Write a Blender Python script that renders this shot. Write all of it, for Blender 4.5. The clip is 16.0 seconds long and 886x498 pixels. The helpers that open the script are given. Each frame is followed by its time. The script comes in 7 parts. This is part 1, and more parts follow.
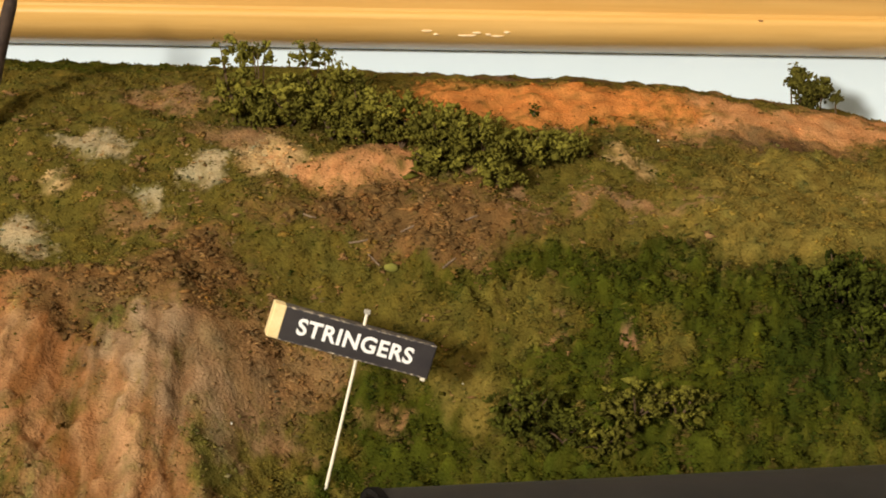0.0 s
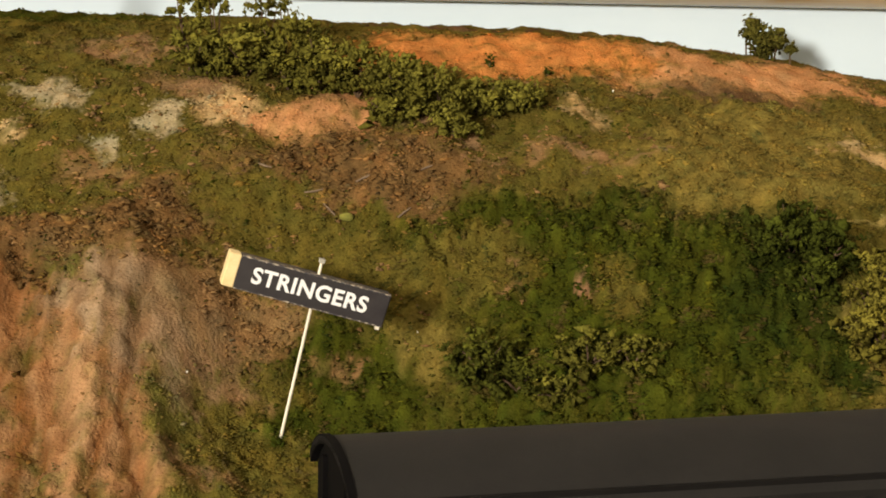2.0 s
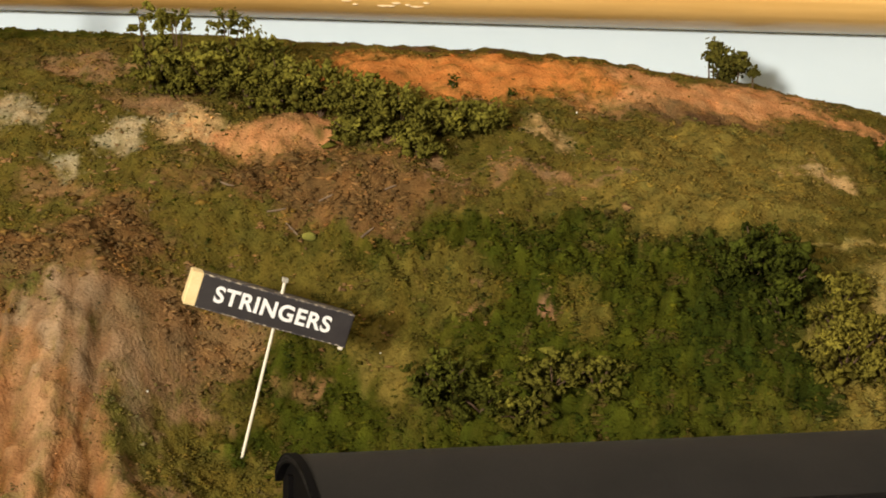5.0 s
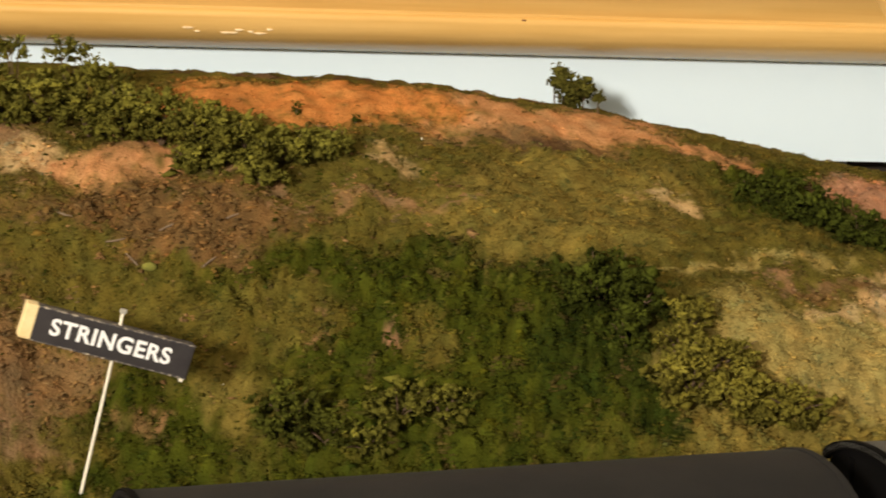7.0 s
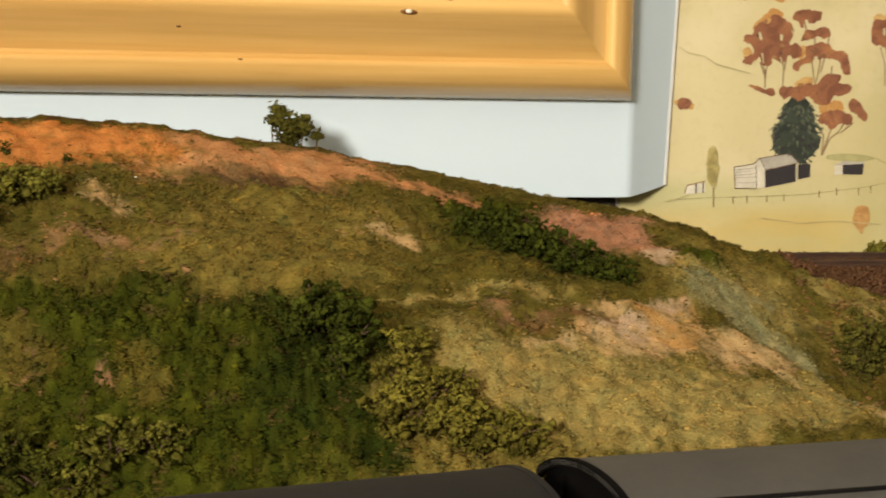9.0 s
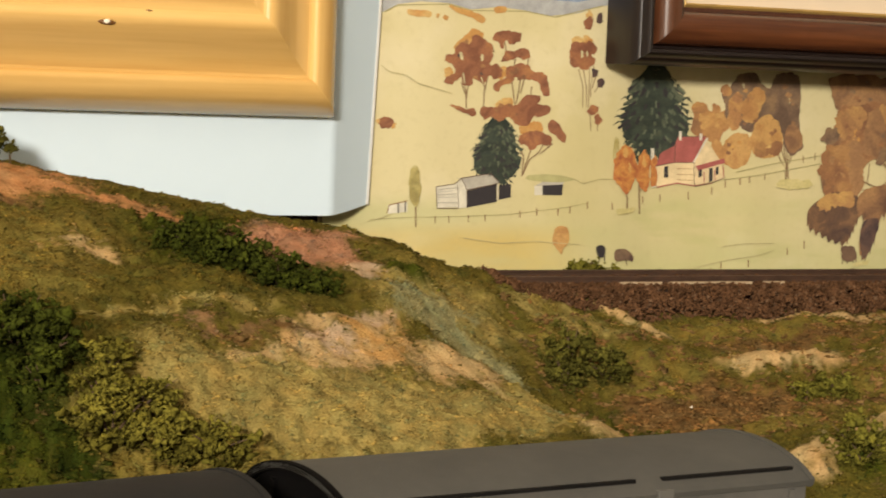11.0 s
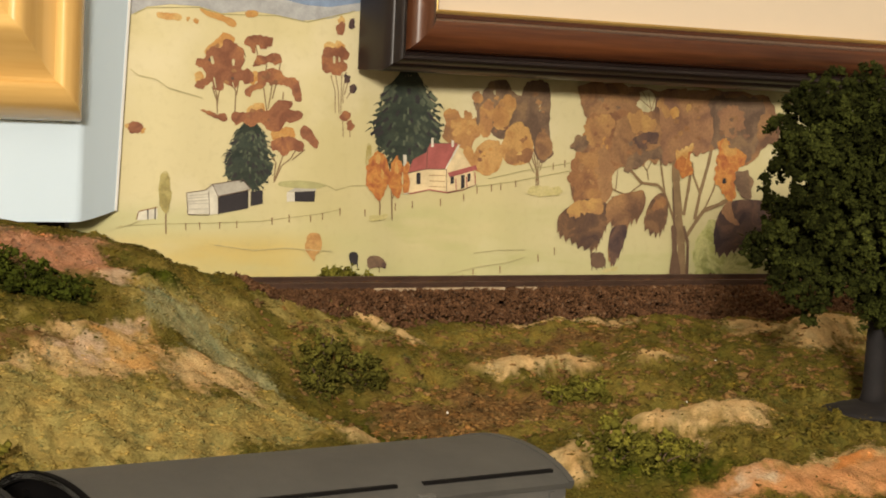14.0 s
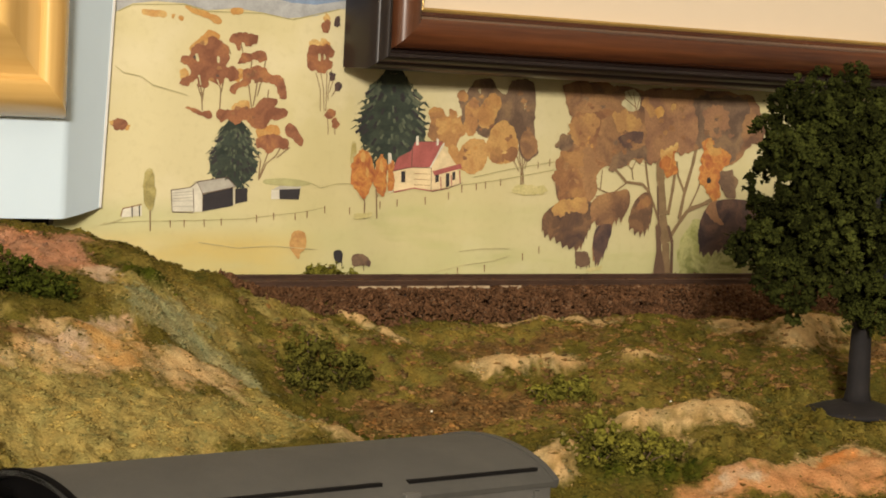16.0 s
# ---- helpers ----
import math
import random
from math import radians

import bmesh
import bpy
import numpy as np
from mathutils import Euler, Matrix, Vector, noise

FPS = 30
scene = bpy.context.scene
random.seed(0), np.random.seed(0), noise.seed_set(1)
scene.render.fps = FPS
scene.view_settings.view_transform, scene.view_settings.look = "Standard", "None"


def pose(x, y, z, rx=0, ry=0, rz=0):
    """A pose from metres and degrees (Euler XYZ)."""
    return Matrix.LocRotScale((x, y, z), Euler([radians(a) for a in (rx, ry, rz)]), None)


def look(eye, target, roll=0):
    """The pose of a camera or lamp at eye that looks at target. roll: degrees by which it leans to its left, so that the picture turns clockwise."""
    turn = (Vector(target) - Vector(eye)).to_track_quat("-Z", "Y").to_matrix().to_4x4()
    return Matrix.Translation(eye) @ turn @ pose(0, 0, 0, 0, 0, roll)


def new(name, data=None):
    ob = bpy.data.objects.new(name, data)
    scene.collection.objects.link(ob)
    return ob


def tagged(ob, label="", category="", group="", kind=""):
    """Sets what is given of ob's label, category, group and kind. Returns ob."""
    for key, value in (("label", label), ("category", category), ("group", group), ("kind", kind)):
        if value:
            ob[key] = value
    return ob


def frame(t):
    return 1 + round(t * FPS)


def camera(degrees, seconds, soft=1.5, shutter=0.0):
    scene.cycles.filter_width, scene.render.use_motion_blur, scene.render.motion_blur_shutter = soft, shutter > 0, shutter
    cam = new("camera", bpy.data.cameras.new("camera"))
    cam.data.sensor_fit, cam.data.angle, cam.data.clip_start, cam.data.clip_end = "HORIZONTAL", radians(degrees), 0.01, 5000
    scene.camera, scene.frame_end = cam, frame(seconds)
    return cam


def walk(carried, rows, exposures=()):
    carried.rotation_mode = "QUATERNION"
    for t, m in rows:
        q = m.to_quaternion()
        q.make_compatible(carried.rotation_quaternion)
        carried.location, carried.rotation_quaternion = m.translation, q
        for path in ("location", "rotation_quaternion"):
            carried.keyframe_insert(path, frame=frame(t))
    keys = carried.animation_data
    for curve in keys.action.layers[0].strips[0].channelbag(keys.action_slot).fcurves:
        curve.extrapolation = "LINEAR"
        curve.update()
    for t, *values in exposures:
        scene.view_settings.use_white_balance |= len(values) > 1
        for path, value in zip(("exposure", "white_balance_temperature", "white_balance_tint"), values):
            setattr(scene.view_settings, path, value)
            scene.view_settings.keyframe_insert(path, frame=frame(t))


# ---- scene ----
cam = camera(24.85, 16.0, soft=1.85, shutter=0.4)
# seconds, place of the eye, then yaw, pitch and roll in degrees
ROWS = [
    (0.0, -0.00000, 0.00000, 0.14500, -0.742, -9.288, 0.996),
    (0.5, 0.00082, -0.00127, 0.14533, -1.047, -9.860, 1.483),
    (1.0, 0.00188, -0.00229, 0.14535, -1.633, -10.595, 1.540),
    (1.5, 0.00191, -0.00244, 0.14592, -1.833, -10.671, 1.268),
    (2.0, 0.00194, -0.00243, 0.14501, -1.808, -10.652, 1.214),
    (2.5, 0.00038, -0.00190, 0.14524, -2.122, -10.676, 1.245),
    (3.0, 0.00056, -0.00212, 0.14435, -2.390, -10.206, 1.531),
    (3.5, -0.00052, -0.00163, 0.14353, -2.614, -9.931, 1.701),
    (6.0, -0.00064, 0.00043, 0.14314, -4.116, -9.786, 1.772),
    (6.5, 0.00164, 0.00014, 0.14293, -5.109, -9.146, 1.720),
    (7.0, 0.00337, 0.00475, 0.14194, -7.196, -8.877, 1.817),
    (7.5, 0.00698, 0.00634, 0.14156, -9.365, -9.153, 1.911),
    (8.0, 0.01305, 0.00438, 0.13875, -11.020, -8.353, 1.483),
    (8.5, 0.01188, 0.00535, 0.13599, -12.732, -7.226, 1.424),
    (9.0, 0.01139, 0.00689, 0.13347, -14.320, -6.663, 1.454),
    (9.5, 0.01152, 0.00994, 0.13016, -16.641, -6.156, 1.562),
    (10.0, 0.01133, 0.01179, 0.12701, -19.195, -5.715, 1.752),
    (12.5, 0.00989, 0.01817, 0.12221, -27.201, -4.250, 2.488),
    (13.0, 0.01043, 0.01904, 0.12233, -28.494, -4.379, 2.463),
    (13.5, 0.00987, 0.01970, 0.12172, -29.645, -4.348, 2.488),
    (14.0, 0.01021, 0.02016, 0.12124, -30.462, -4.242, 2.576),
    (14.5, 0.01010, 0.02048, 0.12094, -30.847, -4.176, 2.637),
    (15.0, 0.00929, 0.02040, 0.12162, -30.932, -4.233, 2.708),
    (15.5, 0.01021, 0.02038, 0.12096, -30.894, -4.235, 2.729),
    (16.0, 0.00997, 0.02059, 0.12115, -30.945, -4.259, 2.842),
]


def aim(x, y, z, yaw, pitch, roll):
    return pose(x, y, z) @ pose(0, 0, 0, 0, 0, yaw) @ pose(0, 0, 0, 90 + pitch) @ pose(0, 0, 0, 0, 0, roll)


EXPOSURES = [(0.0, 0.05), (7.5, 0.0), (8.0, -0.05), (8.5, -0.2), (9.0, -0.08), (10.0, 0.0), (12.5, 0.0), (16.0, 0.0)]
walk(cam, [(t, aim(*r)) for t, *r in ROWS], EXPOSURES)

# ---- world and lights ----
world = bpy.data.worlds.new("room_air")
scene.world = world
world.use_nodes = True
world.node_tree.nodes["Background"].inputs[0].default_value = (1.0, 0.86, 0.68, 1)
world.node_tree.nodes["Background"].inputs[1].default_value = 0.11


def area_lamp(name, eye, target, size, watts, colour):
    d = bpy.data.lights.new(name, "AREA")
    d.shape, d.size, d.energy, d.color = "DISK", size, watts, colour
    ob = new(name, d)
    ob.matrix_world = look(eye, target)
    return ob


area_lamp("room_lamp", (-1.22, -1.98, 0.73), (0.15, 0.45, 0.06), 0.34, 104.0, (1.0, 0.90, 0.76))

# ---- helpers for meshes and materials ----


def part(name, bm, material, parent=None, label="", smooth=False):
    me = bpy.data.meshes.new(name)
    bm.to_mesh(me)
    bm.free()
    if smooth:
        me.shade_smooth()
    for m in material if isinstance(material, (list, tuple)) else [material]:
        me.materials.append(m)
    ob = new(name, me)
    if parent is not None:
        ob.parent = parent
    if label:
        tagged(ob, label)
    return ob


def empty(name, m=None):
    ob = new(name)
    ob.empty_display_size = 0.01
    if m is not None:
        ob.matrix_world = m
    return ob


def box(bm, x0, x1, y0, y1, z0, z1, bevel=0.0, segments=2):
    made = bmesh.ops.create_cube(bm, size=1.0, matrix=Matrix.LocRotScale(((x0 + x1) / 2, (y0 + y1) / 2, (z0 + z1) / 2), None, (x1 - x0, y1 - y0, z1 - z0)))
    if bevel:
        edges = {e for v in made["verts"] for e in v.link_edges}
        bmesh.ops.bevel(bm, geom=list(edges), offset=bevel, segments=segments, affect="EDGES", profile=0.6)
    return bm


def box_bm(*a, **k):
    return box(bmesh.new(), *a, **k)


def tube(bm, points, radii, sides=8):
    """A tapered tube along points, closed at both ends."""
    rings = []
    pts = [Vector(p) for p in points]
    for i, p in enumerate(pts):
        way = (pts[min(i + 1, len(pts) - 1)] - pts[max(i - 1, 0)]).normalized()
        a = way.orthogonal().normalized() if i == 0 else (rings_a - way * rings_a.dot(way)).normalized()
        rings_a = a
        b = way.cross(a)
        r = radii[i] if isinstance(radii, (list, tuple)) else radii
        rings.append([bm.verts.new(p + r * (math.cos(k) * a + math.sin(k) * b)) for k in (2 * math.pi * j / sides for j in range(sides))])
    for lo, hi in zip(rings, rings[1:]):
        for j in range(sides):
            bm.faces.new((lo[j], lo[(j + 1) % sides], hi[(j + 1) % sides], hi[j]))
    bm.faces.new(rings[0][::-1])
    bm.faces.new(rings[-1])
    return bm


def nodes_of(name):
    m = bpy.data.materials.new(name)
    m.use_nodes = True
    n, l = m.node_tree.nodes, m.node_tree.links
    return m, n, l, n["Principled BSDF"]


def surface(name, colour, second=None, rough=0.7, scale=200.0, amount=0.5, bump=0.0, bump_scale=800.0, spec=0.4, metal=0.0, stretch=(1, 1, 1), random=0.0, island=0.0):
    """Two colours mixed by noise at two scales, with fine relief; lengths are in metres."""
    m, n, l, b = nodes_of(name)
    second = second or tuple(c * 0.7 for c in colour)
    tc = n.new("ShaderNodeTexCoord")
    mp = n.new("ShaderNodeMapping")
    mp.inputs["Scale"].default_value = stretch
    l.new(tc.outputs["Object"], mp.inputs["Vector"])
    big, fine = n.new("ShaderNodeTexNoise"), n.new("ShaderNodeTexNoise")
    for tex, s in ((big, scale), (fine, scale * 6.3)):
        tex.inputs["Scale"].default_value, tex.inputs["Detail"].default_value = s, 4
        l.new(mp.outputs[0], tex.inputs["Vector"])
    add = n.new("ShaderNodeMath")
    add.operation = "MULTIPLY_ADD"
    add.inputs[1].default_value = 0.45
    l.new(fine.outputs["Fac"], add.inputs[0])
    l.new(big.outputs["Fac"], add.inputs[2])
    ramp = n.new("ShaderNodeMapRange")
    ramp.inputs["From Min"].default_value, ramp.inputs["From Max"].default_value = 0.5, 0.95
    ramp.inputs["To Max"].default_value = amount * 2
    l.new(add.outputs[0], ramp.inputs["Value"])
    mix = n.new("ShaderNodeMix")
    mix.data_type = "RGBA"
    mix.inputs[6].default_value, mix.inputs[7].default_value = (*colour, 1), (*second, 1)
    l.new(ramp.outputs[0], mix.inputs[0])
    out = mix.outputs[2]
    if random or island:
        hsv = n.new("ShaderNodeHueSaturation")
        src = n.new("ShaderNodeNewGeometry").outputs["Random Per Island"] if island else n.new("ShaderNodeObjectInfo").outputs["Random"]
        mr = n.new("ShaderNodeMapRange")
        mr.inputs["To Min"].default_value, mr.inputs["To Max"].default_value = 1 - (random + island), 1 + (random + island)
        l.new(src, mr.inputs["Value"])
        l.new(mr.outputs[0], hsv.inputs["Value"])
        l.new(out, hsv.inputs["Color"])
        out = hsv.outputs[0]
    l.new(out, b.inputs["Base Color"])
    b.inputs["Roughness"].default_value, b.inputs["Metallic"].default_value = rough, metal
    b.inputs["Specular IOR Level"].default_value = spec
    if bump:
        t = n.new("ShaderNodeTexNoise")
        t.inputs["Scale"].default_value, t.inputs["Detail"].default_value = bump_scale, 5
        l.new(mp.outputs[0], t.inputs["Vector"])
        bp = n.new("ShaderNodeBump")
        bp.inputs["Strength"].default_value, bp.inputs["Distance"].default_value = bump, 0.0006
        l.new(t.outputs["Fac"], bp.inputs["Height"])
        l.new(bp.outputs[0], b.inputs["Normal"])
    return m


def painted(name, rough=0.95, bump=0.5, bump_scale=900.0, spec=0.15, island=0.25):
    """Ground cover: its colour comes from the scenery colour laid on the mesh, with grain and relief on top."""
    m, n, l, b = nodes_of(name)
    at = n.new("ShaderNodeAttribute")
    at.attribute_name = "cover"
    tc = n.new("ShaderNodeTexCoord")
    t1, t2 = n.new("ShaderNodeTexNoise"), n.new("ShaderNodeTexNoise")
    t1.inputs["Scale"].default_value, t2.inputs["Scale"].default_value = 260.0, 1900.0
    for t in (t1, t2):
        t.inputs["Detail"].default_value = 4
        l.new(tc.outputs["Object"], t.inputs["Vector"])
    add = n.new("ShaderNodeMath")
    l.new(t1.outputs["Fac"], add.inputs[0])
    l.new(t2.outputs["Fac"], add.inputs[1])
    mr = n.new("ShaderNodeMapRange")
    mr.inputs["From Min"].default_value, mr.inputs["From Max"].default_value = 0.65, 1.35
    mr.inputs["To Min"].default_value, mr.inputs["To Max"].default_value = 0.72, 1.28
    l.new(add.outputs[0], mr.inputs["Value"])
    last = mr.outputs[0]
    if island:
        g = n.new("ShaderNodeNewGeometry")
        mi = n.new("ShaderNodeMapRange")
        mi.inputs["To Min"].default_value, mi.inputs["To Max"].default_value = 1 - island, 1 + island
        l.new(g.outputs["Random Per Island"], mi.inputs["Value"])
        mu = n.new("ShaderNodeMath")
        mu.operation = "MULTIPLY"
        l.new(last, mu.inputs[0])
        l.new(mi.outputs[0], mu.inputs[1])
        last = mu.outputs[0]
    hsv = n.new("ShaderNodeHueSaturation")
    l.new(at.outputs["Color"], hsv.inputs["Color"])
    l.new(last, hsv.inputs["Value"])
    l.new(hsv.outputs[0], b.inputs["Base Color"])
    b.inputs["Roughness"].default_value, b.inputs["Specular IOR Level"].default_value = rough, spec
    tb = n.new("ShaderNodeTexNoise")
    tb.inputs["Scale"].default_value, tb.inputs["Detail"].default_value = bump_scale, 6
    l.new(tc.outputs["Object"], tb.inputs["Vector"])
    bp = n.new("ShaderNodeBump")
    bp.inputs["Strength"].default_value, bp.inputs["Distance"].default_value = bump, 0.0012
    l.new(tb.outputs["Fac"], bp.inputs["Height"])
    l.new(bp.outputs[0], b.inputs["Normal"])
    return m


M_SKY = surface("pale_blue_board_paint", (0.59, 0.70, 0.785), (0.555, 0.67, 0.76), 0.6, 12.0, 0.4, 0.05, 900)
M_WALL = surface("cream_wall_paint", (0.62, 0.58, 0.50), None, 0.8, 5.0, 0.15, 0.05)
M_FLOOR = surface("room_floor", (0.25, 0.2, 0.15), None, 0.6, 8.0)
M_CEIL = surface("white_ceiling_paint", (0.75, 0.73, 0.70), None, 0.9, 3.0, 0.1)
M_PINE = surface("varnished_pine", (0.76, 0.495, 0.178), (0.60, 0.355, 0.105), 0.24, 75.0, 0.55, 0.03, 300, 0.5, stretch=(0.05, 1, 1))
M_PINE_V = surface("varnished_pine_upright", (0.76, 0.495, 0.178), (0.60, 0.355, 0.105), 0.24, 75.0, 0.55, 0.03, 300, 0.5, stretch=(1, 1, 0.05))
M_DARK = surface("dark_walnut_stain", (0.115, 0.038, 0.014), (0.042, 0.014, 0.007), 0.24, 110.0, 0.7, 0.04, 300, 0.5, stretch=(0.06, 1, 1))
# upright grain, with the shade on the side rails put into the stain
M_DARK_V = surface("shaded_walnut_stain_upright", (0.095, 0.034, 0.014), (0.045, 0.016, 0.008), 0.24, 110.0, 0.7, 0.04, 300, 0.5, stretch=(1, 1, 0.12))
M_BLACK = surface("black_frame_rebate", (0.012, 0.007, 0.006), None, 0.35, 40.0)
M_GOLD = surface("gilt_slip", (0.55, 0.36, 0.11), None, 0.35, 40.0, metal=0.6)
M_MAT = surface("cream_mount_card", (0.60, 0.50, 0.375), (0.57, 0.475, 0.355), 0.8, 15.0, 0.3)


def pasture_paper():
    """Printed watercolour paper: cream hill, green washes over the paddock, a golden corner near the foot."""
    m, n, l, b = nodes_of("painted_pasture_paper")
    tc, sep = n.new("ShaderNodeTexCoord"), n.new("ShaderNodeSeparateXYZ")
    l.new(tc.outputs["Object"], sep.inputs[0])

    def cloud(scale, lo, hi, stretch=(1, 1, 1)):
        mp, t, mr = n.new("ShaderNodeMapping"), n.new("ShaderNodeTexNoise"), n.new("ShaderNodeMapRange")
        mp.inputs["Scale"].default_value = stretch
        t.inputs["Scale"].default_value, t.inputs["Detail"].default_value = scale, 4
        mr.inputs["From Min"].default_value, mr.inputs["From Max"].default_value = lo, hi
        l.new(tc.outputs["Object"], mp.inputs["Vector"])
        l.new(mp.outputs[0], t.inputs["Vector"])
        l.new(t.outputs["Fac"], mr.inputs["Value"])
        return mr.outputs[0]

    def band(out, lo, hi):
        mr = n.new("ShaderNodeMapRange")
        mr.interpolation_type = "SMOOTHSTEP"
        mr.inputs["From Min"].default_value, mr.inputs["From Max"].default_value = lo, hi
        l.new(out, mr.inputs["Value"])
        return mr.outputs[0]

    def times(a, c):
        t = n.new("ShaderNodeMath")
        t.operation = "MULTIPLY"
        l.new(a, t.inputs[0])
        if isinstance(c, float):
            t.inputs[1].default_value = c
        else:
            l.new(c, t.inputs[1])
        return t.outputs[0]

    def over(base, colour, fac):
        mix = n.new("ShaderNodeMix")
        mix.data_type = "RGBA"
        l.new(fac, mix.inputs[0])
        if isinstance(base, tuple):
            mix.inputs[6].default_value = (*base, 1)
        else:
            l.new(base, mix.inputs[6])
        mix.inputs[7].default_value = (*colour, 1)
        return mix.outputs[2]

    x, z = sep.outputs["X"], sep.outputs["Z"]
    c = over((0.572, 0.503, 0.285), (0.475, 0.415, 0.200), times(cloud(16, 0.42, 0.68), 0.75))
    c = over(c, (0.630, 0.560, 0.360), times(cloud(34, 0.54, 0.66), 0.6))
    paddock = band(z, 0.092, 0.084)
    c = over(c, (0.430, 0.425, 0.195), times(times(paddock, cloud(40, 0.35, 0.60, (0.35, 1, 1))), 0.65))
    c = over(c, (0.530, 0.400, 0.135), times(times(times(band(z, 0.083, 0.075), band(x, 0.292, 0.262)), cloud(60, 0.30, 0.55, (0.3, 1, 1))), 0.85))
    c = over(c, (0.400, 0.395, 0.165), times(times(times(paddock, band(x, 0.275, 0.30)), cloud(120, 0.55, 0.66, (0.25, 1, 1))), 0.45))
    c = over(c, (0.400, 0.335, 0.175), times(cloud(420, 0.52, 0.80), 0.25))
    l.new(c, b.inputs["Base Color"])
    b.inputs["Roughness"].default_value, b.inputs["Specular IOR Level"].default_value = 0.55, 0.35
    return m


M_POSTER = pasture_paper()
M_GROUND = painted("scenic_ground", bump=0.6, bump_scale=1300.0, island=0.0, spec=0.04)
M_FOAM = painted("scenic_foam", bump=0.35, island=0.06, spec=0.04)
M_ROOF = surface("weathered_grey_roof", (0.0155, 0.0145, 0.0132), (0.011, 0.0105, 0.0098), 0.85, 60.0, 0.5, 0.12, 1500, 0.2)
M_ROOF2 = surface("lighter_grey_roof", (0.068, 0.065, 0.057), (0.054, 0.052, 0.046), 0.85, 60.0, 0.5, 0.12, 1500)
M_END = surface("black_van_end", (0.004, 0.0036, 0.0036), None, 0.9, 60.0, spec=0.05)
M_STRAKE = surface("dirty_rain_strip", (0.0085, 0.0076, 0.0070), (0.006, 0.0054, 0.005), 0.9, 90.0, 0.6, spec=0.1)
M_SIDE = surface("grey_van_side", (0.105, 0.10, 0.09), None, 0.7, 60.0)
M_SIGN = surface("black_sign_print", (0.023, 0.020, 0.022), (0.036, 0.032, 0.033), 0.5, 300.0, 0.5)
M_LETTER = surface("white_sign_print", (0.85, 0.85, 0.85), (0.7, 0.7, 0.7), 0.6, 400.0, 0.2)
M_WOOD = surface("bare_sign_wood", (0.82, 0.68, 0.38), (0.72, 0.54, 0.26), 0.7, 300.0)
M_WIRE = surface("white_wire_post", (0.80, 0.74, 0.60), None, 0.5, 200.0, 0.1)
M_TRUNK = surface("dark_grey_plastic_trunk", (0.017, 0.0145, 0.0145), (0.011, 0.010, 0.010), 0.8, 200.0, 0.5, 0.2, 900, 0.2)
M_RAIL = surface("rusty_rail", (0.085, 0.045, 0.028), (0.05, 0.028, 0.018), 0.55, 200.0, metal=0.3)
M_STRIP = surface("pale_bare_timber", (0.42, 0.33, 0.21), (0.25, 0.17, 0.10), 0.8, 300.0)
M_SLEEPER = surface("dark_sleeper", (0.035, 0.026, 0.02), None, 0.8, 300.0)

M_BOARD = surface("plain_plywood", (0.42, 0.29, 0.16), (0.34, 0.22, 0.12), 0.7, 30.0, 0.5, stretch=(0.1, 1, 1))

# ---- room ----
for nm, a in (("wall_north", (-2.2, 2.6, 0.5535, 0.65, -0.9, 1.5)), ("wall_south", (-2.2, 2.6, -2.3, -2.2, -0.9, 1.5)), ("wall_west", (-2.3, -2.2, -2.3, 0.65, -0.9, 1.5)), ("wall_east", (2.6, 2.7, -2.3, 0.65, -0.9, 1.5))):
    tagged(part(nm, box_bm(*a), M_WALL), "plain cream painted room wall", "wall", kind="structure")
tagged(part("floor", box_bm(-2.3, 2.7, -2.3, 0.65, -1.0, -0.9), M_FLOOR), "plain brown floor of the room", "floor", kind="structure")
tagged(part("ceiling", box_bm(-2.3, 2.7, -2.3, 0.65, 1.5, 1.6), M_CEIL), "plain white painted room ceiling", "ceiling", kind="structure")
# the plain board and legs that carry the modelled hill
tagged(part("support_board", box_bm(-0.20, 0.75, 0.20, 0.5530, -0.012, 0.010), M_BOARD), "plain plywood board carrying the modelled hill", "board", kind="structure")
for x in (-0.17, 0.72):
    for y in (0.23, 0.52):
        tagged(part("support_leg", box_bm(x - 0.02, x + 0.02, y - 0.02, y + 0.02, -0.9, -0.012), M_BOARD), "plain wooden leg under the board", "leg", kind="structure")
# ---- scenery: the ground as one sheet ----
XS = [-0.12, -0.05, -0.025, 0.0, 0.05, 0.10, 0.15, 0.19, 0.22, 0.26, 0.32, 0.42]
YS = [0.36, 0.385, 0.41, 0.435, 0.46, 0.48, 0.50, 0.515]
# heights in millimetres, a row for each of XS from the front to the back
HEIGHTS = """
24 46 67 78 93 100 106 108
22 42 66 76 91 98 104 107
20 26 48 74 91 98 103 107
20 24 45 72 90 96 103 106
21 28 52 74 88 95 103 105
23 39 60 74 83 89 97 99
25 42 55 67 77 84 89 90
29 44 52 61 75 81 83 81
31 42 46 50 62 73 72 70
36 44 44 48 59 64 69 69
46 50 53 58 62 63 69 69
46 50 55 60 62 63 69 69
"""
GRID = np.array([[float(v) / 1000 for v in row.split()] for row in HEIGHTS.strip().splitlines()])


def cubic_rows(values, stations, at):
    """Catmull-Rom along the first axis of values, at all the places at once."""
    s = np.array(stations)
    i = np.clip(np.searchsorted(s, at) - 1, 0, len(s) - 2)
    t = np.clip((at - s[i]) / (s[i + 1] - s[i]), 0, 1).reshape(-1, *([1] * (values.ndim - 1)))
    a, b, c, d = (values[np.clip(i + k, 0, len(s) - 1)] for k in (-1, 0, 1, 2))
    return b + 0.5 * t * (c - a + t * (2 * a - 5 * b + 4 * c - d + t * (3 * (b - c) + d - a)))


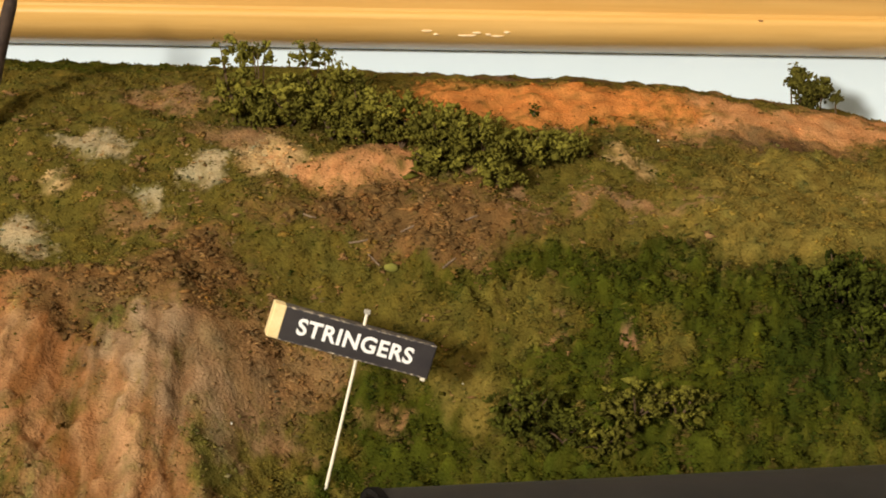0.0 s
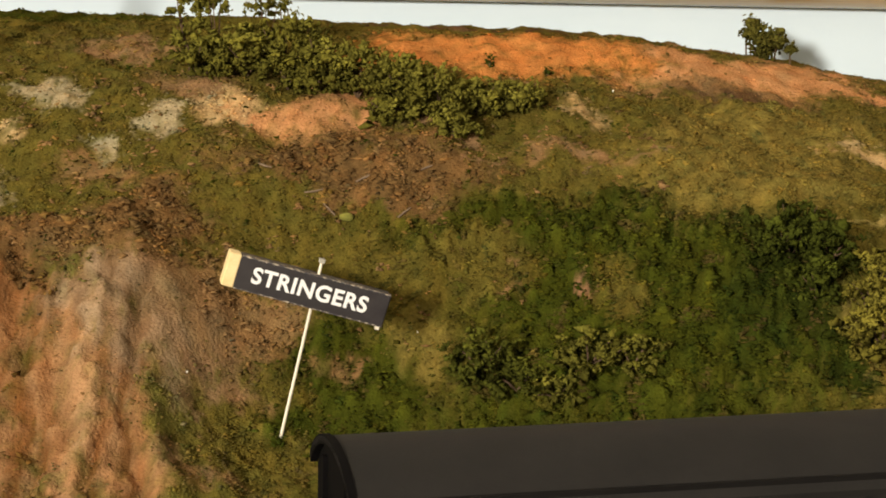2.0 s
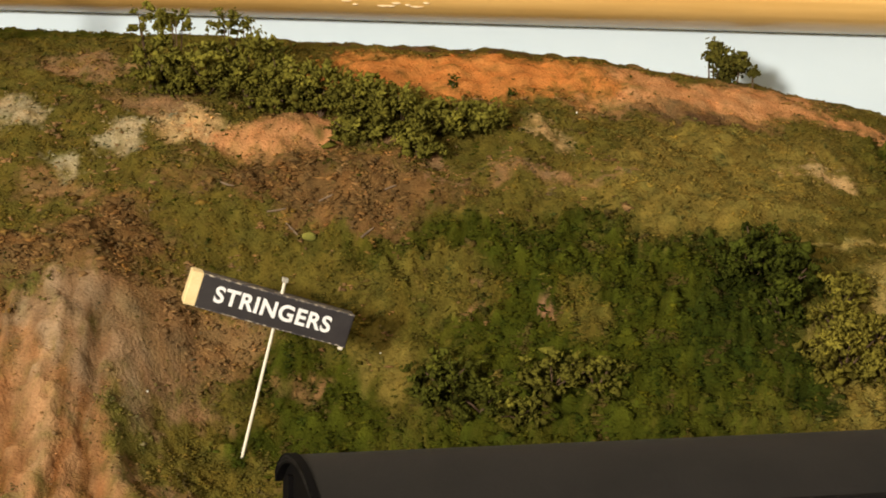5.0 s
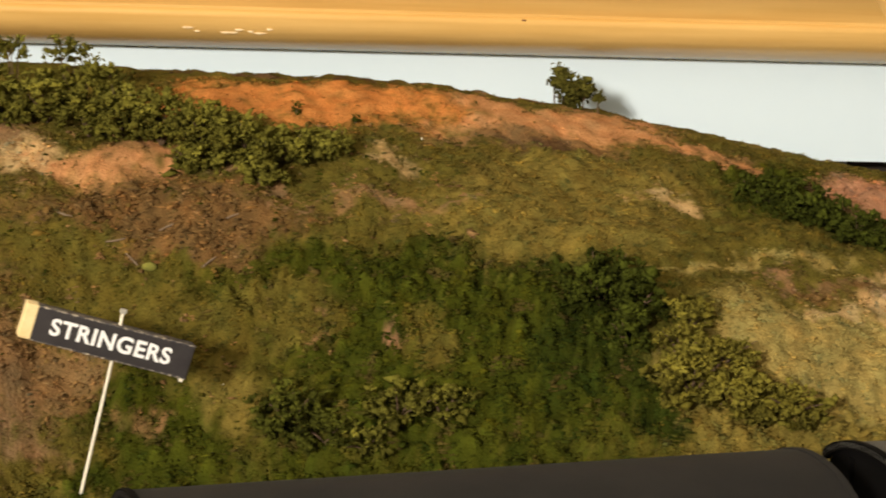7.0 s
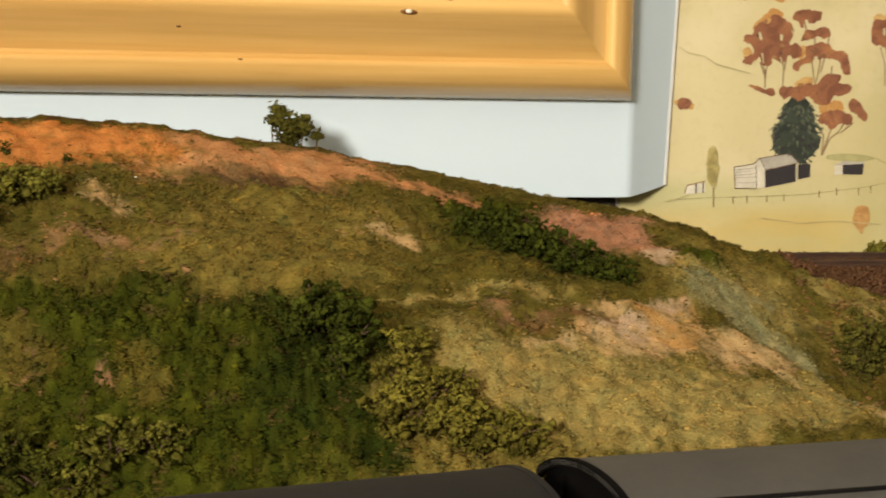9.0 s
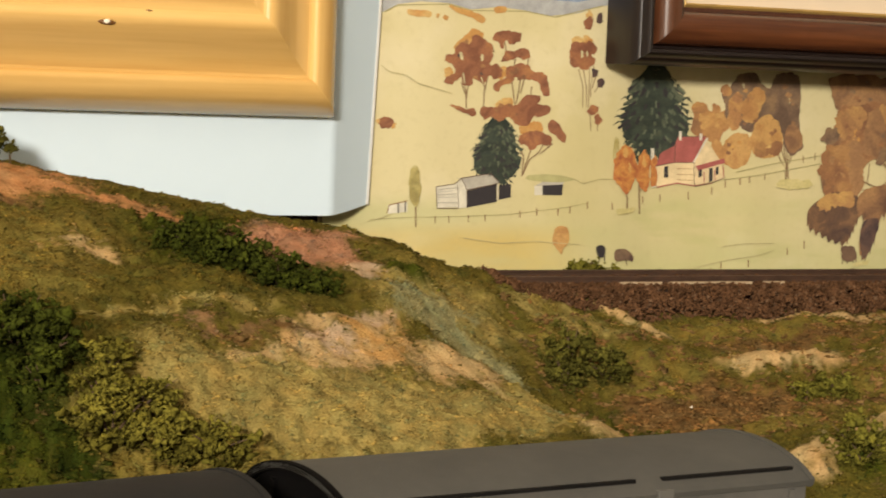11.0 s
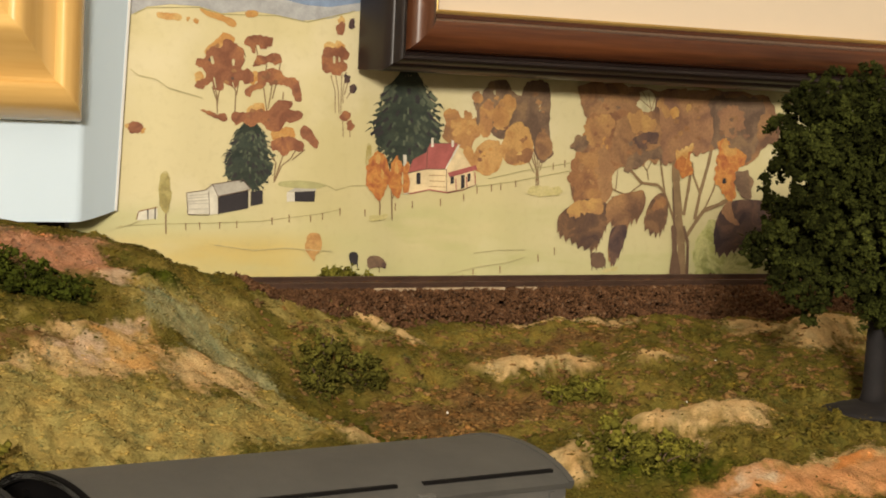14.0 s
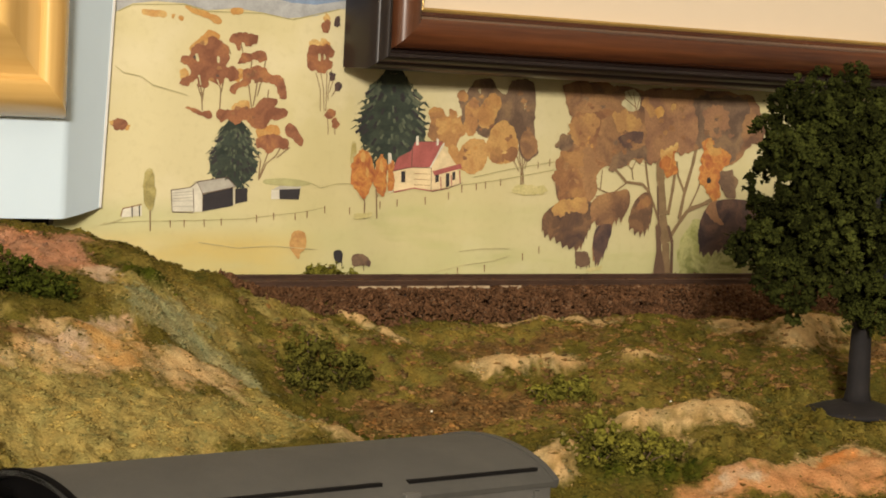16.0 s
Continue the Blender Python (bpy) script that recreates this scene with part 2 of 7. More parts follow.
GX = np.concatenate([np.linspace(-0.20, -0.125, 14), np.linspace(-0.122, 0.46, 780), np.linspace(0.466, 0.75, 26)])
GY = np.concatenate([np.linspace(0.20, 0.335, 12), np.linspace(0.337, 0.5500, 286)])
GZ = cubic_rows(cubic_rows(GRID, XS, GX).T, YS, GY).T
GZ = np.where(GY[None] < 0.36, np.maximum(0.018, GZ - (0.36 - GY[None]) * 0.35), GZ) - np.maximum(0, GY[None] - 0.515) * 0.15

GREEN, DEEP, OLIVE, STRAW, DRY = (0.038, 0.0430, 0.0040), (0.022, 0.0285, 0.0032), (0.090, 0.072, 0.0130), (0.146, 0.110, 0.024), (0.250, 0.192, 0.060)
BROWN, BALLAST, LOAM, EARTH, RUST = (0.130, 0.073, 0.026), (0.075, 0.038, 0.022), (0.185, 0.107, 0.043), (0.212, 0.124, 0.058), (0.262, 0.126, 0.048)
ORANGE, CLAY, SAND, CHALK, PALE = (0.48, 0.185, 0.050), (0.42, 0.205, 0.085), (0.42, 0.285, 0.130), (0.34, 0.275, 0.160), (0.43, 0.30, 0.185)
PINK, OCHRE, SCREE, DUSK = (0.33, 0.165, 0.092), (0.40, 0.225, 0.075), (0.225, 0.208, 0.098), (0.085, 0.048, 0.022)

CX, CY = np.meshgrid(GX, GY, indexing="ij")


def field(scale, seed, squeeze=1.0):
    return np.array([noise.noise((x * scale, y * scale * squeeze, seed)) for x, y in zip(CX.ravel(), CY.ravel())]).reshape(CX.shape)


WX, WY = 0.006 * field(60, 5.0) + 0.0035 * field(210, 5.5) + 0.0022 * field(620, 5.7), 0.006 * field(60, 9.0) + 0.0035 * field(210, 9.5) + 0.0022 * field(620, 9.7)
GRAIN = field(820, 15.0)
COVER = np.empty((*CX.shape, 3))
COVER[:] = OLIVE
TURF = np.ones(CX.shape)
BREAK = 0.7 * field(170, 41.0) + 0.6 * field(420, 42.0)


def patch(x, y, a, b, turn, colour, keep):
    """Lays a patch of cover: place, half lengths, turn in degrees, colour, share of turf on it."""
    global COVER, TURF
    c, s = math.cos(radians(turn)), math.sin(radians(turn))
    dx, dy = CX + WX - x, CY + WY - y
    w = np.clip((1.14 - np.hypot((dx * c + dy * s) / a, (dy * c - dx * s) / b) + 0.28 * GRAIN) / 0.46, 0, 1)
    if keep < 0.9:
        w = w * np.clip(0.86 + 1.25 * np.roll(BREAK, int(abs(x) * 4e4) % 97, 0), 0.12, 1)
    COVER = COVER + (np.array(colour) - COVER) * w[..., None]
    TURF = TURF + (keep - TURF) * w


patch(0.0500, 0.4220, 0.0512, 0.0150, -9, GREEN, 1.30)
patch(0.0628, 0.4295, 0.0267, 0.0075, -5, DEEP, 1.40)
patch(-0.0097, 0.4040, 0.0270, 0.0124, -7, GREEN, 1.20)
patch(0.0602, 0.4040, 0.0435, 0.0100, -10, GREEN, 1.30)
patch(-0.0504, 0.4040, 0.0143, 0.0045, 35, LOAM, 0.15)
patch(-0.0024, 0.4445, 0.0341, 0.0075, -0, BROWN, 0.90)
patch(-0.0490, 0.4220, 0.0169, 0.0107, 49, BROWN, 0.90)
patch(-0.0727, 0.4130, 0.0198, 0.0051, 7, BROWN, 0.90)
patch(-0.0079, 0.4580, 0.0151, 0.0074, 12, CLAY, 0.20)
patch(0.0474, 0.4670, 0.0051, 0.0045, 64, SAND, 0.36)
patch(0.0471, 0.4475, 0.0196, 0.0020, 8, LOAM, 0.80)
patch(-0.0744, 0.4625, 0.0079, 0.0067, -51, CHALK, 0.36)
patch(-0.0488, 0.4535, 0.0062, 0.0049, -11, CHALK, 0.45)
patch(-0.0599, 0.4460, 0.0044, 0.0025, -3, CHALK, 0.45)
patch(-0.0858, 0.4325, 0.0078, 0.0059, -64, CHALK, 0.36)
patch(-0.0825, 0.4490, 0.0051, 0.0025, -3, SAND, 0.54)
patch(-0.0350, 0.4580, 0.0080, 0.0073, -32, SAND, 0.90)
patch(-0.0620, 0.4880, 0.0137, 0.0075, -3, EARTH, 0.40)
patch(0.0288, 0.4940, 0.0385, 0.0098, 8, ORANGE, 0.02)
patch(0.0895, 0.4970, 0.0389, 0.0064, 24, CLAY, 0.20)
patch(0.0809, 0.4865, 0.0196, 0.0046, 16, LOAM, 0.30)
patch(0.0863, 0.4610, 0.0394, 0.0198, 25, STRAW, 1.00)
patch(0.0453, 0.4190, 0.0041, 0.0018, -56, PINK, 0.20)
patch(-0.0052, 0.4085, 0.0042, 0.0016, 0, LOAM, 0.50)
patch(0.0101, 0.4130, 0.0071, 0.0050, 0, STRAW, 0.70)
patch(0.0587, 0.4190, 0.0397, 0.0150, -12, GREEN, 1.30)
patch(0.0885, 0.4130, 0.0157, 0.0126, 60, DEEP, 1.50)
patch(0.1389, 0.4085, 0.0376, 0.0190, 12, DRY, 1.05)
patch(0.1580, 0.4010, 0.0451, 0.0100, 1, DRY, 1.05)
patch(0.0882, 0.4550, 0.0366, 0.0203, 24, STRAW, 1.00)
patch(0.1475, 0.4760, 0.0204, 0.0186, -30, GREEN, 1.30)
patch(0.1311, 0.4910, 0.0088, 0.0049, 9, LOAM, 0.50)
patch(0.1102, 0.5015, 0.0182, 0.0066, 21, CLAY, 0.20)
patch(0.1741, 0.4730, 0.0168, 0.0126, 10, PINK, 0.20)
patch(0.2018, 0.4670, 0.0218, 0.0091, 30, STRAW, 1.00)
patch(0.1148, 0.4625, 0.0069, 0.0021, 26, SAND, 0.36)
patch(0.1812, 0.4595, 0.0061, 0.0043, 37, PALE, 0.10)
patch(0.3132, 0.4910, 0.0808, 0.0127, -1, BALLAST, 0.60)
patch(0.2901, 0.4430, 0.0146, 0.0057, -18, SAND, 0.36)
patch(0.3165, 0.4310, 0.0079, 0.0029, -16, SAND, 0.36)
patch(0.2645, 0.4280, 0.0231, 0.0146, -34, BROWN, 1.10)
patch(0.3238, 0.4145, 0.0352, 0.0215, -17, STRAW, 1.10)
patch(0.3300, 0.4080, 0.0200, 0.0070, -10, OLIVE, 1.25)
patch(0.2978, 0.4580, 0.0384, 0.0086, -18, STRAW, 1.00)
patch(0.2771, 0.3740, 0.0209, 0.0089, -18, GREEN, 1.40)
patch(0.3244, 0.3725, 0.0356, 0.0074, 2, STRAW, 1.20)
patch(0.2183, 0.4130, 0.0146, 0.0056, 86, SAND, 0.25)
patch(0.1581, 0.4085, 0.0407, 0.0148, 3, DRY, 1.05)
patch(0.2343, 0.4535, 0.0168, 0.0105, 31, STRAW, 1.00)
patch(-0.0301, 0.4115, 0.0107, 0.0089, 61, LOAM, 0.88)
patch(-0.0439, 0.4085, 0.0158, 0.0041, 43, LOAM, 0.80)
patch(0.0154, 0.4550, 0.0077, 0.0025, 0, EARTH, 0.40)
patch(0.0281, 0.4505, 0.0145, 0.0012, 10, EARTH, 0.30)
patch(-0.0233, 0.4565, 0.0116, 0.0050, -1, CLAY, 0.40)
patch(-0.0608, 0.4385, 0.0112, 0.0050, -2, LOAM, 0.50)
patch(-0.0423, 0.4670, 0.0093, 0.0074, -10, EARTH, 0.40)
patch(0.0027, 0.4370, 0.0174, 0.0025, -0, BROWN, 0.90)
patch(0.1669, 0.4385, 0.0177, 0.0023, 9, SAND, 0.30)
patch(0.1305, 0.4385, 0.0299, 0.0023, 15, DRY, 0.80)
patch(0.1600, 0.4280, 0.0257, 0.0040, 7, SAND, 0.55)
patch(0.2003, 0.4550, 0.0220, 0.0112, 17, DRY, 0.80)
patch(0.2545, 0.4770, 0.0230, 0.0045, -57, DRY, 0.45)
patch(0.2630, 0.4640, 0.0085, 0.0030, -40, SAND, 0.12)
patch(0.1778, 0.4355, 0.0114, 0.0051, 57, OCHRE, 0.20)
patch(0.1793, 0.4430, 0.0070, 0.0020, 26, PALE, 0.30)
patch(0.2058, 0.4205, 0.0214, 0.0048, -39, SAND, 0.25)
patch(0.1902, 0.4310, 0.0127, 0.0055, 30, SAND, 0.20)
patch(0.2034, 0.4453, 0.0130, 0.0066, -35, SCREE, 0.30)
patch(0.2031, 0.4565, 0.0056, 0.0023, 11, SCREE, 0.40)
patch(0.1687, 0.4040, 0.0337, 0.0123, 4, DRY, 1.05)
patch(0.3178, 0.4708, 0.0215, 0.0026, 0, SAND, 0.10)
patch(0.3100, 0.4712, 0.0160, 0.0022, 0, SAND, 0.10)
patch(0.3606, 0.4665, 0.0100, 0.0026, 5, SAND, 0.25)
patch(0.2876, 0.4415, 0.0148, 0.0027, -9, SAND, 0.25)
patch(0.3168, 0.4310, 0.0066, 0.0030, -19, SAND, 0.25)
patch(0.2729, 0.4475, 0.0043, 0.0029, -41, SAND, 0.30)
patch(0.3810, 0.4500, 0.0240, 0.0105, 30, SAND, 0.25)
patch(0.3700, 0.4560, 0.0150, 0.0060, 20, SAND, 0.25)
patch(0.2965, 0.3890, 0.0250, 0.0070, -2, SAND, 0.12)
patch(0.2565, 0.3815, 0.0085, 0.0055, 45, SAND, 0.08)
patch(0.2685, 0.4265, 0.0149, 0.0087, -30, BROWN, 1.00)
patch(0.3187, 0.3755, 0.0300, 0.0073, 3, STRAW, 1.15)
patch(0.3120, 0.3520, 0.0340, 0.0055, -6, CLAY, 0.12)
patch(0.3250, 0.3575, 0.0320, 0.0026, -5, SAND, 0.15)
patch(0.0924, 0.4970, 0.0309, 0.0076, -4, CLAY, 0.10)
patch(0.1411, 0.4340, 0.0142, 0.0018, 11, EARTH, 0.50)
patch(-0.0690, 0.3905, 0.0175, 0.0144, -24, RUST, 0.02)
patch(-0.0461, 0.3965, 0.0175, 0.0108, 69, EARTH, 0.12)
patch(-0.0255, 0.4130, 0.0137, 0.0073, 8, LOAM, 0.88)
patch(-0.0475, 0.4085, 0.0115, 0.0020, 43, EARTH, 0.20)
patch(-0.0830, 0.4000, 0.0160, 0.0120, 0, RUST, 0.05)
patch(0.1115, 0.4955, 0.0203, 0.0034, -4, CLAY, 0.10)
patch(0.2450, 0.4400, 0.0150, 0.0070, -35, STRAW, 1.00)
patch(-0.0563, 0.3755, 0.0265, 0.0100, 18, RUST, 0.05)
patch(-0.0258, 0.3920, 0.0162, 0.0115, 38, EARTH, 0.20)
patch(-0.0370, 0.4025, 0.0132, 0.0060, 48, EARTH, 0.15)
patch(-0.0142, 0.3875, 0.0105, 0.0025, 15, LOAM, 0.40)
patch(0.345, 0.4895, 0.115, 0.0155, 0, BALLAST, 0.25)
patch(0.0288, 0.4940, 0.0400, 0.0140, 4, ORANGE, 0.03)
patch(0.030, 0.5135, 0.050, 0.0016, 1, DUSK, 0.7)
patch(-0.085, 0.5125, 0.050, 0.006, 0, GREEN, 0.8)
patch(0.085, 0.514, 0.030, 0.003, 0, LOAM, 0.6)
patch(0.150, 0.510, 0.030, 0.004, 0, STRAW, 0.8)

# finer patches over the first cover
patch(0.0450, 0.3840, 0.0580, 0.0170, -4, GREEN, 1.25)
# dark green laid in for the shade of a crevice left of the yellow bush
patch(0.0950, 0.3980, 0.0050, 0.0080, 20, DEEP, 1.30)
patch(0.1250, 0.3850, 0.0280, 0.0130, 0, STRAW, 1.20)
patch(0.1150, 0.3990, 0.0130, 0.0110, 20, STRAW, 1.30)
patch(0.1330, 0.4900, 0.0140, 0.0022, -22, CLAY, 0.35)
patch(-0.0130, 0.3990, 0.0090, 0.0050, 10, GREEN, 1.15)
patch(-0.0255, 0.3925, 0.0100, 0.0060, 15, OLIVE, 1.15)
patch(-0.0200, 0.3890, 0.0120, 0.0070, 10, OLIVE, 1.15)
patch(-0.0180, 0.3960, 0.0060, 0.0030, 10, GREEN, 1.20)
patch(-0.0350, 0.3860, 0.0070, 0.0045, 15, OLIVE, 1.10)
patch(-0.0230, 0.4112, 0.0055, 0.0040, 20, LOAM, 0.65)
patch(-0.0180, 0.4030, 0.0090, 0.0040, 10, OLIVE, 1.10)
patch(-0.0395, 0.4075, 0.0085, 0.0060, 60, LOAM, 0.15)
patch(-0.0560, 0.4030, 0.0120, 0.0065, 20, EARTH, 0.08)
patch(-0.0737, 0.4075, 0.0100, 0.0030, 5, BROWN, 0.80)
patch(-0.0480, 0.4145, 0.0060, 0.0022, 0, BROWN, 0.90)
patch(0.0101, 0.4113, 0.0050, 0.0060, 60, STRAW, 0.80)
patch(0.0060, 0.4200, 0.0120, 0.0060, -15, OLIVE, 1.10)
patch(0.0240, 0.4240, 0.0150, 0.0050, -10, OLIVE, 1.20)
patch(0.0540, 0.4150, 0.0070, 0.0060, 40, OLIVE, 1.15)
patch(0.0448, 0.4172, 0.0022, 0.0008, 0, PINK, 0.40)
patch(0.0290, 0.4215, 0.0026, 0.0010, 0, LOAM, 0.50)
patch(0.0430, 0.4481, 0.0090, 0.0018, 2, EARTH, 0.45)
patch(0.0600, 0.4490, 0.0090, 0.0014, 4, EARTH, 0.45)
patch(0.0470, 0.4650, 0.0048, 0.0034, -20, SAND, 0.30)
patch(0.0900, 0.4850, 0.0150, 0.0042, 8, DUSK, 0.35)
patch(0.1004, 0.4870, 0.0100, 0.0030, 0, LOAM, 0.25)
patch(0.0600, 0.4640, 0.0100, 0.0055, 10, OLIVE, 1.10)
patch(0.1147, 0.4612, 0.0062, 0.0034, 10, SAND, 0.30)
patch(0.1330, 0.4520, 0.0160, 0.0055, 15, OLIVE, 1.05)
patch(0.1492, 0.4341, 0.0130, 0.0024, 5, BROWN, 0.60)
patch(0.1640, 0.4330, 0.0100, 0.0020, 5, PALE, 0.35)
patch(0.1700, 0.4790, 0.0170, 0.0090, -5, PINK, 0.90)
patch(0.1720, 0.4740, 0.0120, 0.0065, 5, PINK, 0.30)
patch(0.1800, 0.4660, 0.0080, 0.0040, -10, PINK, 0.15)
patch(0.1840, 0.4625, 0.0040, 0.0024, 0, PALE, 0.10)
patch(0.1870, 0.4740, 0.0060, 0.0050, 0, OLIVE, 1.15)
patch(0.1775, 0.4385, 0.0060, 0.0036, 35, SAND, 0.25)
patch(0.1745, 0.4365, 0.0040, 0.0030, 20, OCHRE, 0.10)
patch(0.1870, 0.4330, 0.0070, 0.0030, -20, SAND, 0.30)
patch(0.1945, 0.4490, 0.0085, 0.0070, -25, SCREE, 0.92)
patch(0.2060, 0.4425, 0.0075, 0.0045, -40, SCREE, 0.92)
patch(0.2000, 0.4350, 0.0080, 0.0030, -30, SAND, 0.35)
patch(0.2195, 0.4130, 0.0065, 0.0016, -65, SAND, 0.15)
patch(0.2340, 0.4215, 0.0050, 0.0110, 25, GREEN, 1.20)
patch(0.2060, 0.4140, 0.0120, 0.0120, 0, DRY, 1.05)
patch(0.2110, 0.4240, 0.0080, 0.0060, -50, DRY, 1.05)
patch(0.2390, 0.4060, 0.0080, 0.0080, 0, OLIVE, 1.20)
patch(0.2480, 0.4240, 0.0170, 0.0100, -20, BROWN, 0.95)
patch(0.2600, 0.4480, 0.0170, 0.0060, -10, STRAW, 1.05)
patch(0.2380, 0.4620, 0.0140, 0.0050, -40, DRY, 0.90)
patch(0.2700, 0.4120, 0.0180, 0.0060, -8, STRAW, 1.10)
patch(0.2450, 0.4350, 0.0100, 0.0040, -30, STRAW, 1.05)
patch(0.2311, 0.4787, 0.0080, 0.0045, -35, DRY, 0.90)
patch(0.2368, 0.4704, 0.0090, 0.0045, -35, STRAW, 0.95)
patch(0.2470, 0.4650, 0.0080, 0.0035, -30, DRY, 0.80)
patch(0.2612, 0.4641, 0.0060, 0.0026, -25, SAND, 0.15)
patch(0.2138, 0.4785, 0.0070, 0.0045, -30, OLIVE, 1.10)
patch(0.3170, 0.4735, 0.0240, 0.0018, 0, SAND, 0.06)
patch(0.3560, 0.4700, 0.0120, 0.0020, 5, SAND, 0.12)
patch(0.2885, 0.4415, 0.0110, 0.0030, -12, SAND, 0.12)
patch(0.3168, 0.4318, 0.0070, 0.0018, -10, SAND, 0.12)
patch(0.3000, 0.4520, 0.0260, 0.0050, -5, BROWN, 0.90)
patch(0.3400, 0.4480, 0.0240, 0.0080, -10, OLIVE, 1.15)
patch(0.3300, 0.4180, 0.0260, 0.0075, -10, OLIVE, 1.15)
patch(0.3880, 0.4490, 0.0200, 0.0105, 30, SAND, 0.12)
patch(0.3720, 0.4360, 0.0080, 0.0050, 20, SAND, 0.20)
patch(0.3900, 0.4250, 0.0140, 0.0080, 10, BROWN, 0.90)
patch(0.2850, 0.3935, 0.0170, 0.0038, -10, SAND, 0.10)
patch(0.3060, 0.3885, 0.0110, 0.0032, -5, SAND, 0.08)
patch(0.2920, 0.3785, 0.0060, 0.0030, 20, SAND, 0.30)
patch(0.3250, 0.3735, 0.0300, 0.0062, 2, OLIVE, 1.30)
patch(0.1942, 0.4636, 0.0075, 0.0055, -20, GREEN, 1.20)
patch(0.1935, 0.4505, 0.0070, 0.0050, -35, SCREE, 0.92)
patch(0.2290, 0.4730, 0.0075, 0.0034, 0, DRY, 0.60)
patch(0.2440, 0.4745, 0.0080, 0.0026, 5, SAND, 0.45)
patch(0.2570, 0.4735, 0.0080, 0.0026, -15, SAND, 0.35)
patch(0.2640, 0.4640, 0.0055, 0.0022, -20, SAND, 0.12)
patch(0.2150, 0.4170, 0.0050, 0.0018, -62, SAND, 0.15)
patch(0.3200, 0.4742, 0.0240, 0.0012, -6, SAND, 0.05)
patch(0.3000, 0.3535, 0.0340, 0.0068, -4, CLAY, 0.06)
patch(0.3187, 0.3560, 0.0060, 0.0026, 0, ORANGE, 0.04)
patch(0.2900, 0.3560, 0.0080, 0.0032, 10, PALE, 0.05)
patch(0.3300, 0.3600, 0.0240, 0.0020, -4, SAND, 0.12)

MOTTLE = 0.22 * field(310, 12.0) + 0.16 * field(95, 13.0) + 0.28 * field(520, 14.0) + 0.16 * field(900, 16.0)
COVER = COVER * (1 + MOTTLE * np.clip(TURF, 0.4, 1))[..., None] * (1 + np.stack([0.16 * field(240, 17.0)] * 3, -1) * np.array((1.0, 0.2, -0.3)))

# rills and streaks down the bare rock face, lumps under the turf


def mound(x, y, a, b, turn, rise):
    c, s = math.cos(radians(turn)), math.sin(radians(turn))
    dx, dy = CX + 0.5 * WX - x, CY + 0.5 * WY - y
    return rise * np.exp(-(((dx * c + dy * s) / a) ** 4 + ((dy * c - dx * s) / b) ** 4))


GZ = GZ + mound(0.2985, 0.3895, 0.022, 0.0050, 0, 0.0042) + mound(0.2565, 0.3815, 0.0062, 0.0050, 30, 0.0022) + mound(0.3860, 0.4490, 0.018, 0.0080, 20, 0.0050) + mound(0.2890, 0.4425, 0.012, 0.0030, -15, 0.0020) + mound(0.3165, 0.4310, 0.007, 0.0022, -15, 0.0015)
GZ = GZ + mound(0.3200, 0.3540, 0.040, 0.0060, -4, 0.0012) + mound(0.2560, 0.4760, 0.019, 0.0032, -57, 0.0020)
# the straw-coloured spur ends in a sharp lip above the hollow
across = (CX + 0.3 * WX - 0.2035) * 0.853 + (CY + 0.3 * WY - 0.4365) * 0.522
along = (CX - 0.2035) * 0.522 - (CY - 0.4365) * 0.853
GZ = GZ - 0.0045 * (1 - np.exp(-np.maximum(across, 0) / 0.0018)) * np.exp(-np.maximum(across, 0) / 0.016) * np.clip((along + 0.004) / 0.008, 0, 1) * np.clip((0.050 - along) / 0.012, 0, 1)
LUMP, THICK = np.clip((TURF - 0.85) / 0.4, 0, 1), np.clip((TURF - 1.1) / 0.15, 0, 1)
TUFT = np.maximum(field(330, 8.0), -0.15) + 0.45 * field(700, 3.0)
GZ = GZ + LUMP * (0.0014 * field(150, 31.0) + 0.0007 * field(330, 32.0) + 0.0012 * TUFT) + THICK * (0.0016 * np.maximum(0, field(120, 4.0)) + 0.0022 * TUFT)
# shade between the tufts is painted in: hollows darker, crests lighter
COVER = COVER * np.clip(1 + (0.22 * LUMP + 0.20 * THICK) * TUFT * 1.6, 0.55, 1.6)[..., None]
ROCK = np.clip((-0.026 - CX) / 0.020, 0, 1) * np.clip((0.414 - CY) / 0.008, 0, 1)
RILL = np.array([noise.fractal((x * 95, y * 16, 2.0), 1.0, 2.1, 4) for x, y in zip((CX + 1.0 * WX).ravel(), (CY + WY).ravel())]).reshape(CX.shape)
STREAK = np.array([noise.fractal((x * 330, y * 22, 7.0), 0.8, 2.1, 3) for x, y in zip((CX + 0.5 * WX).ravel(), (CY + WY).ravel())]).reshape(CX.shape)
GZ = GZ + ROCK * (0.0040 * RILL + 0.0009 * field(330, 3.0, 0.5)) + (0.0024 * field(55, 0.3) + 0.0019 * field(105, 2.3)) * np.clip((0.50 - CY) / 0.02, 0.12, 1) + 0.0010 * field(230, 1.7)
# RILL paints shade into its own grooves; STREAK is the rock's natural streaking
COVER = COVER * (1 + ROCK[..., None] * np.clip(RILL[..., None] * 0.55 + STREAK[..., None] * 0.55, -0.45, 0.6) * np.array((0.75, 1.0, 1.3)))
COVER = COVER * (1 + ROCK[..., None] * np.array((-0.07, 0.0, 0.14)))
BANK = np.clip((CY - 0.482) / 0.006, 0, 1) * np.clip((0.09 - CX) / 0.02, 0, 1) * np.clip((CX + 0.01) / 0.01, 0, 1) * np.clip((0.513 - CY) / 0.004, 0, 1)
GZ = GZ + BANK * 0.0008 * field(110, 6.0, 0.4)
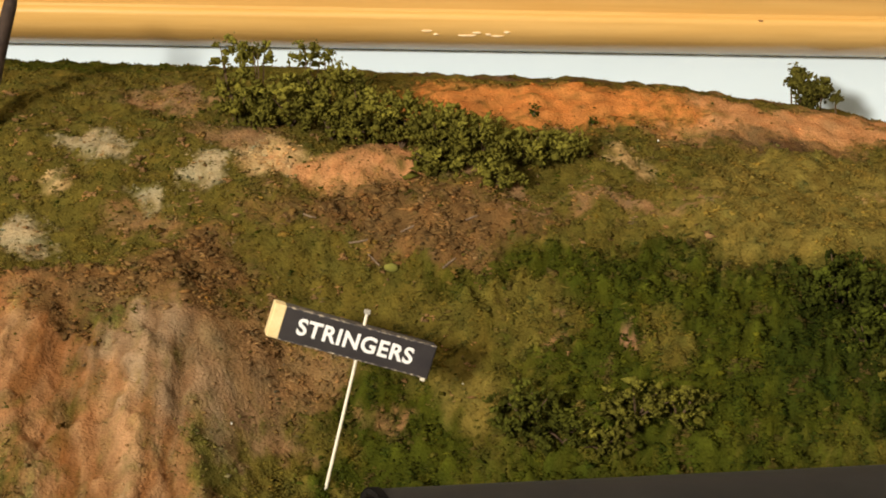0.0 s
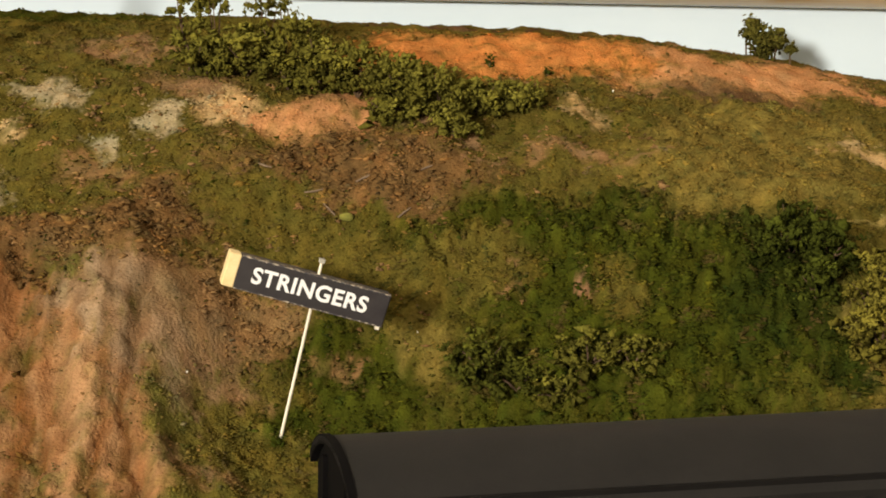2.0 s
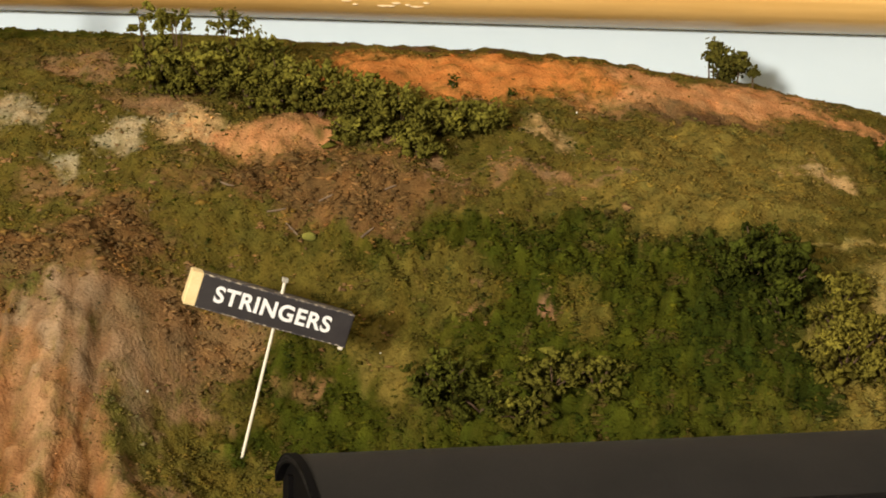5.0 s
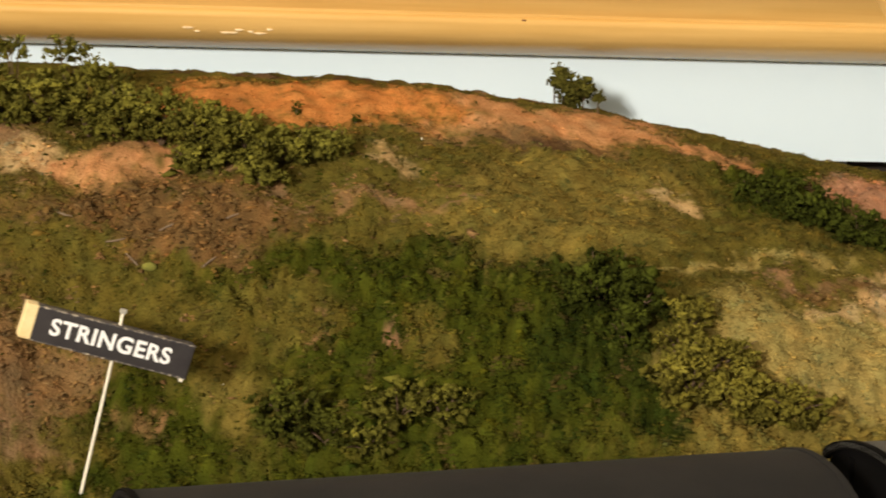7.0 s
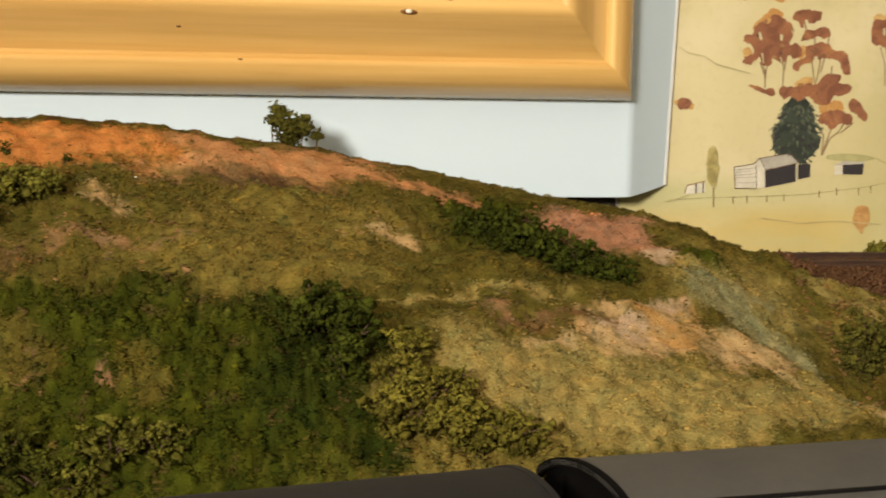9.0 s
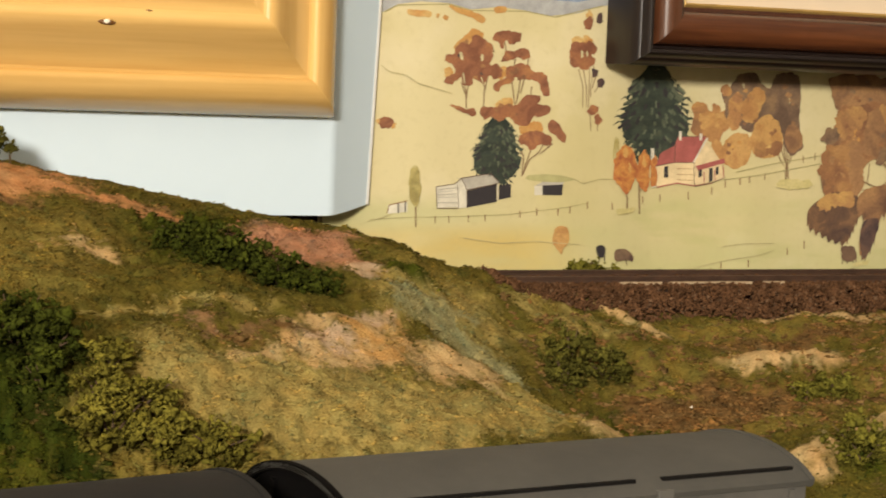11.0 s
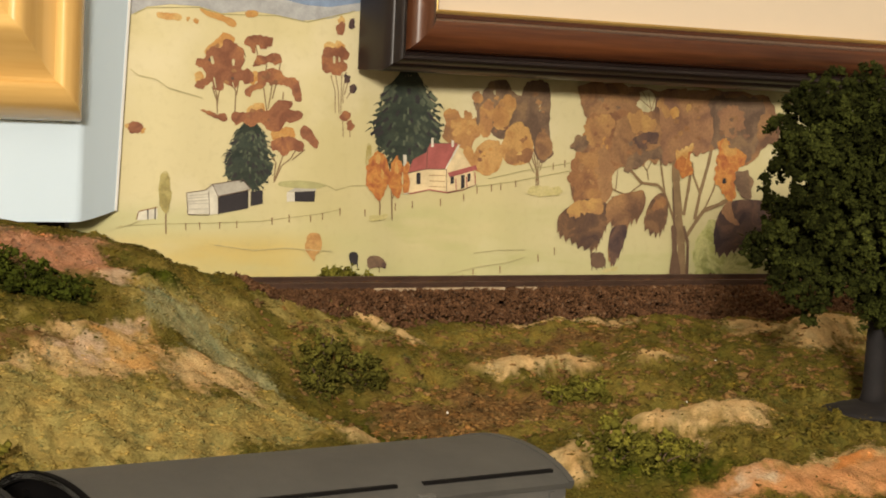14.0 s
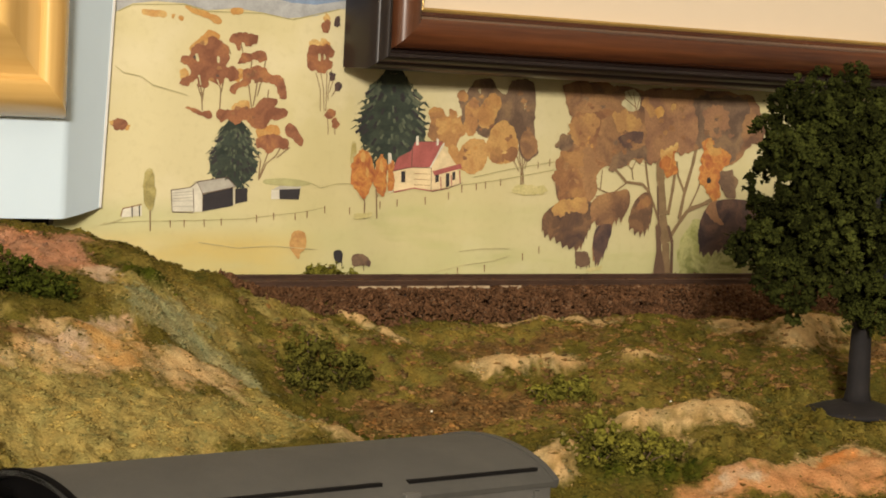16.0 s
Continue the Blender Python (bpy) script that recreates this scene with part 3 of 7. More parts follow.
COVER = COVER * (1 + 0.35 * (BANK * field(120, 4.0, 0.35))[..., None])


def sample(grid, x, y):
    """Bilinear look-up on the ground's grid."""
    i = np.clip(np.searchsorted(GX, x) - 1, 0, len(GX) - 2)
    j = np.clip(np.searchsorted(GY, y) - 1, 0, len(GY) - 2)
    u, v = (x - GX[i]) / (GX[i + 1] - GX[i]), (y - GY[j]) / (GY[j + 1] - GY[j])
    if grid.ndim == 3:
        u, v = u[..., None], v[..., None]
    return grid[i, j] * (1 - u) * (1 - v) + grid[i + 1, j] * u * (1 - v) + grid[i, j + 1] * (1 - u) * v + grid[i + 1, j + 1] * u * v


def height(x, y):
    return float(sample(GZ, np.array([x]), np.array([y]))[0])


def colour_mesh(me, colours):
    at = me.color_attributes.new("cover", "FLOAT_COLOR", "POINT")
    rgba = np.ones((len(colours), 4), dtype=np.float32)
    rgba[:, :3] = colours
    at.data.foreach_set("color", rgba.ravel())


def build_ground():
    verts = np.stack([CX, CY, GZ], -1).reshape(-1, 3)
    n = len(GY)
    faces = [(i * n + j, (i + 1) * n + j, (i + 1) * n + j + 1, i * n + j + 1) for i in range(len(GX) - 1) for j in range(n - 1)]
    me = bpy.data.meshes.new("ground")
    me.from_pydata(verts.tolist(), [], faces)
    me.shade_smooth()
    me.materials.append(M_GROUND)
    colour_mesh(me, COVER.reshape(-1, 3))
    return tagged(new("ground", me), "modelled hillside of painted plaster, earth and turf", "ground", kind="structure")


build_ground()
RNG = np.random.default_rng(7)
OCTA = np.array([(1, 0, 0), (-1, 0, 0), (0, 1, 0), (0, -1, 0), (0, 0, 1), (0, 0, -1)], float)
OCTA_F = np.array([(0, 2, 4), (2, 1, 4), (1, 3, 4), (3, 0, 4), (2, 0, 5), (1, 2, 5), (3, 1, 5), (0, 3, 5)])


def crumbs(name, places, sizes, material, colours=None, flat=1.0, parent=None, jag=0.55, thin=1.0):
    """Many small uneven crumbs of foam in one mesh."""
    n = len(places)
    q = RNG.normal(size=(n, 4))
    q /= np.linalg.norm(q, axis=1, keepdims=True)
    w, x, y, z = q.T
    rot = np.stack([np.stack([1 - 2 * (y * y + z * z), 2 * (x * y - z * w), 2 * (x * z + y * w)], -1), np.stack([2 * (x * y + z * w), 1 - 2 * (x * x + z * z), 2 * (y * z - x * w)], -1),
                    np.stack([2 * (x * z - y * w), 2 * (y * z + x * w), 1 - 2 * (x * x + y * y)], -1)], 1)
    shape = OCTA[None] * (1 + jag * RNG.uniform(-1, 1, (n, 6, 1))) + 0.25 * RNG.uniform(-1, 1, (n, 6, 3))
    shape[..., 2] *= thin
    v = np.einsum("nij,nkj->nki", rot, shape) * np.asarray(sizes)[:, None, None]
    v[..., 2] *= flat
    v += np.asarray(places)[:, None]
    f = (OCTA_F[None] + 6 * np.arange(n)[:, None, None]).reshape(-1, 3)
    me = bpy.data.meshes.new(name)
    me.vertices.add(6 * n)
    me.vertices.foreach_set("co", v.reshape(-1).astype(np.float32))
    me.loops.add(24 * n)
    me.loops.foreach_set("vertex_index", f.reshape(-1).astype(np.int32))
    me.polygons.add(8 * n)
    me.polygons.foreach_set("loop_start", np.arange(0, 24 * n, 3, dtype=np.int32))
    me.update(calc_edges=True)
    me.shade_smooth()
    me.materials.append(material)
    if colours is not None:
        colour_mesh(me, np.repeat(colours, 6, axis=0))
    ob = new(name, me)
    if parent is not None:
        ob.parent = parent
    return ob


def mottle(x, y, scale, seed):
    return np.array([noise.noise((a * scale, b * scale, seed)) for a, b in zip(x, y)])


def build_turf(count, each=5):
    hx, hy = RNG.uniform(-0.122, 0.46, count // each), RNG.uniform(0.338, 0.528, count // each)
    x, y = (np.repeat(h, each) + RNG.normal(0, 0.00048, count // each * each) for h in (hx, hy))
    count = len(x)
    shade = np.repeat(RNG.uniform(0.80, 1.22, count // each), each)
    x, y = np.clip(x, -0.1215, 0.4595), np.clip(y, 0.3375, 0.5285)
    rise = (sample(GZ, x, y + 0.001) - sample(GZ, x, y - 0.001)) / 0.002
    jx, jy = np.repeat(hx + RNG.normal(0, 0.0018, len(hx)), each), np.repeat(hy + RNG.normal(0, 0.0014, len(hy)), each)
    share = sample(TURF, jx, jy)
    keep = RNG.uniform(0, 1.9, count) < share * np.minimum(np.sqrt(1 + rise**2), 2.0)
    keep &= ~((y > 0.508) & (x < 0.23) & (RNG.uniform(0, 1, count) < np.where(x < -0.03, 0.6, 0.93)))
    keep &= ~((y > 0.474) & (y < 0.522) & (x > 0.235))
    x, y, jx, jy, share, shade = x[keep], y[keep], jx[keep], jy[keep], share[keep], shade[keep]
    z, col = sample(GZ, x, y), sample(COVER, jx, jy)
    lush, clump = mottle(x, y, 120, 4.0), mottle(x, y, 330, 8.0)
    thick = np.clip((share - 1.1) / 0.15, 0, 1)
    z = z + RNG.uniform(-0.3, 1, len(x)) * 0.0003 * (1 + 1.2 * thick)
    tone = RNG.uniform(0.93, 1.07, (len(x), 1)) * (shade * (1.0 + 0.22 * lush))[:, None]
    # mixed cover on the upper slope: tan crumbs, dark green tufts
    mixed = (share < 1.12) * np.clip((0.075 - x) / 0.03, 0.25, 1) * np.clip((y - 0.40) / 0.02, 0, 1) * np.clip((0.492 - y) / 0.01, 0, 1)
    patchy = mottle(x, y, 210, 21.0) + 0.5 * mottle(x, y, 520, 22.0) + 0.12 * RNG.normal(size=len(x))
    col = np.where(((patchy > 0.62 - 0.18 * mixed) & (mixed > 0.3))[:, None], np.array(LOAM) * 1.15, col)
    col = np.where(((patchy < -0.55) & (mixed > 0.3))[:, None], np.array(GREEN) * 0.9, col)
    valley = np.clip((x - 0.215) / 0.01, 0, 1) * np.clip((y - 0.398) / 0.006, 0, 1) * np.clip((0.474 - y) / 0.004, 0, 1)
    col = np.where(((patchy > 0.22) & (valley > 0.5) & (share > 0.5))[:, None], np.array(BROWN) * 1.3, col)
    # tan and yellow-green blotches a few millimetres wide
    blot = mottle(x, y, 260, 51.0) + 0.6 * mottle(x, y, 610, 52.0)
    tan = np.clip((mottle(x, y, 190, 53.0) + 0.5 * mottle(x, y, 480, 54.0) - 0.28) / 0.25, 0, 1)[:, None] * (share > 0.85)[:, None] * 0.4
    col = col * (1 + blot[:, None] * np.array((0.50, 0.28, 0.05)))
    col = col + (np.maximum(col, np.array(LOAM) * 0.62) - col) * tan
    # stray green tufts on bare earth, straw-coloured ones in the grass
    bare = (share < 0.6) & (RNG.uniform(0, 1, len(x)) < 0.14)
    col = np.where(bare[:, None], np.array(OLIVE) * 0.8, col)
    warm = (0.7 * lush + clump + 0.12 * RNG.normal(size=len(x)) > 0.5)[:, None]
    col = np.where(warm, col * np.array((1.16, 1.12, 1.0)), col) * np.clip(tone, 0.5, 1.4)
    litter = (col[:, 0] > 1.6 * col[:, 1]) & (share > 0.6) & (col[:, 0] < 0.2)
    col = np.where(litter[:, None], col * RNG.uniform(0.6, 1.4, (len(x), 1)), col)
    leafy = np.where(litter, 1.75, 1.0)
    size = (0.00036 + 0.00042 * RNG.uniform(0, 1, len(x)) ** 2.0) * leafy * (1 + 0.45 * thick) * np.where(share < 0.6, 0.75, 1.0)
    ob = crumbs("turf", np.stack([x, y, z], -1), size, M_FOAM, col, 0.5, None, 0.75, 0.42)
    return tagged(ob, "scattered green, straw and brown scenic foam turf", "turf", kind="stuff")


build_turf(310000)

# ---- backdrop ----


def paper_wave(x):
    return 0.5506 + 0.0008 * math.sin(x * 62 + 0.9) + 0.0005 * math.sin(x * 118 + 2.2) + 0.00012 * math.sin(x * 290)


def paper_y(x):
    """The paper's gentle waves, in straight strips 1.5 mm wide."""
    k = (x - 0.2025) / 0.0015
    lo = math.floor(k)
    a, b = paper_wave(0.2025 + lo * 0.0015), paper_wave(0.2025 + (lo + 1) * 0.0015)
    return a + (b - a) * (k - lo)


def crease(bm, degrees=35):
    for e in bm.edges:
        e.smooth = len(e.link_faces) == 2 and e.calc_face_angle(0) < radians(degrees)


def sky_board():
    """Pale blue board whose free end curls forward."""
    bm = bmesh.new()
    pts = [(-0.22, 0.5380), (0.10, 0.5380)] + [(0.1988 + 0.0045 * math.sin(a), 0.5380 + 0.0045 * (1 - math.cos(a))) for a in np.linspace(0, radians(41), 10)] + [(0.20175 + k * 0.00325, 0.5391 + k * 0.0026) for k in (1, 2, 3, 4)]
    rows = []
    for x, y in pts:
        bend = max(0.0, (x - 0.1988) / 0.0160)
        low, top = 0.0838 + 0.0024 * bend**1.4, x + 0.0060 * bend**1.5
        rows.append([bm.verts.new(p) for p in ((x, y, low), (top, y, 0.26), (top, y + 0.0006, 0.26), (x, y + 0.0006, low))])
    for a, b in zip(rows, rows[1:]):
        for j in range(4):
            bm.faces.new((a[j], a[(j + 1) % 4], b[(j + 1) % 4], b[j])).smooth = j in (0, 2)
    bm.faces.new(rows[0]), bm.faces.new(rows[-1][::-1])
    bmesh.ops.recalc_face_normals(bm, faces=bm.faces)
    crease(bm)
    ob = tagged(part("backdrop_board", bm, M_SKY), "pale blue painted sky board behind the hill", "backdrop board", kind="structure")
    x, y = pts[-1]
    b2 = bmesh.new()
    foot = [b2.verts.new(p) for p in ((x, y - 0.0002, 0.0864), (x + 0.0008, y + 0.0001, 0.0862), (x + 0.0008, y + 0.0010, 0.0862), (x, y + 0.0010, 0.0864))]
    head = [b2.verts.new((v.co.x + 0.0060, v.co.y, 0.26)) for v in foot]
    for j in range(4):
        b2.faces.new((foot[j], foot[(j + 1) % 4], head[(j + 1) % 4], head[j]))
    b2.faces.new(foot[::-1]), b2.faces.new(head)
    bmesh.ops.recalc_face_normals(b2, faces=b2.faces)
    part("cut_edge", b2, M_MOUNT, ob, "white cut edge of the board")
    for x, z, r in ((0.1345, 0.1018, 0.0005), (0.112, 0.1075, 0.0003), (0.0137, 0.1085, 0.0005), (0.186, 0.0985, 0.0005), (0.178, 0.104, 0.0003)):
        b2 = bmesh.new()
        bmesh.ops.create_circle(b2, cap_ends=True, segments=9, radius=r, matrix=pose(x, 0.5382, z, 90))
        part("paint_speck", b2, M_SPECK, ob)
    return ob


M_SPECK = surface("brown_paint_speck", (0.40, 0.28, 0.22), None, 0.6, 300)
M_MOUNT = surface("white_mount_card", (0.80, 0.79, 0.75), None, 0.8, 20, 0.1)
sky_board()
# added box that darkens the shaded gap behind the board's free end
tagged(part("batten", box_bm(0.1870, 0.2010, 0.5510, 0.5532, 0.0700, 0.0880, 0.0003, 1), M_SLEEPER), "dark box added for the shaded gap behind the backdrop board", "batten", kind="structure")


def moulding(x0, x1, z0, z1, y_back, profile, mats, parent, names=("bottom_rail", "side_rail", "top_rail", "side_rail"), crisp=()):
    """Four mitred lengths of moulding. profile: distance inward, distance out from the wall."""
    corners = [(x0, z0, 1, 1), (x1, z0, -1, 1), (x1, z1, -1, -1), (x0, z1, 1, -1)]
    for k, nm in enumerate(names):
        bm = bmesh.new()
        ends = [[bm.verts.new((cx + sx * d, y_back - h, cz + sz * d)) for d, h in profile] for cx, cz, sx, sz in (corners[k], corners[(k + 1) % 4])]
        m = len(profile)
        for j in range(m):
            bm.faces.new((ends[0][j], ends[0][(j + 1) % m], ends[1][(j + 1) % m], ends[1][j])).smooth = True
        for j in crisp:
            for e in ends[0][j].link_edges:
                if e.other_vert(ends[0][j]) == ends[1][j]:
                    e.smooth = False
        for j in (0, m - 1, m - 2):
            for e in ends[0][j].link_edges:
                if e.other_vert(ends[0][j]) == ends[1][j]:
                    e.smooth = False
        bm.faces.new(ends[0][::-1]), bm.faces.new(ends[1])
        bmesh.ops.recalc_face_normals(bm, faces=bm.faces)
        for e in list(bm.edges):
            if len(e.link_faces) == 2 and e.calc_face_angle(0) > radians(50):
                e.smooth = False
        part(nm, bm, mats[k % 2], parent)


def pine_frame():
    f = empty("picture_frame")
    prof = [(0.0008, 0.0004), (0.0001, 0.0016), (0.0, 0.0030), (0.0004, 0.0050), (0.0013, 0.0076), (0.0026, 0.0102), (0.0040, 0.0122), (0.0054, 0.0134), (0.0070, 0.0141), (0.0084, 0.0146), (0.0093, 0.0146), (0.0100, 0.0140),
            (0.0105, 0.0132), (0.0112, 0.0132), (0.0135, 0.0143), (0.0160, 0.0162), (0.0185, 0.0187), (0.0210, 0.0209), (0.0226, 0.0222), (0.0240, 0.0227), (0.0254, 0.0224), (0.0266, 0.0214), (0.0282, 0.0215), (0.0300, 0.0226),
            (0.0318, 0.0227), (0.0332, 0.0218), (0.0345, 0.0195), (0.0345, 0.0004)]
    moulding(-0.26, 0.1985, 0.1110, 0.36, 0.5378, prof, (M_PINE, M_PINE_V), f, crisp=(13, 21))
    part("mount", box_bm(-0.2255, 0.1640, 0.530, 0.535, 0.1455, 0.3255), M_MOUNT, f, "white mount card")
    def face(d):
        return 0.5378 - float(np.interp(d, [p[0] for p in prof[2:26]], [p[1] for p in prof[2:26]]))

    for x, d, w, h in ((0.1305, 0.0230, 0.0026, 0.0009), (0.1416, 0.0262, 0.0010, 0.0003), (0.0882, 0.0096, 0.0008, 0.0003), (0.0718, 0.0178, 0.0007, 0.0004)):
        bm = bmesh.new()
        bmesh.ops.create_icosphere(bm, subdivisions=2, radius=1.0, matrix=pose(x, face(d) + 0.0002, 0.1110 + d, 0, 4, 0) @ Matrix.Diagonal((w, 0.0005, h, 1)))
        knot = part("knot", bm, M_KNOT, f, "dark knot in the pine", True)
        if w > 0.002:
            bm = bmesh.new()
            bmesh.ops.create_icosphere(bm, subdivisions=2, radius=1.0, matrix=pose(x, face(d) - 0.0003, 0.1110 + d) @ Matrix.Diagonal((0.0009, 0.0003, 0.0006, 1)))
            part("knot_heart", bm, M_WIRE, knot, "pale filled heart of the knot", True)
    for x, w in ((0.0016, 0.0010), (0.0040, 0.0005), (0.0115, 0.0012), (0.0130, 0.0010), (0.0146, 0.0008), (0.0176, 0.0005), (0.0199, 0.0013), (0.0224, 0.0006)):
        bm = bmesh.new()
        d = 0.0050 + 0.0006 * math.sin(x * 900)
        bmesh.ops.create_icosphere(bm, subdivisions=2, radius=1.0, matrix=pose(x, face(d), 0.1110 + d, -35) @ Matrix.Diagonal((w * 1.5, 0.0003, 0.0004, 1)))
        for v in bm.verts:
            v.co += 0.25 * w * Vector((noise.noise(v.co * 2500), 0, 0.5 * noise.noise(v.co * 2500 + Vector((5, 0, 0)))))
        part("varnish_chip", bm, M_SCUFF, f, "pale chip in the varnish")
    return tagged(f, "wide varnished pine picture frame on the wall", "picture frame")


M_SCUFF = surface("scuffed_varnish", (0.80, 0.66, 0.42), (0.62, 0.42, 0.20), 0.6, 900, 0.5)
M_KNOT = surface("pine_knot", (0.20, 0.085, 0.022), (0.12, 0.05, 0.015), 0.35, 300)
pine_frame()


def dark_frame():
    f = empty("picture_frame")
    prof = [(0, 0), (0, 0.0095), (0.0012, 0.0118), (0.0020, 0.0122), (0.0026, 0.0142), (0.0036, 0.0150), (0.0046, 0.0146), (0.0050, 0.0132), (0.0056, 0.0128), (0.0066, 0.0140), (0.0085, 0.0152),
            (0.0110, 0.0158), (0.0132, 0.0152), (0.0148, 0.0138), (0.0156, 0.0120), (0.0160, 0.0098), (0.0172, 0.0094), (0.0172, 0)]
    moulding(0.2871, 0.62, 0.1290, 0.30, 0.5396, [(0, -0.0054)] + prof[1:9] + [(0.0056, -0.0054)], (M_BLACK, M_BLACK), f, ("outer_rail",) * 4, crisp=(3, 7))
    inner = [(d - 0.0057, h) for d, h in prof[9:]]
    moulding(0.2871 + 0.0057, 0.62 - 0.0057, 0.1290 + 0.0057, 0.30 - 0.0057, 0.5396, [(0, 0), (0, 0.0118)] + inner, (M_DARK, M_DARK_V), f, ("inner_rail",) * 4)
    moulding(0.3043, 0.6028, 0.1462, 0.2828, 0.5396, [(0, 0.004), (0, 0.0086), (0.0007, 0.0090), (0.0013, 0.0084), (0.0013, 0.004)], (M_GOLD, M_GOLD), f, ("slip",) * 4)
    part("mount", box_bm(0.3028, 0.605, 0.5345, 0.536, 0.145, 0.285), M_MAT, f, "cream mount card")
    return tagged(f, "dark red-brown wooden picture frame with gilt slip", "picture frame")


dark_frame()


def pasture_poster():
    bm = bmesh.new()
    xs = [0.2025 + k * 0.0015 for k in range(370)]
    rows = []
    for x in xs:
        low = 0.0655 if x > 0.2030 else 0.079
        top = min(0.215, 0.0845 + (x - 0.2020) * 40)
        rows.append([bm.verts.new(p) for p in ((x, paper_y(x), low), (x, paper_y(x), top if top > low else low + 0.001), (x, paper_y(x) + 0.0004, top), (x, paper_y(x) + 0.0004, low))])
    for a, b in zip(rows, rows[1:]):
        for j in range(4):
            bm.faces.new((a[j], a[(j + 1) % 4], b[(j + 1) % 4], b[j])).smooth = j in (0, 2)
    bm.faces.new(rows[0]), bm.faces.new(rows[-1][::-1])
    bmesh.ops.recalc_face_normals(bm, faces=bm.faces)
    crease(bm)
    return tagged(part("poster", bm, M_POSTER), "printed pasture backdrop paper with painted autumn trees", "backdrop poster")


POSTER = pasture_poster()


def ink(name, colour, second=None, island=0.0):
    return surface(name, colour, second, 0.7, 260.0, 0.5, 0.02, 500, 0.3, island=island)


P_UMBER = ink("umber_ink", (0.225, 0.118, 0.057), (0.17, 0.088, 0.045), 0.12)
P_FIR, P_BARK, P_OLIVE, P_MOSS = ink("fir_ink", (0.020, 0.028, 0.022), (0.045, 0.056, 0.038), 0.22), ink("bark_ink", (0.25, 0.165, 0.085)), ink("olive_ink", (0.40, 0.355, 0.165)), ink("moss_ink", (0.40, 0.375, 0.170))
P_WHITE, P_GREY, P_INK, P_PLUM = ink("white_ink", (0.66, 0.62, 0.50)), ink("grey_ink", (0.45, 0.42, 0.35)), ink("black_ink", (0.035, 0.03, 0.032)), ink("plum_ink", (0.085, 0.05, 0.042), (0.12, 0.07, 0.05), 0.2)
P_RED, P_CREAM, P_SLATE, P_BLUE = ink("red_ink", (0.37, 0.105, 0.090)), ink("cream_ink", (0.72, 0.57, 0.33)), ink("slate_ink", (0.40, 0.405, 0.40)), ink("blue_ink", (0.21, 0.28, 0.40))
P_NEEDLE = ink("needle_ink", (0.100, 0.112, 0.068), (0.055, 0.066, 0.045), 0.35)
P_SIENNA = ink("sienna_ink", (0.30, 0.155, 0.066), (0.24, 0.12, 0.05), 0.12)
P_FAINT = ink("faint_line_ink", (0.47, 0.41, 0.215))
P_PAPER, P_TRUNK_DARK = ink("bare_paper", (0.53, 0.47, 0.27)), ink("dark_bark_ink", (0.105, 0.062, 0.040), (0.15, 0.09, 0.055))


def watercolour(name, scale, *colours):
    """Pigment that pools and runs: a chain of colours led by warped noise, with a fine paper grain."""
    m, n, l, b = nodes_of(name)
    tc = n.new("ShaderNodeTexCoord")
    t, g = n.new("ShaderNodeTexNoise"), n.new("ShaderNodeTexNoise")
    for tex, sc, det, warp in ((t, scale, 3, 0.9), (g, 1500, 3, 0)):
        tex.inputs["Scale"].default_value, tex.inputs["Detail"].default_value, tex.inputs["Distortion"].default_value = sc, det, warp
        l.new(tc.outputs["Object"], tex.inputs["Vector"])
    ramp = n.new("ShaderNodeValToRGB")
    ramp.color_ramp.interpolation = "EASE"
    steps = np.linspace(0.34, 0.66, len(colours))
    for k, (at, c) in enumerate(zip(steps, colours)):
        e = ramp.color_ramp.elements[k] if k < 2 else ramp.color_ramp.elements.new(at)
        e.position, e.color = at, (*c, 1)
    mr, hsv = n.new("ShaderNodeMapRange"), n.new("ShaderNodeHueSaturation")
    mr.inputs["From Min"].default_value, mr.inputs["From Max"].default_value, mr.inputs["To Min"].default_value, mr.inputs["To Max"].default_value = 0.3, 0.7, 0.86, 1.14
    l.new(t.outputs["Fac"], ramp.inputs[0])
    l.new(g.outputs["Fac"], mr.inputs["Value"])
    l.new(mr.outputs[0], hsv.inputs["Value"])
    l.new(ramp.outputs[0], hsv.inputs["Color"])
    l.new(hsv.outputs[0], b.inputs["Base Color"])
    b.inputs["Roughness"].default_value, b.inputs["Specular IOR Level"].default_value = 0.6, 0.3
    return m


W_RUST = watercolour("rust_wash", 130, (0.175, 0.068, 0.036), (0.235, 0.098, 0.050), (0.280, 0.118, 0.054), (0.335, 0.150, 0.060))
W_GOLD, W_AMBER = watercolour("gold_wash", 90, (0.480, 0.275, 0.085), (0.430, 0.220, 0.066), (0.530, 0.350, 0.130)), watercolour("amber_wash", 85, (0.325, 0.162, 0.060), (0.385, 0.202, 0.070), (0.450, 0.262, 0.092), (0.370, 0.190, 0.068))
W_AUTUMN, W_SIENNA = watercolour("autumn_wash", 90, (0.220, 0.115, 0.055), (0.330, 0.165, 0.065), (0.430, 0.235, 0.080), (0.300, 0.150, 0.065)), watercolour("sienna_wash", 120, (0.185, 0.090, 0.047), (0.255, 0.125, 0.057), (0.330, 0.175, 0.068))
W_GOLDEN, W_FIRE = watercolour("golden_wash", 80, (0.260, 0.132, 0.060), (0.350, 0.190, 0.074), (0.440, 0.260, 0.088)), watercolour("fire_wash", 260, (0.310, 0.100, 0.038), (0.400, 0.150, 0.046), (0.480, 0.220, 0.060), (0.360, 0.130, 0.042))
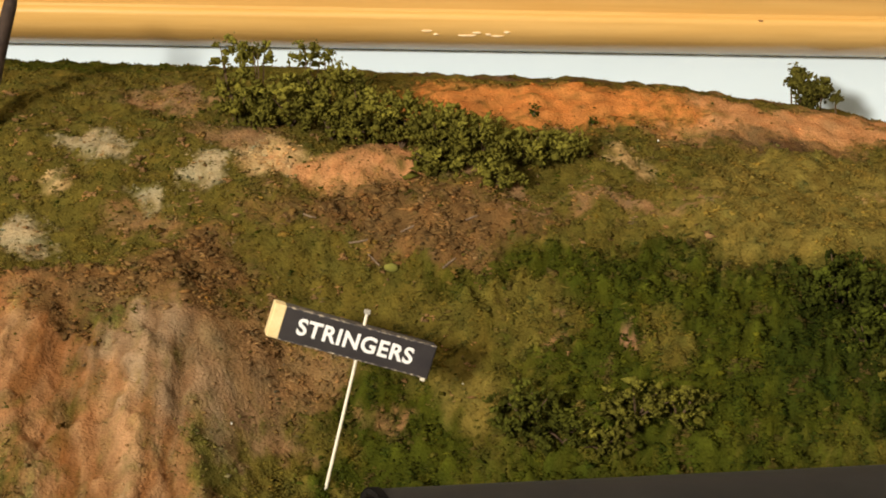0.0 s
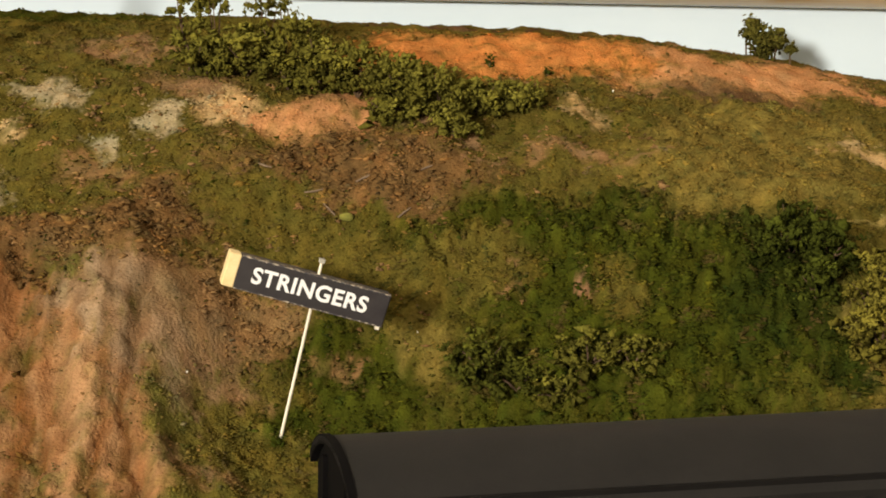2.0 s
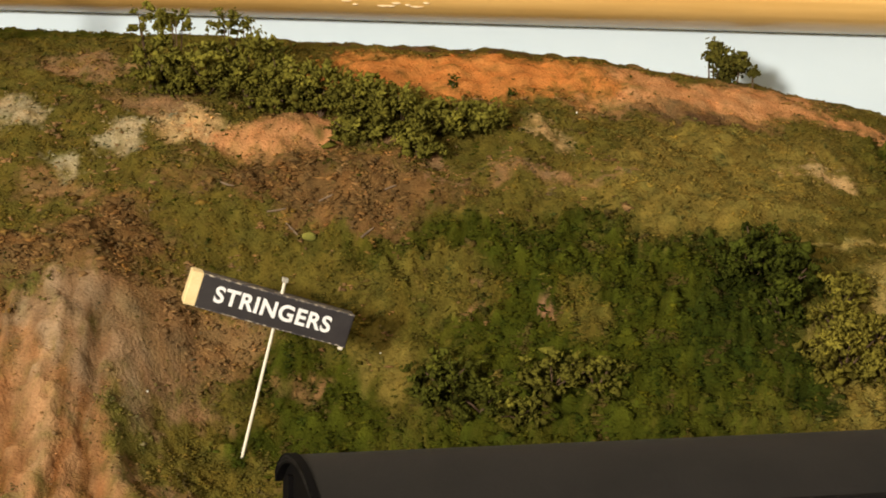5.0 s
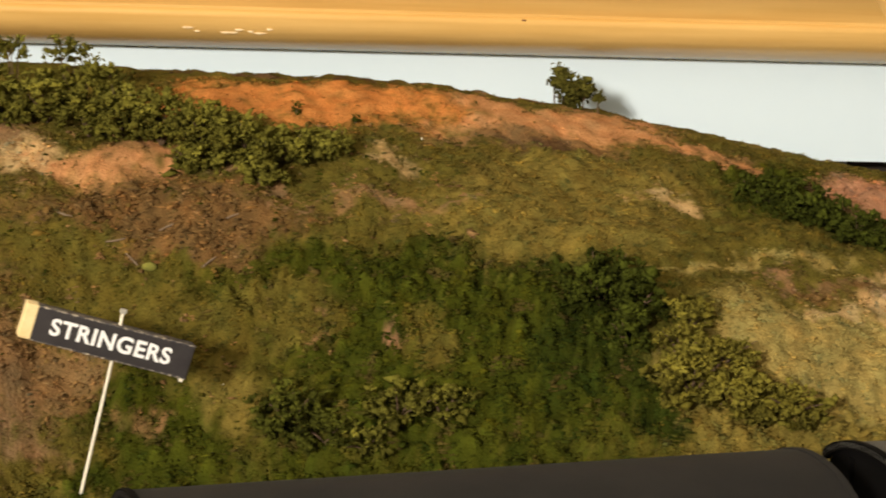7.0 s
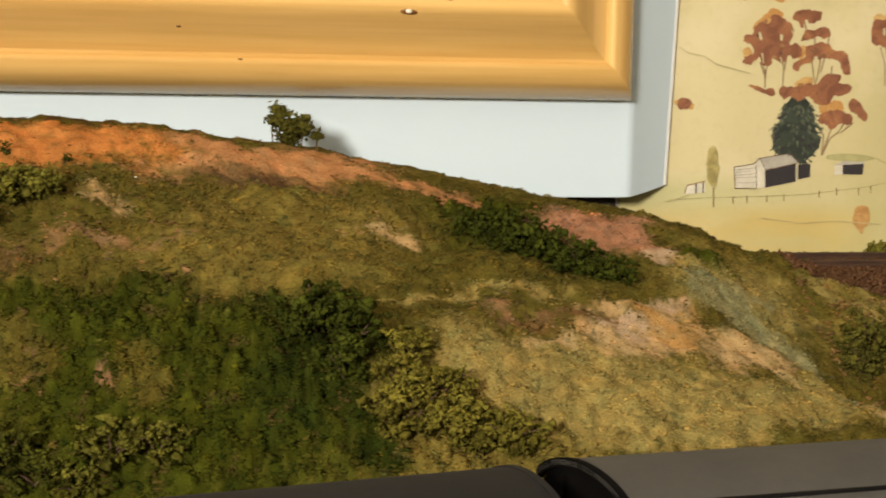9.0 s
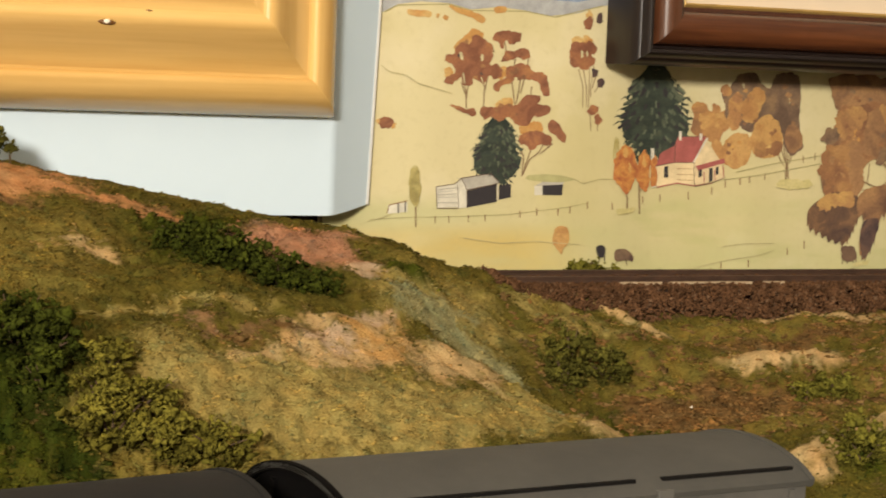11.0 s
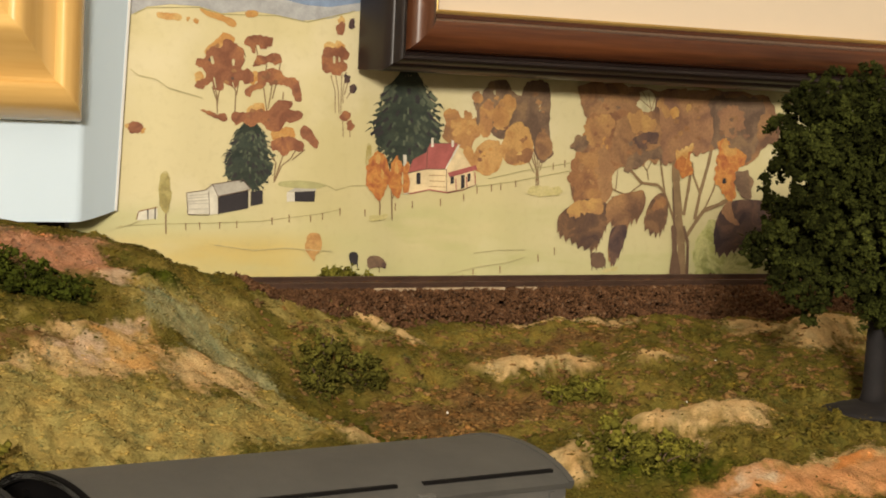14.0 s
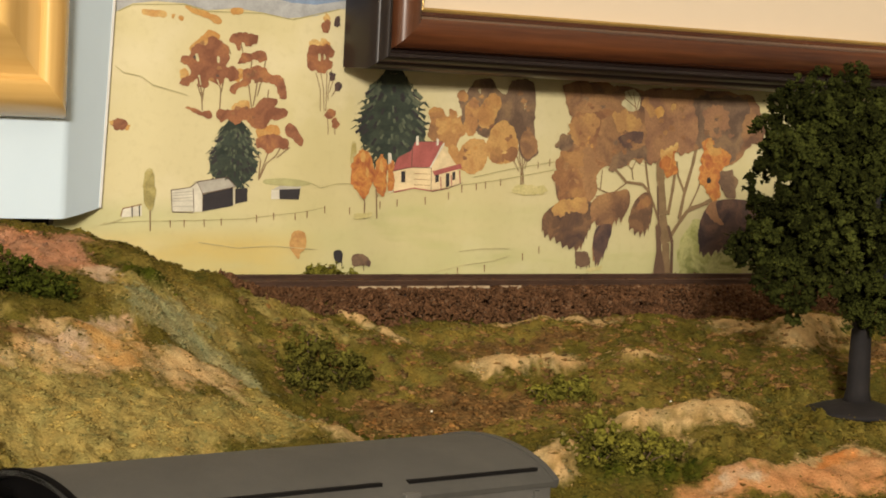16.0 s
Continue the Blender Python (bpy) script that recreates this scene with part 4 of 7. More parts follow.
W_UMBER, W_ROSE = watercolour("umber_wash", 110, (0.125, 0.068, 0.042), (0.190, 0.102, 0.055), (0.260, 0.140, 0.066), (0.310, 0.170, 0.075)), watercolour("rose_brown_wash", 80, (0.200, 0.105, 0.062), (0.275, 0.145, 0.075), (0.330, 0.180, 0.085))
W_TAUPE, W_PLUM = watercolour("taupe_wash", 120, (0.115, 0.072, 0.048), (0.165, 0.105, 0.065), (0.225, 0.140, 0.075)), watercolour("plum_wash", 160, (0.052, 0.034, 0.034), (0.085, 0.052, 0.044), (0.140, 0.080, 0.055))
W_DUSK, W_OLIVE = watercolour("dusk_wash", 150, (0.070, 0.042, 0.034), (0.120, 0.068, 0.042), (0.190, 0.105, 0.055)), watercolour("olive_wash", 220, (0.260, 0.215, 0.075), (0.360, 0.300, 0.110), (0.420, 0.360, 0.170))
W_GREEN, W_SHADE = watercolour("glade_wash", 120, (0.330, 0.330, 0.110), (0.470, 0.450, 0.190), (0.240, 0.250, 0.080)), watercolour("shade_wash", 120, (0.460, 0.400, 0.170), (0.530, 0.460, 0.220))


class painting:
    """One painted motif: flat, thin layers of ink on the paper, each a little above the last."""

    layer = count = 0

    def __init__(self, name, label):
        self.name, self.label, self.bm, self.mats = name, label, bmesh.new(), []
        self.rng = random.Random(len(label) * 7 + painting.layer)
        painting.count += 1
        self.depth, self.rank = 0, painting.count

    def shape(self, mat, *points):
        painting.layer += 1
        if mat not in self.mats:
            self.mats.append(mat)
        self.depth += 1
        lift = 0.00015 + 0.0000015 * self.depth + 0.000008 * self.rank
        f = self.bm.faces.new([self.bm.verts.new((x, paper_y(x) - lift, z)) for x, z in points])
        f.material_index = self.mats.index(mat)
        f.normal_update()
        if f.normal.y > 0:
            f.normal_flip()
        left, right = min(p[0] for p in points), max(p[0] for p in points)
        first, last = math.ceil((left - 0.2025) / 0.0015), math.floor((right - 0.2025) / 0.0015)
        if last >= first:
            geom = [f, *f.edges, *f.verts]
            for k in range(first, last + 1):
                geom = bmesh.ops.bisect_plane(self.bm, geom=geom, plane_co=(0.2025 + k * 0.0015, 0, 0), plane_no=(1, 0, 0))["geom"]
            for v in geom:
                if isinstance(v, bmesh.types.BMVert):
                    v.co.y = paper_y(v.co.x) - lift

    def stroke(self, mat, width, *points):
        for (xa, za), (xb, zb) in zip(points, points[1:]):
            d = Vector((xb - xa, zb - za)).normalized() * width / 2
            self.shape(mat, (xa - d.y, za + d.x), (xb - d.y * 0.8, zb + d.x * 0.8), (xb + d.y * 0.8, zb - d.x * 0.8), (xa + d.y, za - d.x))

    def blob(self, x, z, rx, rz, mat, n=22, jag=0.14):
        pts, ph = [], self.rng.uniform(0, 9)
        for k in range(n):
            a = 2 * math.pi * k / n
            r = 1 + jag * noise.noise((math.cos(a) * 1.6 + ph, math.sin(a) * 1.6, x * 300)) * 1.6 + self.rng.uniform(-jag, jag) * 0.5
            pts.append((x + rx * r * math.cos(a), z + rz * r * math.sin(a)))
        self.shape(mat, *pts)

    def flow(self, points, steps=6):
        """A closed smooth line through points."""
        n, line = len(points), []
        for i in range(n):
            a, b, c, d = (Vector(points[(i + k) % n]) for k in (-1, 0, 1, 2))
            for j in range(steps):
                t = j / steps
                line.append(b + 0.5 * t * (c - a + t * (2 * a - 5 * b + 4 * c - d + t * (3 * (b - c) + d - a))))
        return line

    def wash(self, mat, rough, *points):
        """A brushed patch whose edge is lobed and slightly uneven."""
        line, pts, ph = self.flow(points), [], self.rng.uniform(0, 40)
        for i, q in enumerate(line):
            way = (line[(i + 1) % len(line)] - line[i - 1]).normalized()
            out = rough * (1.5 * noise.noise((q.x * 420, q.y * 420, ph)) + 1.1 * noise.noise((q.x * 1100, q.y * 1100, ph)))
            pts.append((q.x + way.y * out, q.y - way.x * out))
        self.shape(mat, *pts)

    def dabs(self, mats, x, z, rx, rz, count, size):
        """Loose brush dabs scattered over a crown."""
        for _ in range(count):
            a, q = self.rng.uniform(0, 2 * math.pi), self.rng.uniform(0, 1) ** 0.5
            s = size * self.rng.uniform(0.6, 1.3)
            self.blob(x + rx * q * math.cos(a), z + rz * q * math.sin(a), s, s * self.rng.uniform(0.6, 1.0), self.rng.choice(mats), 14, 0.45)

    def fringe(self, mat, *points):
        """Hanging foliage: a patch with drooping teeth along its lower side."""
        line, pts = self.flow(points), []
        mid = sum(q.y for q in line) / len(line)
        for i, q in enumerate(line):
            drop = (-0.0005, 0.0002, 0.0016 * self.rng.uniform(0.5, 1.2))[i % 3] if q.y < mid + 0.001 else 0.0
            pts.append((q.x + self.rng.uniform(-1, 1) * 0.00012, q.y - drop))
        self.shape(mat, *pts)

    def fir(self, x, z, rx, rz, mat):
        """Tiers of drooping dark branches, wide below."""
        self.blob(x, z - rz * 0.30, rx * 0.84, rz * 0.58, mat, 40, 0.10)
        self.blob(x, z + rz * 0.30, rx * 0.62, rz * 0.60, mat, 40, 0.10)
        for k in range(15):
            t = k / 14
            half = rx * (0.40 + 0.60 * math.sin(min(t, 0.55) / 0.55 * math.pi / 2)) * (1 if t < 0.62 else 1 - 1.1 * (t - 0.62)) * self.rng.uniform(0.88, 1.08)
            zc = z + rz * (1 - 1.9 * t)
            pts, teeth = [(x - half * 0.5, zc + rz * 0.10), (x + half * 0.5, zc + rz * 0.10)], 11
            for j in range(2 * teeth + 1):
                u = 1 - j / teeth
                drop = rz * (0.10 + 0.10 * self.rng.random()) * (1 if j % 2 == 0 else 0.45)
                pts.append((x + half * u * self.rng.uniform(0.92, 1.05), zc - drop + rz * 0.06 * (1 - abs(u))))
            self.shape(mat, *pts)
        for k in range(90):
            t, u = self.rng.uniform(0.10, 0.88), self.rng.uniform(-0.75, 0.75)
            half = rx * (0.40 + 0.60 * math.sin(min(t, 0.55) / 0.55 * math.pi / 2))
            xc, zc = x + half * u, z + rz * (1 - 1.9 * t)
            self.stroke(P_NEEDLE if k % 3 else P_INK, rx * self.rng.uniform(0.05, 0.10), (xc, zc), (xc + rx * 0.26 * u, zc - rz * self.rng.uniform(0.06, 0.16)))

    def done(self):
        bmesh.ops.triangulate(self.bm, faces=self.bm.faces)
        part(self.name, self.bm, self.mats, POSTER, self.label)


p = painting("painted_hill", "grey-blue painted hills under the sky")
p.shape(P_SLATE, (0.2180, 0.1544), (0.2185, 0.1410), (0.2231, 0.1435), (0.2298, 0.1446), (0.2384, 0.1445), (0.2454, 0.1430), (0.2542, 0.1442), (0.2632, 0.1435), (0.2705, 0.1423), (0.2797, 0.1435), (0.2870, 0.1459), (0.2984, 0.1476), (0.2977, 0.1603))
p.done()
p = painting("painted_hill", "grey-blue painted hills under the sky")
p.shape(P_BLUE, (0.2626, 0.1577), (0.2648, 0.1481), (0.2721, 0.1469), (0.2795, 0.1468), (0.2869, 0.1482), (0.2982, 0.1503), (0.2977, 0.1603))
p.done()
p = painting("painted_hill", "grey-blue painted hills under the sky")
p.stroke(P_OLIVE, 0.00032, (0.2192, 0.1411), (0.2231, 0.1432), (0.2384, 0.1442), (0.2454, 0.1427), (0.2632, 0.1433), (0.2724, 0.1420), (0.2880, 0.1461))
p.done()
p = painting("painted_tree", "rust-red gum trees painted in clumps")
p.stroke(P_BARK, 0.00045, (0.2436, 0.1236), (0.2447, 0.1197), (0.2451, 0.1144))
p.stroke(P_BARK, 0.00045, (0.2461, 0.1237), (0.2452, 0.1197), (0.2450, 0.1172))
p.stroke(P_BARK, 0.00045, (0.2432, 0.1220), (0.2446, 0.1185))
p.stroke(P_BARK, 0.00045, (0.2493, 0.1239), (0.2506, 0.1207), (0.2505, 0.1146))
p.stroke(P_BARK, 0.00045, (0.2514, 0.1240), (0.2508, 0.1199))
p.stroke(P_BARK, 0.00045, (0.2593, 0.1227), (0.2607, 0.1154))
p.stroke(P_BARK, 0.00045, (0.2621, 0.1237), (0.2616, 0.1196), (0.2610, 0.1163))
p.stroke(P_BARK, 0.00045, (0.2632, 0.1232), (0.2623, 0.1193))
p.stroke(P_BARK, 0.00045, (0.2658, 0.1214), (0.2656, 0.1189))
p.stroke(P_BARK, 0.00045, (0.2629, 0.1032), (0.2642, 0.1008), (0.2638, 0.0953))
p.stroke(P_BARK, 0.00045, (0.2667, 0.1037), (0.2654, 0.1000), (0.2638, 0.0950))
p.stroke(P_BARK, 0.00045, (0.2704, 0.1048), (0.2689, 0.1021), (0.2661, 0.1000), (0.2641, 0.0954))
p.stroke(P_BARK, 0.00045, (0.2732, 0.1048), (0.2693, 0.1017))
p.stroke(P_BARK, 0.00045, (0.2524, 0.1329), (0.2532, 0.1309))
p.stroke(P_BARK, 0.00045, (0.2563, 0.1343), (0.2571, 0.1316))
p.stroke(P_BARK, 0.00045, (0.2644, 0.1295), (0.2641, 0.1275))
p.stroke(P_BARK, 0.00045, (0.2601, 0.1293), (0.2598, 0.1273))
p.wash(W_GOLD, 0.0004, (0.2377, 0.1249), (0.2390, 0.1260), (0.2405, 0.1251), (0.2402, 0.1228), (0.2381, 0.1224))
p.wash(W_GOLD, 0.0004, (0.2402, 0.1318), (0.2422, 0.1344), (0.2438, 0.1355), (0.2455, 0.1374), (0.2480, 0.1370), (0.2495, 0.1355), (0.2489, 0.1329), (0.2447, 0.1314), (0.2416, 0.1299))
p.wash(W_GOLD, 0.0004, (0.2546, 0.1245), (0.2555, 0.1268), (0.2573, 0.1272), (0.2577, 0.1249), (0.2560, 0.1232))
p.wash(W_GOLD, 0.0004, (0.2542, 0.1160), (0.2563, 0.1177), (0.2595, 0.1175), (0.2592, 0.1155), (0.2550, 0.1147))
p.wash(W_GOLD, 0.0004, (0.2631, 0.1101), (0.2670, 0.1112), (0.2696, 0.1107), (0.2694, 0.1084), (0.2654, 0.1072), (0.2628, 0.1078))
p.wash(W_RUST, 0.0004, (0.2376, 0.1278), (0.2382, 0.1298), (0.2403, 0.1299), (0.2412, 0.1322), (0.2432, 0.1335), (0.2453, 0.1333), (0.2466, 0.1357), (0.2488, 0.1355), (0.2509, 0.1340), (0.2524, 0.1331), (0.2525, 0.1299), (0.2523, 0.1276), (0.2541, 0.1277), (0.2556, 0.1258), (0.2556, 0.1239), (0.2535, 0.1231), (0.2517, 0.1240), (0.2507, 0.1223), (0.2483, 0.1225), (0.2468, 0.1238), (0.2462, 0.1215), (0.2441, 0.1214), (0.2430, 0.1233), (0.2416, 0.1219), (0.2399, 0.1209), (0.2378, 0.1218), (0.2388, 0.1237), (0.2408, 0.1248), (0.2404, 0.1273))
p.wash(W_RUST, 0.0004, (0.2530, 0.1363), (0.2558, 0.1375), (0.2586, 0.1373), (0.2615, 0.1368), (0.2613, 0.1345), (0.2588, 0.1334), (0.2566, 0.1343), (0.2560, 0.1323), (0.2541, 0.1338), (0.2527, 0.1341))
p.wash(W_RUST, 0.0004, (0.2554, 0.1287), (0.2564, 0.1310), (0.2585, 0.1318), (0.2617, 0.1323), (0.2647, 0.1318), (0.2651, 0.1298), (0.2633, 0.1291), (0.2611, 0.1300), (0.2590, 0.1289), (0.2565, 0.1281))
p.wash(W_RUST, 0.0004, (0.2536, 0.1208), (0.2546, 0.1228), (0.2571, 0.1239), (0.2577, 0.1265), (0.2605, 0.1277), (0.2637, 0.1278), (0.2664, 0.1260), (0.2693, 0.1255), (0.2709, 0.1232), (0.2714, 0.1190), (0.2692, 0.1195), (0.2676, 0.1224), (0.2647, 0.1236), (0.2621, 0.1235), (0.2603, 0.1244), (0.2586, 0.1224), (0.2558, 0.1213), (0.2551, 0.1196))
p.wash(W_RUST, 0.0004, (0.2500, 0.1145), (0.2521, 0.1153), (0.2546, 0.1150), (0.2567, 0.1161), (0.2607, 0.1159), (0.2628, 0.1176), (0.2652, 0.1187), (0.2685, 0.1182), (0.2679, 0.1165), (0.2716, 0.1160), (0.2720, 0.1144), (0.2695, 0.1123), (0.2670, 0.1129), (0.2660, 0.1109), (0.2635, 0.1095), (0.2606, 0.1104), (0.2590, 0.1123), (0.2562, 0.1112), (0.2533, 0.1121), (0.2505, 0.1113))
p.wash(W_RUST, 0.0004, (0.2622, 0.1065), (0.2636, 0.1078), (0.2668, 0.1086), (0.2701, 0.1080), (0.2728, 0.1061), (0.2718, 0.1041), (0.2688, 0.1044), (0.2667, 0.1030), (0.2648, 0.1043), (0.2626, 0.1045))
p.wash(W_RUST, 0.0004, (0.2715, 0.1107), (0.2736, 0.1118), (0.2759, 0.1102), (0.2775, 0.1073), (0.2765, 0.1056), (0.2742, 0.1075), (0.2719, 0.1084))
p.wash(W_RUST, 0.0004, (0.2395, 0.1151), (0.2419, 0.1152), (0.2447, 0.1143), (0.2472, 0.1144), (0.2476, 0.1128), (0.2448, 0.1131), (0.2419, 0.1142))
p.dabs((W_RUST, W_PLUM, W_RUST, W_SIENNA), 0.2457, 0.1285, 0.0058, 0.0058, 12, 0.0008)
p.dabs((W_RUST, W_SIENNA), 0.2628, 0.1248, 0.0062, 0.0021, 7, 0.0007)
p.dabs((W_RUST, W_SIENNA), 0.2615, 0.1143, 0.0079, 0.0024, 9, 0.0007)
p.wash(P_PAPER, 0.0001, (0.2423, 0.1303), (0.2430, 0.1306), (0.2434, 0.1287), (0.2427, 0.1287))
p.wash(P_PAPER, 0.0001, (0.2490, 0.1300), (0.2497, 0.1300), (0.2498, 0.1284), (0.2492, 0.1284))
p.stroke(P_PAPER, 0.00052, (0.2436, 0.1246), (0.2443, 0.1217))
p.stroke(P_PAPER, 0.00043, (0.2493, 0.1236), (0.2500, 0.1220))
p.done()
p = painting("painted_tree", "small rust-red painted gum trees")
p.stroke(P_BARK, 0.00034, (0.2807, 0.1270), (0.2824, 0.1221), (0.2827, 0.1158))
p.stroke(P_BARK, 0.00034, (0.2821, 0.1279), (0.2835, 0.1221), (0.2840, 0.1158))
p.stroke(P_BARK, 0.00034, (0.2844, 0.1275), (0.2845, 0.1213), (0.2846, 0.1158))
p.stroke(P_BARK, 0.00034, (0.2859, 0.1281), (0.2850, 0.1222), (0.2852, 0.1189))
p.stroke(P_BARK, 0.00034, (0.2868, 0.1256), (0.2855, 0.1214))
p.stroke(P_BARK, 0.00034, (0.2877, 0.1223), (0.2863, 0.1203))
p.stroke(P_BARK, 0.00034, (0.2850, 0.1155), (0.2856, 0.1114), (0.2857, 0.1089))
p.stroke(P_BARK, 0.00034, (0.2878, 0.1113), (0.2881, 0.1089))
p.wash(W_GOLD, 0.0004, (0.2780, 0.1358), (0.2791, 0.1368), (0.2817, 0.1363), (0.2832, 0.1371), (0.2851, 0.1355), (0.2819, 0.1337), (0.2789, 0.1335))
p.wash(W_RUST, 0.0004, (0.2778, 0.1335), (0.2788, 0.1352), (0.2818, 0.1350), (0.2844, 0.1358), (0.2863, 0.1343), (0.2868, 0.1326), (0.2850, 0.1315), (0.2861, 0.1302), (0.2855, 0.1282), (0.2833, 0.1271), (0.2810, 0.1273), (0.2784, 0.1282), (0.2775, 0.1305))
p.wash(P_PAPER, 0.0001, (0.2812, 0.1323), (0.2819, 0.1324), (0.2820, 0.1307), (0.2814, 0.1307))
p.wash(P_PAPER, 0.0001, (0.2830, 0.1324), (0.2836, 0.1324), (0.2837, 0.1311), (0.2831, 0.1311))
p.wash(W_PLUM, 0.0004, (0.2852, 0.1269), (0.2867, 0.1276), (0.2878, 0.1267), (0.2872, 0.1250), (0.2856, 0.1252))
p.wash(W_PLUM, 0.0004, (0.2872, 0.1240), (0.2887, 0.1244), (0.2897, 0.1227), (0.2892, 0.1214), (0.2877, 0.1220))
p.wash(W_RUST, 0.0004, (0.2839, 0.1148), (0.2857, 0.1166), (0.2880, 0.1163), (0.2877, 0.1143), (0.2855, 0.1135))
p.wash(W_RUST, 0.0004, (0.2866, 0.1129), (0.2881, 0.1140), (0.2893, 0.1123), (0.2882, 0.1110), (0.2869, 0.1113))
p.wash(W_GOLD, 0.0004, (0.2822, 0.1430), (0.2832, 0.1447), (0.2848, 0.1431), (0.2837, 0.1414))
p.wash(W_RUST, 0.0004, (0.2822, 0.1413), (0.2836, 0.1431), (0.2852, 0.1418), (0.2849, 0.1395), (0.2831, 0.1387), (0.2821, 0.1397))
p.wash(W_PLUM, 0.0004, (0.2863, 0.1429), (0.2877, 0.1440), (0.2886, 0.1420), (0.2875, 0.1406), (0.2862, 0.1412))
p.done()
p = painting("painted_bush", "small rust-red painted bush")
p.wash(W_RUST, 0.0004, (0.2179, 0.1099), (0.2192, 0.1112), (0.2208, 0.1115), (0.2226, 0.1103), (0.2233, 0.1088), (0.2213, 0.1078), (0.2189, 0.1083))
p.wash(W_GOLD, 0.0004, (0.2175, 0.1102), (0.2188, 0.1108), (0.2189, 0.1096), (0.2179, 0.1092))
p.wash(W_GOLD, 0.0004, (0.2226, 0.1091), (0.2238, 0.1094), (0.2237, 0.1082), (0.2226, 0.1081))
p.done()
p = painting("painted_hill", "ochre brush marks on the painted hill")
p.wash(W_GOLD, 0.0002, (0.2261, 0.1420), (0.2291, 0.1419), (0.2329, 0.1418), (0.2326, 0.1402), (0.2288, 0.1403), (0.2265, 0.1405))
p.wash(W_GOLD, 0.0002, (0.2346, 0.1413), (0.2356, 0.1411), (0.2353, 0.1399), (0.2345, 0.1402))
p.wash(W_GOLD, 0.0002, (0.2370, 0.1412), (0.2384, 0.1406), (0.2378, 0.1396), (0.2367, 0.1402))
p.wash(W_GOLD, 0.0002, (0.2386, 0.1438), (0.2428, 0.1431), (0.2471, 0.1421), (0.2500, 0.1404), (0.2489, 0.1393), (0.2457, 0.1407), (0.2412, 0.1417))
p.wash(W_GOLD, 0.0002, (0.2530, 0.1438), (0.2562, 0.1443), (0.2563, 0.1427), (0.2534, 0.1425))
p.done()
p = painting("painted_fir", "dark blue-green painted fir tree")
p.fir(0.2556, 0.1021, 0.0089, 0.0098, P_FIR)
p.done()
p = painting("painted_fir", "large dark blue-green painted fir tree")
p.fir(0.3080, 0.1143, 0.0139, 0.0141, P_FIR)
p.done()
p = painting("painted_tree", "amber and brown painted autumn trees")
p.stroke(P_BARK, 0.00045, (0.3520, 0.1057), (0.3544, 0.1004), (0.3546, 0.0940))
p.stroke(P_BARK, 0.00045, (0.3562, 0.1058), (0.3550, 0.1004), (0.3558, 0.0944))
p.stroke(P_BARK, 0.00045, (0.3533, 0.1054), (0.3549, 0.0987))
p.stroke(P_BARK, 0.00045, (0.3574, 0.1062), (0.3557, 0.1005))
p.stroke(P_BARK, 0.00045, (0.3544, 0.1072), (0.3551, 0.0951))
p.stroke(P_BARK, 0.00045, (0.3508, 0.1039), (0.3536, 0.0997))
p.wash(W_AUTUMN, 0.0004, (0.3209, 0.1176), (0.3233, 0.1187), (0.3257, 0.1181), (0.3274, 0.1161), (0.3282, 0.1178), (0.3298, 0.1172), (0.3307, 0.1155), (0.3327, 0.1166), (0.3337, 0.1135), (0.3330, 0.1104), (0.3311, 0.1079), (0.3301, 0.1054), (0.3264, 0.1067), (0.3227, 0.1080), (0.3209, 0.1100), (0.3216, 0.1135))
p.wash(W_AMBER, 0.0004, (0.3235, 0.1146), (0.3259, 0.1153), (0.3272, 0.1130), (0.3262, 0.1102), (0.3237, 0.1104))
p.wash(W_AMBER, 0.0004, (0.3291, 0.1148), (0.3311, 0.1155), (0.3321, 0.1128), (0.3306, 0.1103), (0.3289, 0.1116))
p.wash(W_TAUPE, 0.0004, (0.3308, 0.1211), (0.3332, 0.1229), (0.3350, 0.1261), (0.3378, 0.1280), (0.3423, 0.1278), (0.3442, 0.1248), (0.3471, 0.1235), (0.3489, 0.1215), (0.3495, 0.1127), (0.3450, 0.1097), (0.3388, 0.1106), (0.3357, 0.1136), (0.3338, 0.1118), (0.3320, 0.1145), (0.3322, 0.1177))
p.wash(W_AUTUMN, 0.0004, (0.3334, 0.1191), (0.3357, 0.1220), (0.3379, 0.1193), (0.3378, 0.1133), (0.3359, 0.1105), (0.3334, 0.1118))
p.wash(W_AUTUMN, 0.0004, (0.3303, 0.1235), (0.3327, 0.1243), (0.3340, 0.1219), (0.3325, 0.1204), (0.3304, 0.1214))
p.wash(W_AMBER, 0.0004, (0.3376, 0.1175), (0.3394, 0.1211), (0.3413, 0.1236), (0.3442, 0.1234), (0.3457, 0.1199), (0.3438, 0.1167), (0.3428, 0.1131), (0.3399, 0.1127), (0.3378, 0.1140))
p.wash(W_TAUPE, 0.0004, (0.3473, 0.1214), (0.3486, 0.1267), (0.3523, 0.1286), (0.3574, 0.1275), (0.3587, 0.1201), (0.3583, 0.1137), (0.3599, 0.1077), (0.3596, 0.1048), (0.3568, 0.1033), (0.3537, 0.1047), (0.3522, 0.1092), (0.3494, 0.1134))
p.wash(W_UMBER, 0.0004, (0.3542, 0.1111), (0.3570, 0.1126), (0.3598, 0.1091), (0.3596, 0.1055), (0.3567, 0.1040), (0.3541, 0.1061))
p.wash(W_AMBER, 0.0004, (0.3281, 0.1050), (0.3291, 0.1075), (0.3308, 0.1065), (0.3322, 0.1041), (0.3307, 0.1016))
